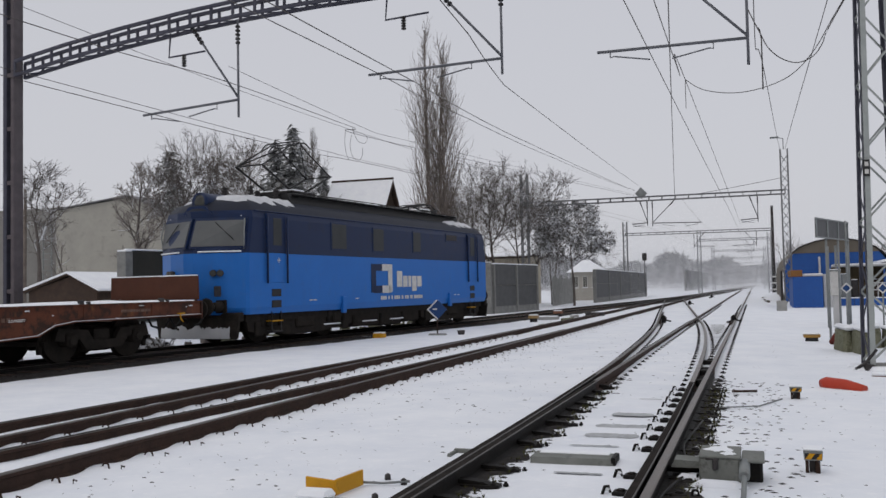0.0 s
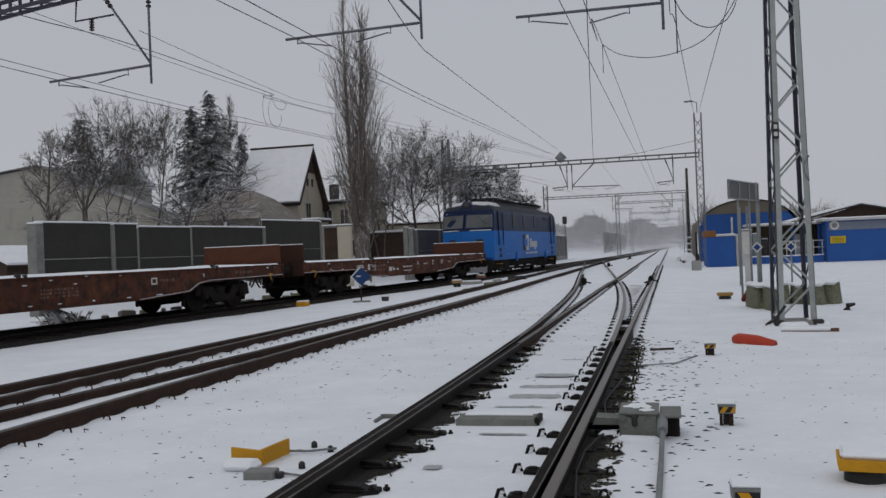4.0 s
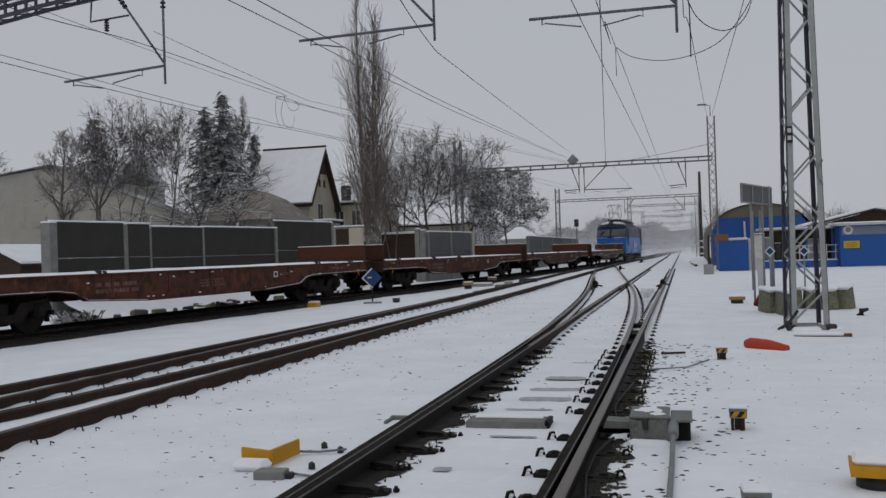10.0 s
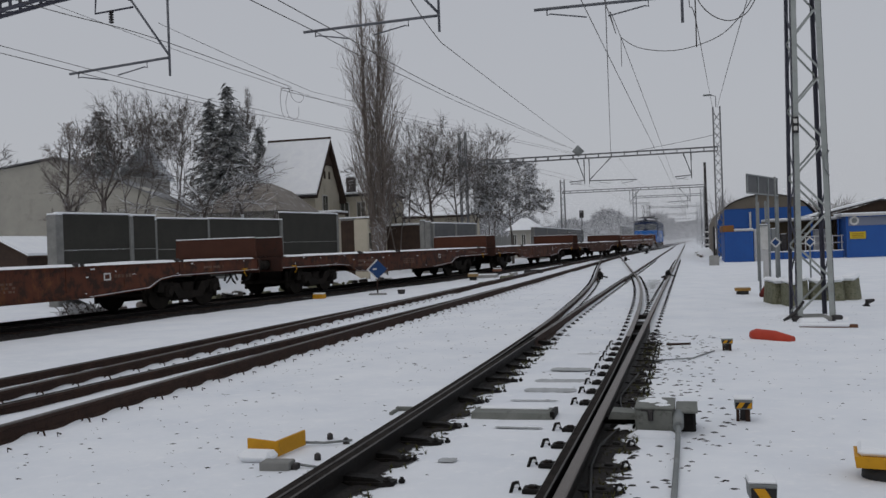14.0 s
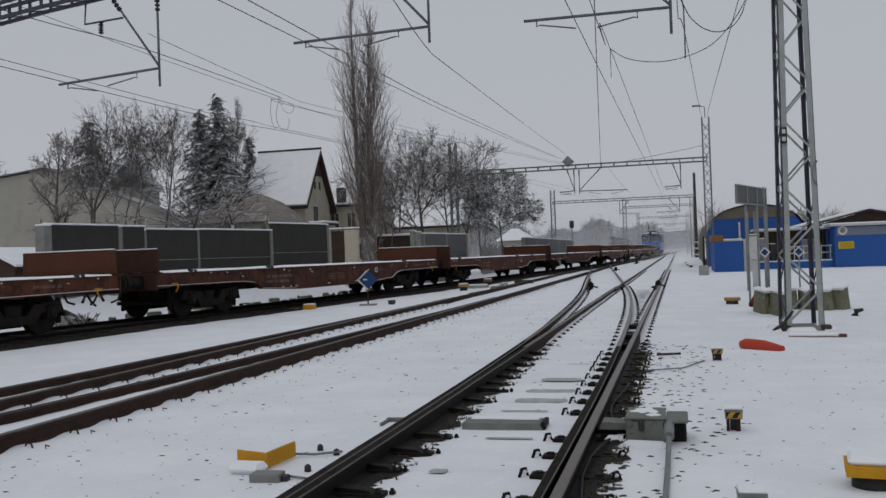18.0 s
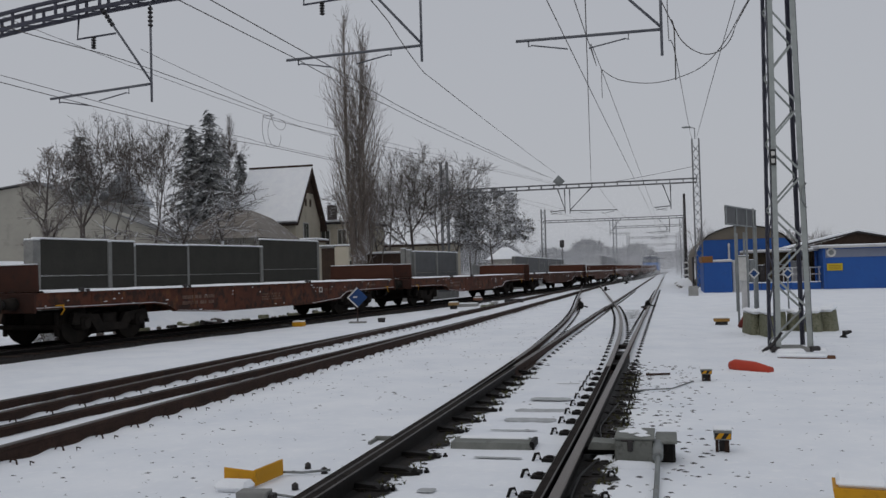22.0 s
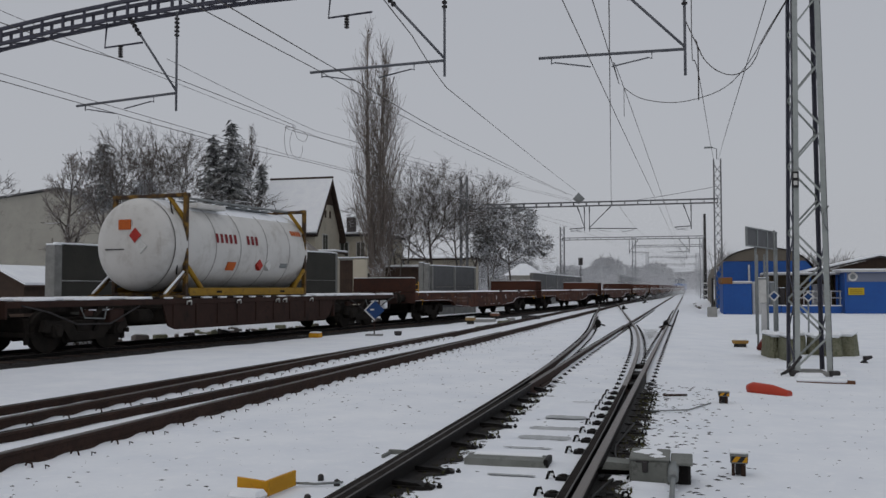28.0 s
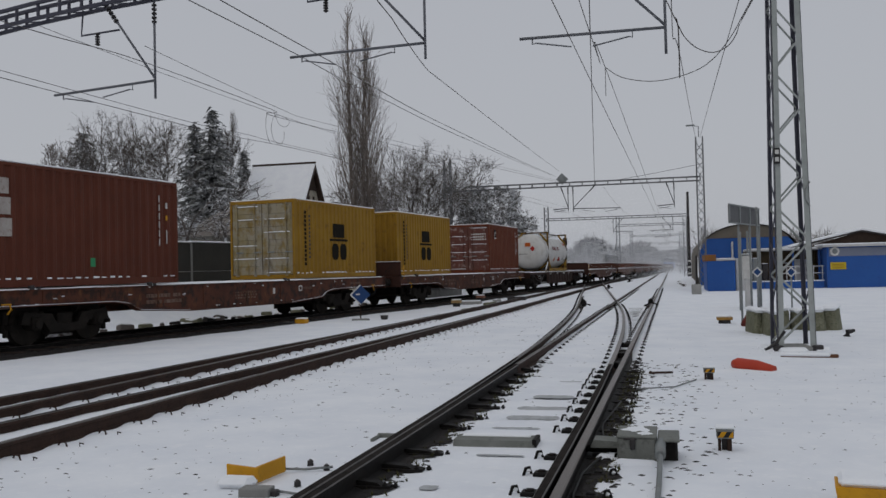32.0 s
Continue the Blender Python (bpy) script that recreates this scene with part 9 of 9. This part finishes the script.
poplar(-17.45, 50, 17.3, 4)
MULTI = "several-stemmed leafless tree, its twigs dusted with snow"
RIMED = "spreading leafless tree with snow lying along its boughs"
bare_tree(-28.1, 36, 8.6, 1.7, 21, fork=0.35, levels=(14, 7, 6, 4), frost=0.06, label="slim leafless tree with an upright dark trunk", thin=0.010)
forked_tree(-31.1, 44, 11.3, 6.4, 22, MULTI, stems=1, low=0.28, fill=1)
forked_tree(-30.3, 44, 11.0, 6.2, 23, MULTI, stems=3, low=0.26, lean=0.22, fill=0)
forked_tree(-26.5, 43, 10.2, 3.8, 24, "leafless tree beside the spruces", low=0.3, frost=0.1, fill=1, spread=0.8)
forked_tree(-29.3, 56, 13.0, 2.0, 27, "narrow leafless tree behind the spruces", low=0.4, spread=0.5)
forked_tree(-41.3, 44, 10.0, 5.4, 29, RIMED, stems=1, low=0.36, frost=0.2, fill=1)
bare_tree(-30.3, 35, 5.6, 1.6, 44, levels=(5, 4, 4, 3), lean=-0.35, frost=0.1, label="thin leaning leafless tree with a broken top")
forked_tree(-22.8, 41, 7.0, 6.6, 41, RIMED, stems=2, low=0.36, frost=0.34, spread=1.3, levels=6)
forked_tree(-26.3, 39, 4.2, 3.0, 45, RIMED, stems=2, low=0.2, frost=0.22, spread=1.2)
for x, y, h, w, seed in ((-28.4, 40.5, 3.4, 2.6, 47), (-23.4, 44, 4.6, 3.4, 48), (-20.6, 43, 4.0, 2.6, 49)):
    forked_tree(x, y, h, w, seed, "leafless garden shrub with snow on its twigs", stems=3, low=0.14, frost=0.2, spread=1.2, levels=6)
bare_tree(-16.0, 47, 3.6, 1.6, 43, frost=0.4, label="small shrubby tree rimed with snow", levels=(9, 6, 5), fork=0.1)
for x, y, h, w, seed, n in ((-18.2, 56, 10.4, 4.4, 30, 2), (-19.9, 62, 11.2, 6.6, 32, 2), (-17.5, 62, 11.1, 8.4, 31, 1), (-16.1, 66, 11.2, 6.6, 33, 2), (-15.6, 72, 10.6, 5.4, 35, 2)):
    forked_tree(x, y, h, w, seed, MULTI, stems=n, low=0.26, frost=0.14, fill=3, spread=1.1, thin=0.0125, twig=TWIG_MID)
spruce(-37.5, 52, 11.1, 2.0, 51, 0.63)
spruce(-29.4, 52, 11.3, 1.9, 52, 0.34)
spruce(-28.1, 52, 12.1, 2.2, 53, 0.34)
spruce(-28.0, 56, 9.9, 1.3, 54)
leafy_tree(-12.6, 66, 7.7, 3.05, 61, 8500)


# ---- distance ----
def thicket(label, spots, mat, seed, dens, size):
    rng = random.Random(seed)
    s = Shape()
    for x0, x1, y0, y1, h0, h1 in spots:
        for k in range(dens):
            u = rng.random()
            x, y = x0 + (x1 - x0) * u, y0 + (y1 - y0) * u + rng.uniform(-4, 4)
            h = rng.uniform(h0, h1) * (0.72 + 0.28 * math.sin(x * 0.35 + 1.3) * math.cos(x * 0.13))
            base = Vector((x, y, -0.1))
            tip = base + Vector((rng.uniform(-1, 1) * h * 0.18, rng.uniform(-0.5, 0.5), h))
            s.tube([base, base.lerp(tip, 0.5) + Vector((rng.uniform(-0.2, 0.2), 0, 0)), tip], [size * 1.5, size, size * 0.3], mat, 3, False)
            for j in range(7):
                b = base.lerp(tip, rng.uniform(0.2, 0.9))
                e = b + Vector((rng.uniform(-1, 1) * h * 0.22, rng.uniform(-0.6, 0.6), rng.uniform(0.05, 0.28) * h))
                s.tube([b, e], [size * 0.8, size * 0.3], mat, 3, False)
    return tagged(solo("far_woods", s, label, "woods"), kind="stuff")


thicket("pale leafless woods fading into the snowy haze", [(-66, -22, 285, 310, 9, 12), (-120, -50, 200, 260, 8, 12)], HAZE_WOOD, 71, 2000, 0.24)
thicket("pale leafless woods fading into the snowy haze", [(-20, -6.5, 330, 480, 10, 17), (6, 16, 400, 480, 9, 13)], HAZE_WOOD, 72, 1300, 0.28)
thicket("brown leafless scrub behind the yard huts", [(3, 24, 92, 96, 4.5, 7.0), (22, 60, 90, 96, 5, 7.6)], FARBROWN, 73, 420, 0.035)
s = Shape()
v = []
for k in range(121):
    x = -900 + 15 * k
    v += [(x, 620, -1), (x, 620, 12 + 5 * noise.noise((x * 0.02, 0, 0)) + 2.5 * noise.noise((x * 0.11, 3, 0)))]
s.add(v, [(2 * k, 2 * k + 2, 2 * k + 3, 2 * k + 1) for k in range(120)], HAZE_WOOD)
solo("backdrop", s, "far wooded skyline almost lost in the snowy air", "backdrop", kind="structure")

# oversized snow specks over the far end of the line, added as haze
rg = np.random.default_rng(8)
NF = 900000
near_n = 240000
deep = np.concatenate([rg.uniform(85, 150, near_n), rg.uniform(150, 340, NF - near_n)])
grain = np.where(deep < 150, 0.021, 0.041)
mid = np.stack([rg.uniform(-46, 22, NF), deep, 0.3 + 9.7 * rg.random(NF) ** 1.8], 1)
tri = rg.normal(0, 1, (NF, 3, 3))
tri -= tri.mean(1, keepdims=True)
tri *= grain[:, None, None] / np.linalg.norm(tri, axis=2, keepdims=True)
fm = bpy.data.meshes.new("snow_haze")
fm.vertices.add(NF * 3), fm.loops.add(NF * 3), fm.polygons.add(NF)
fm.vertices.foreach_set("co", (mid[:, None, :] + tri).astype(np.float32).ravel())
fm.loops.foreach_set("vertex_index", np.arange(NF * 3, dtype=np.int32))
fm.polygons.foreach_set("loop_start", np.arange(0, NF * 3, 3, dtype=np.int32))
fm.update(calc_edges=True)
fm.materials.append(FLAKE)
tagged(new("snow_haze", fm), "oversized snow specks over the far tracks, standing in for haze", "snowfall", kind="stuff")

# ---- stones that show through the snow ----
def stone_mesh(seed):
    r = random.Random(seed)
    s = Shape()
    v = [(r.uniform(0.7, 1.2) * x, r.uniform(0.7, 1.2) * y, r.uniform(0.5, 0.9) * z) for x, y, z in ((1, 0, 0), (0, 1, 0), (-1, 0, 0), (0, -1, 0), (0, 0, 1), (0, 0, -0.6))]
    s.add(v, [(0, 1, 4), (1, 2, 4), (2, 3, 4), (3, 0, 4), (1, 0, 5), (2, 1, 5), (3, 2, 5), (0, 3, 5)], STONE)
    return s


rs = random.Random(77)
big = Shape()
protos = [stone_mesh(k) for k in range(8)]


def strew(n, place, lo_r, hi_r):
    for _ in range(n):
        x, y = place()
        r = rs.uniform(lo_r, hi_r)
        a = rs.uniform(0, 6.28)
        c, d = math.cos(a) * r, math.sin(a) * r
        pr = rs.choice(protos)
        z = hump(x, y)
        big.add([(x + (c * p[0] - d * p[1] * 0.8) * 1.35, y + d * p[0] + c * p[1] * 0.8, z + p[2] * r * 0.42) for p in pr.v], pr.f, STONE)


strew(220, lambda: (AR + 0.15 + abs(rs.gauss(0, 0.28)), rs.uniform(3.5, 14)), 0.010, 0.03)
strew(900, lambda: (AR + 0.06 + abs(rs.gauss(0, 0.11)), rs.uniform(4.2, 15)), 0.015, 0.045)
strew(500, lambda: (AL + 0.06 + abs(rs.gauss(0, 0.10)), rs.uniform(3.5, 15)), 0.015, 0.04)
strew(230, lambda: (AR + 0.78 + rs.gauss(0, 0.22), 3.5 + 11 * rs.random() ** 1.3), 0.012, 0.034)
strew(130, lambda: (rs.uniform(-4.9, -2.6), rs.uniform(5, 26)), 0.010, 0.028)
strew(160, lambda: (-5.2 + rs.uniform(0, 0.5), rs.uniform(5, 40)), 0.008, 0.02)
strew(90, lambda: (rs.uniform(0.3, 3.2), rs.uniform(4.5, 14)), 0.008, 0.02)
strew(500, lambda: (rs.uniform(-5.2, -2.5), 4.5 + 24 * rs.random() ** 1.4), 0.004, 0.012)
strew(350, lambda: (rs.uniform(-0.2, 3.4), 4.5 + 18 * rs.random() ** 1.4), 0.004, 0.012)
strew(60, lambda: (rs.uniform(-2.1, -0.9), rs.uniform(4, 20)), 0.01, 0.024)
tuft = Shape()
for _ in range(520):
    y = rs.uniform(4.2, 13.5)
    x = rs.choice((AR + rs.uniform(0.08, 0.3), AR + rs.uniform(0.08, 0.3), AL + rs.uniform(0.1, 0.3)))
    z = hump(x, y)
    for _ in range(6):
        a, r, h = rs.uniform(0, 6.28), rs.uniform(0.01, 0.035), rs.uniform(0.015, 0.05)
        e = (x + r * math.cos(a), y + r * math.sin(a), z + h)
        tuft.add([(x - 0.006 * math.sin(a), y + 0.006 * math.cos(a), z), (x + 0.006 * math.sin(a), y - 0.006 * math.cos(a), z), e], [(0, 1, 2)], MOSS)
tagged(solo("moss_tufts", tuft, "withered moss and grass in the thawed ballast", "moss"), kind="stuff")
tagged(solo("ballast_stones", big, "dark ballast stones showing through the thin snow", "stones"), kind="stuff")
bed, yy = Shape(), 4.0
for _ in range(2600):
    y = rs.uniform(6, 46)
    x = goods_x(y) + rs.choice((rs.uniform(0.85, 1.65), rs.uniform(-0.7, 0.7)))
    r = rs.uniform(0.02, 0.05)
    pr = rs.choice(protos)
    bed.add([(x + p[0] * r, y + p[1] * r, 0.045 + p[2] * r * 0.7) for p in pr.v], pr.f, BALLAST)
tagged(solo("ballast_stones", bed, "coarse dark ballast of the goods track", "stones"), kind="stuff")
solo("loose_cable", Shape().tube([(-0.45, 11.4, 0.03), (0.0, 11.7, 0.02), (0.28, 12.5, 0.015)], 0.009, GALV, 5), "thin grey cable lying on the snow", "cable")
solo("rail_cable", Shape().tube([(AR + 0.1 + 0.05 * math.sin(k * 1.1), 4.2 + k * 0.45, 0.03 + 0.05 * abs(math.sin(k * 0.9))) for k in range(14)], 0.010, RUBBER, 5), "black cable snaking beside the rail", "cable")
solo("rusty_bar", Shape().tube([(-0.35, 13.1, 0.03), (-0.02, 13.15, 0.035)], 0.018, RUST, 6), "short rusty bar in the snow", "bar")
# switch heater box and weights near the crossing
for x, y in ((-3.32, 34.2), (-4.2, 61.5), (-0.86, 34.0), (-3.98, 88)):
    lv = thing("point_lever", "oily black lever box at the crossing", "point lever", "lever boxes", m=pose(x, y, 0))
    part("base", Shape().box(-0.16, 0.05, -0.25, 0.25, -0.03, 0.10, OILY, 0.03), lv)
    part("weight", Shape().prism([(-0.02, 0.06), (0.16, 0.06), (0.19, 0.26), (0.08, 0.36), (0.0, 0.28)], "y", -0.1, 0.14, OILY), lv)
    part("arm", Shape().tube([(-0.15, -0.1, 0.09), (0.15, -0.1, 0.18), (0.36, -0.16, 0.13)], 0.028, OILY, 8), lv)



# ---- the train runs away along the goods track, gathering speed ----
def run(t):
    return 18.9 + 6.528 * t + 0.0635 * t * t - 0.06 * max(t - 29, 0) ** 2


def stand(s, half):
    """The pose of a vehicle whose middle is s along the track and whose bogies are half apart from it."""
    (x1, y1), (x0, y0) = goods_at(s + half), goods_at(s - half)
    return pose((x0 + x1) / 2, (y0 + y1) / 2, ZC, 0, 0, math.degrees(math.atan2(-(x1 - x0), y1 - y0)))


def motions():
    for ob, offset, half in TRAIN:
        walk(ob, [(t, stand(run(t) + offset, half)) for t in [*range(0, 29), 29, 29.5, 30, 30.5, 31, 31.5, 32]])


motions()
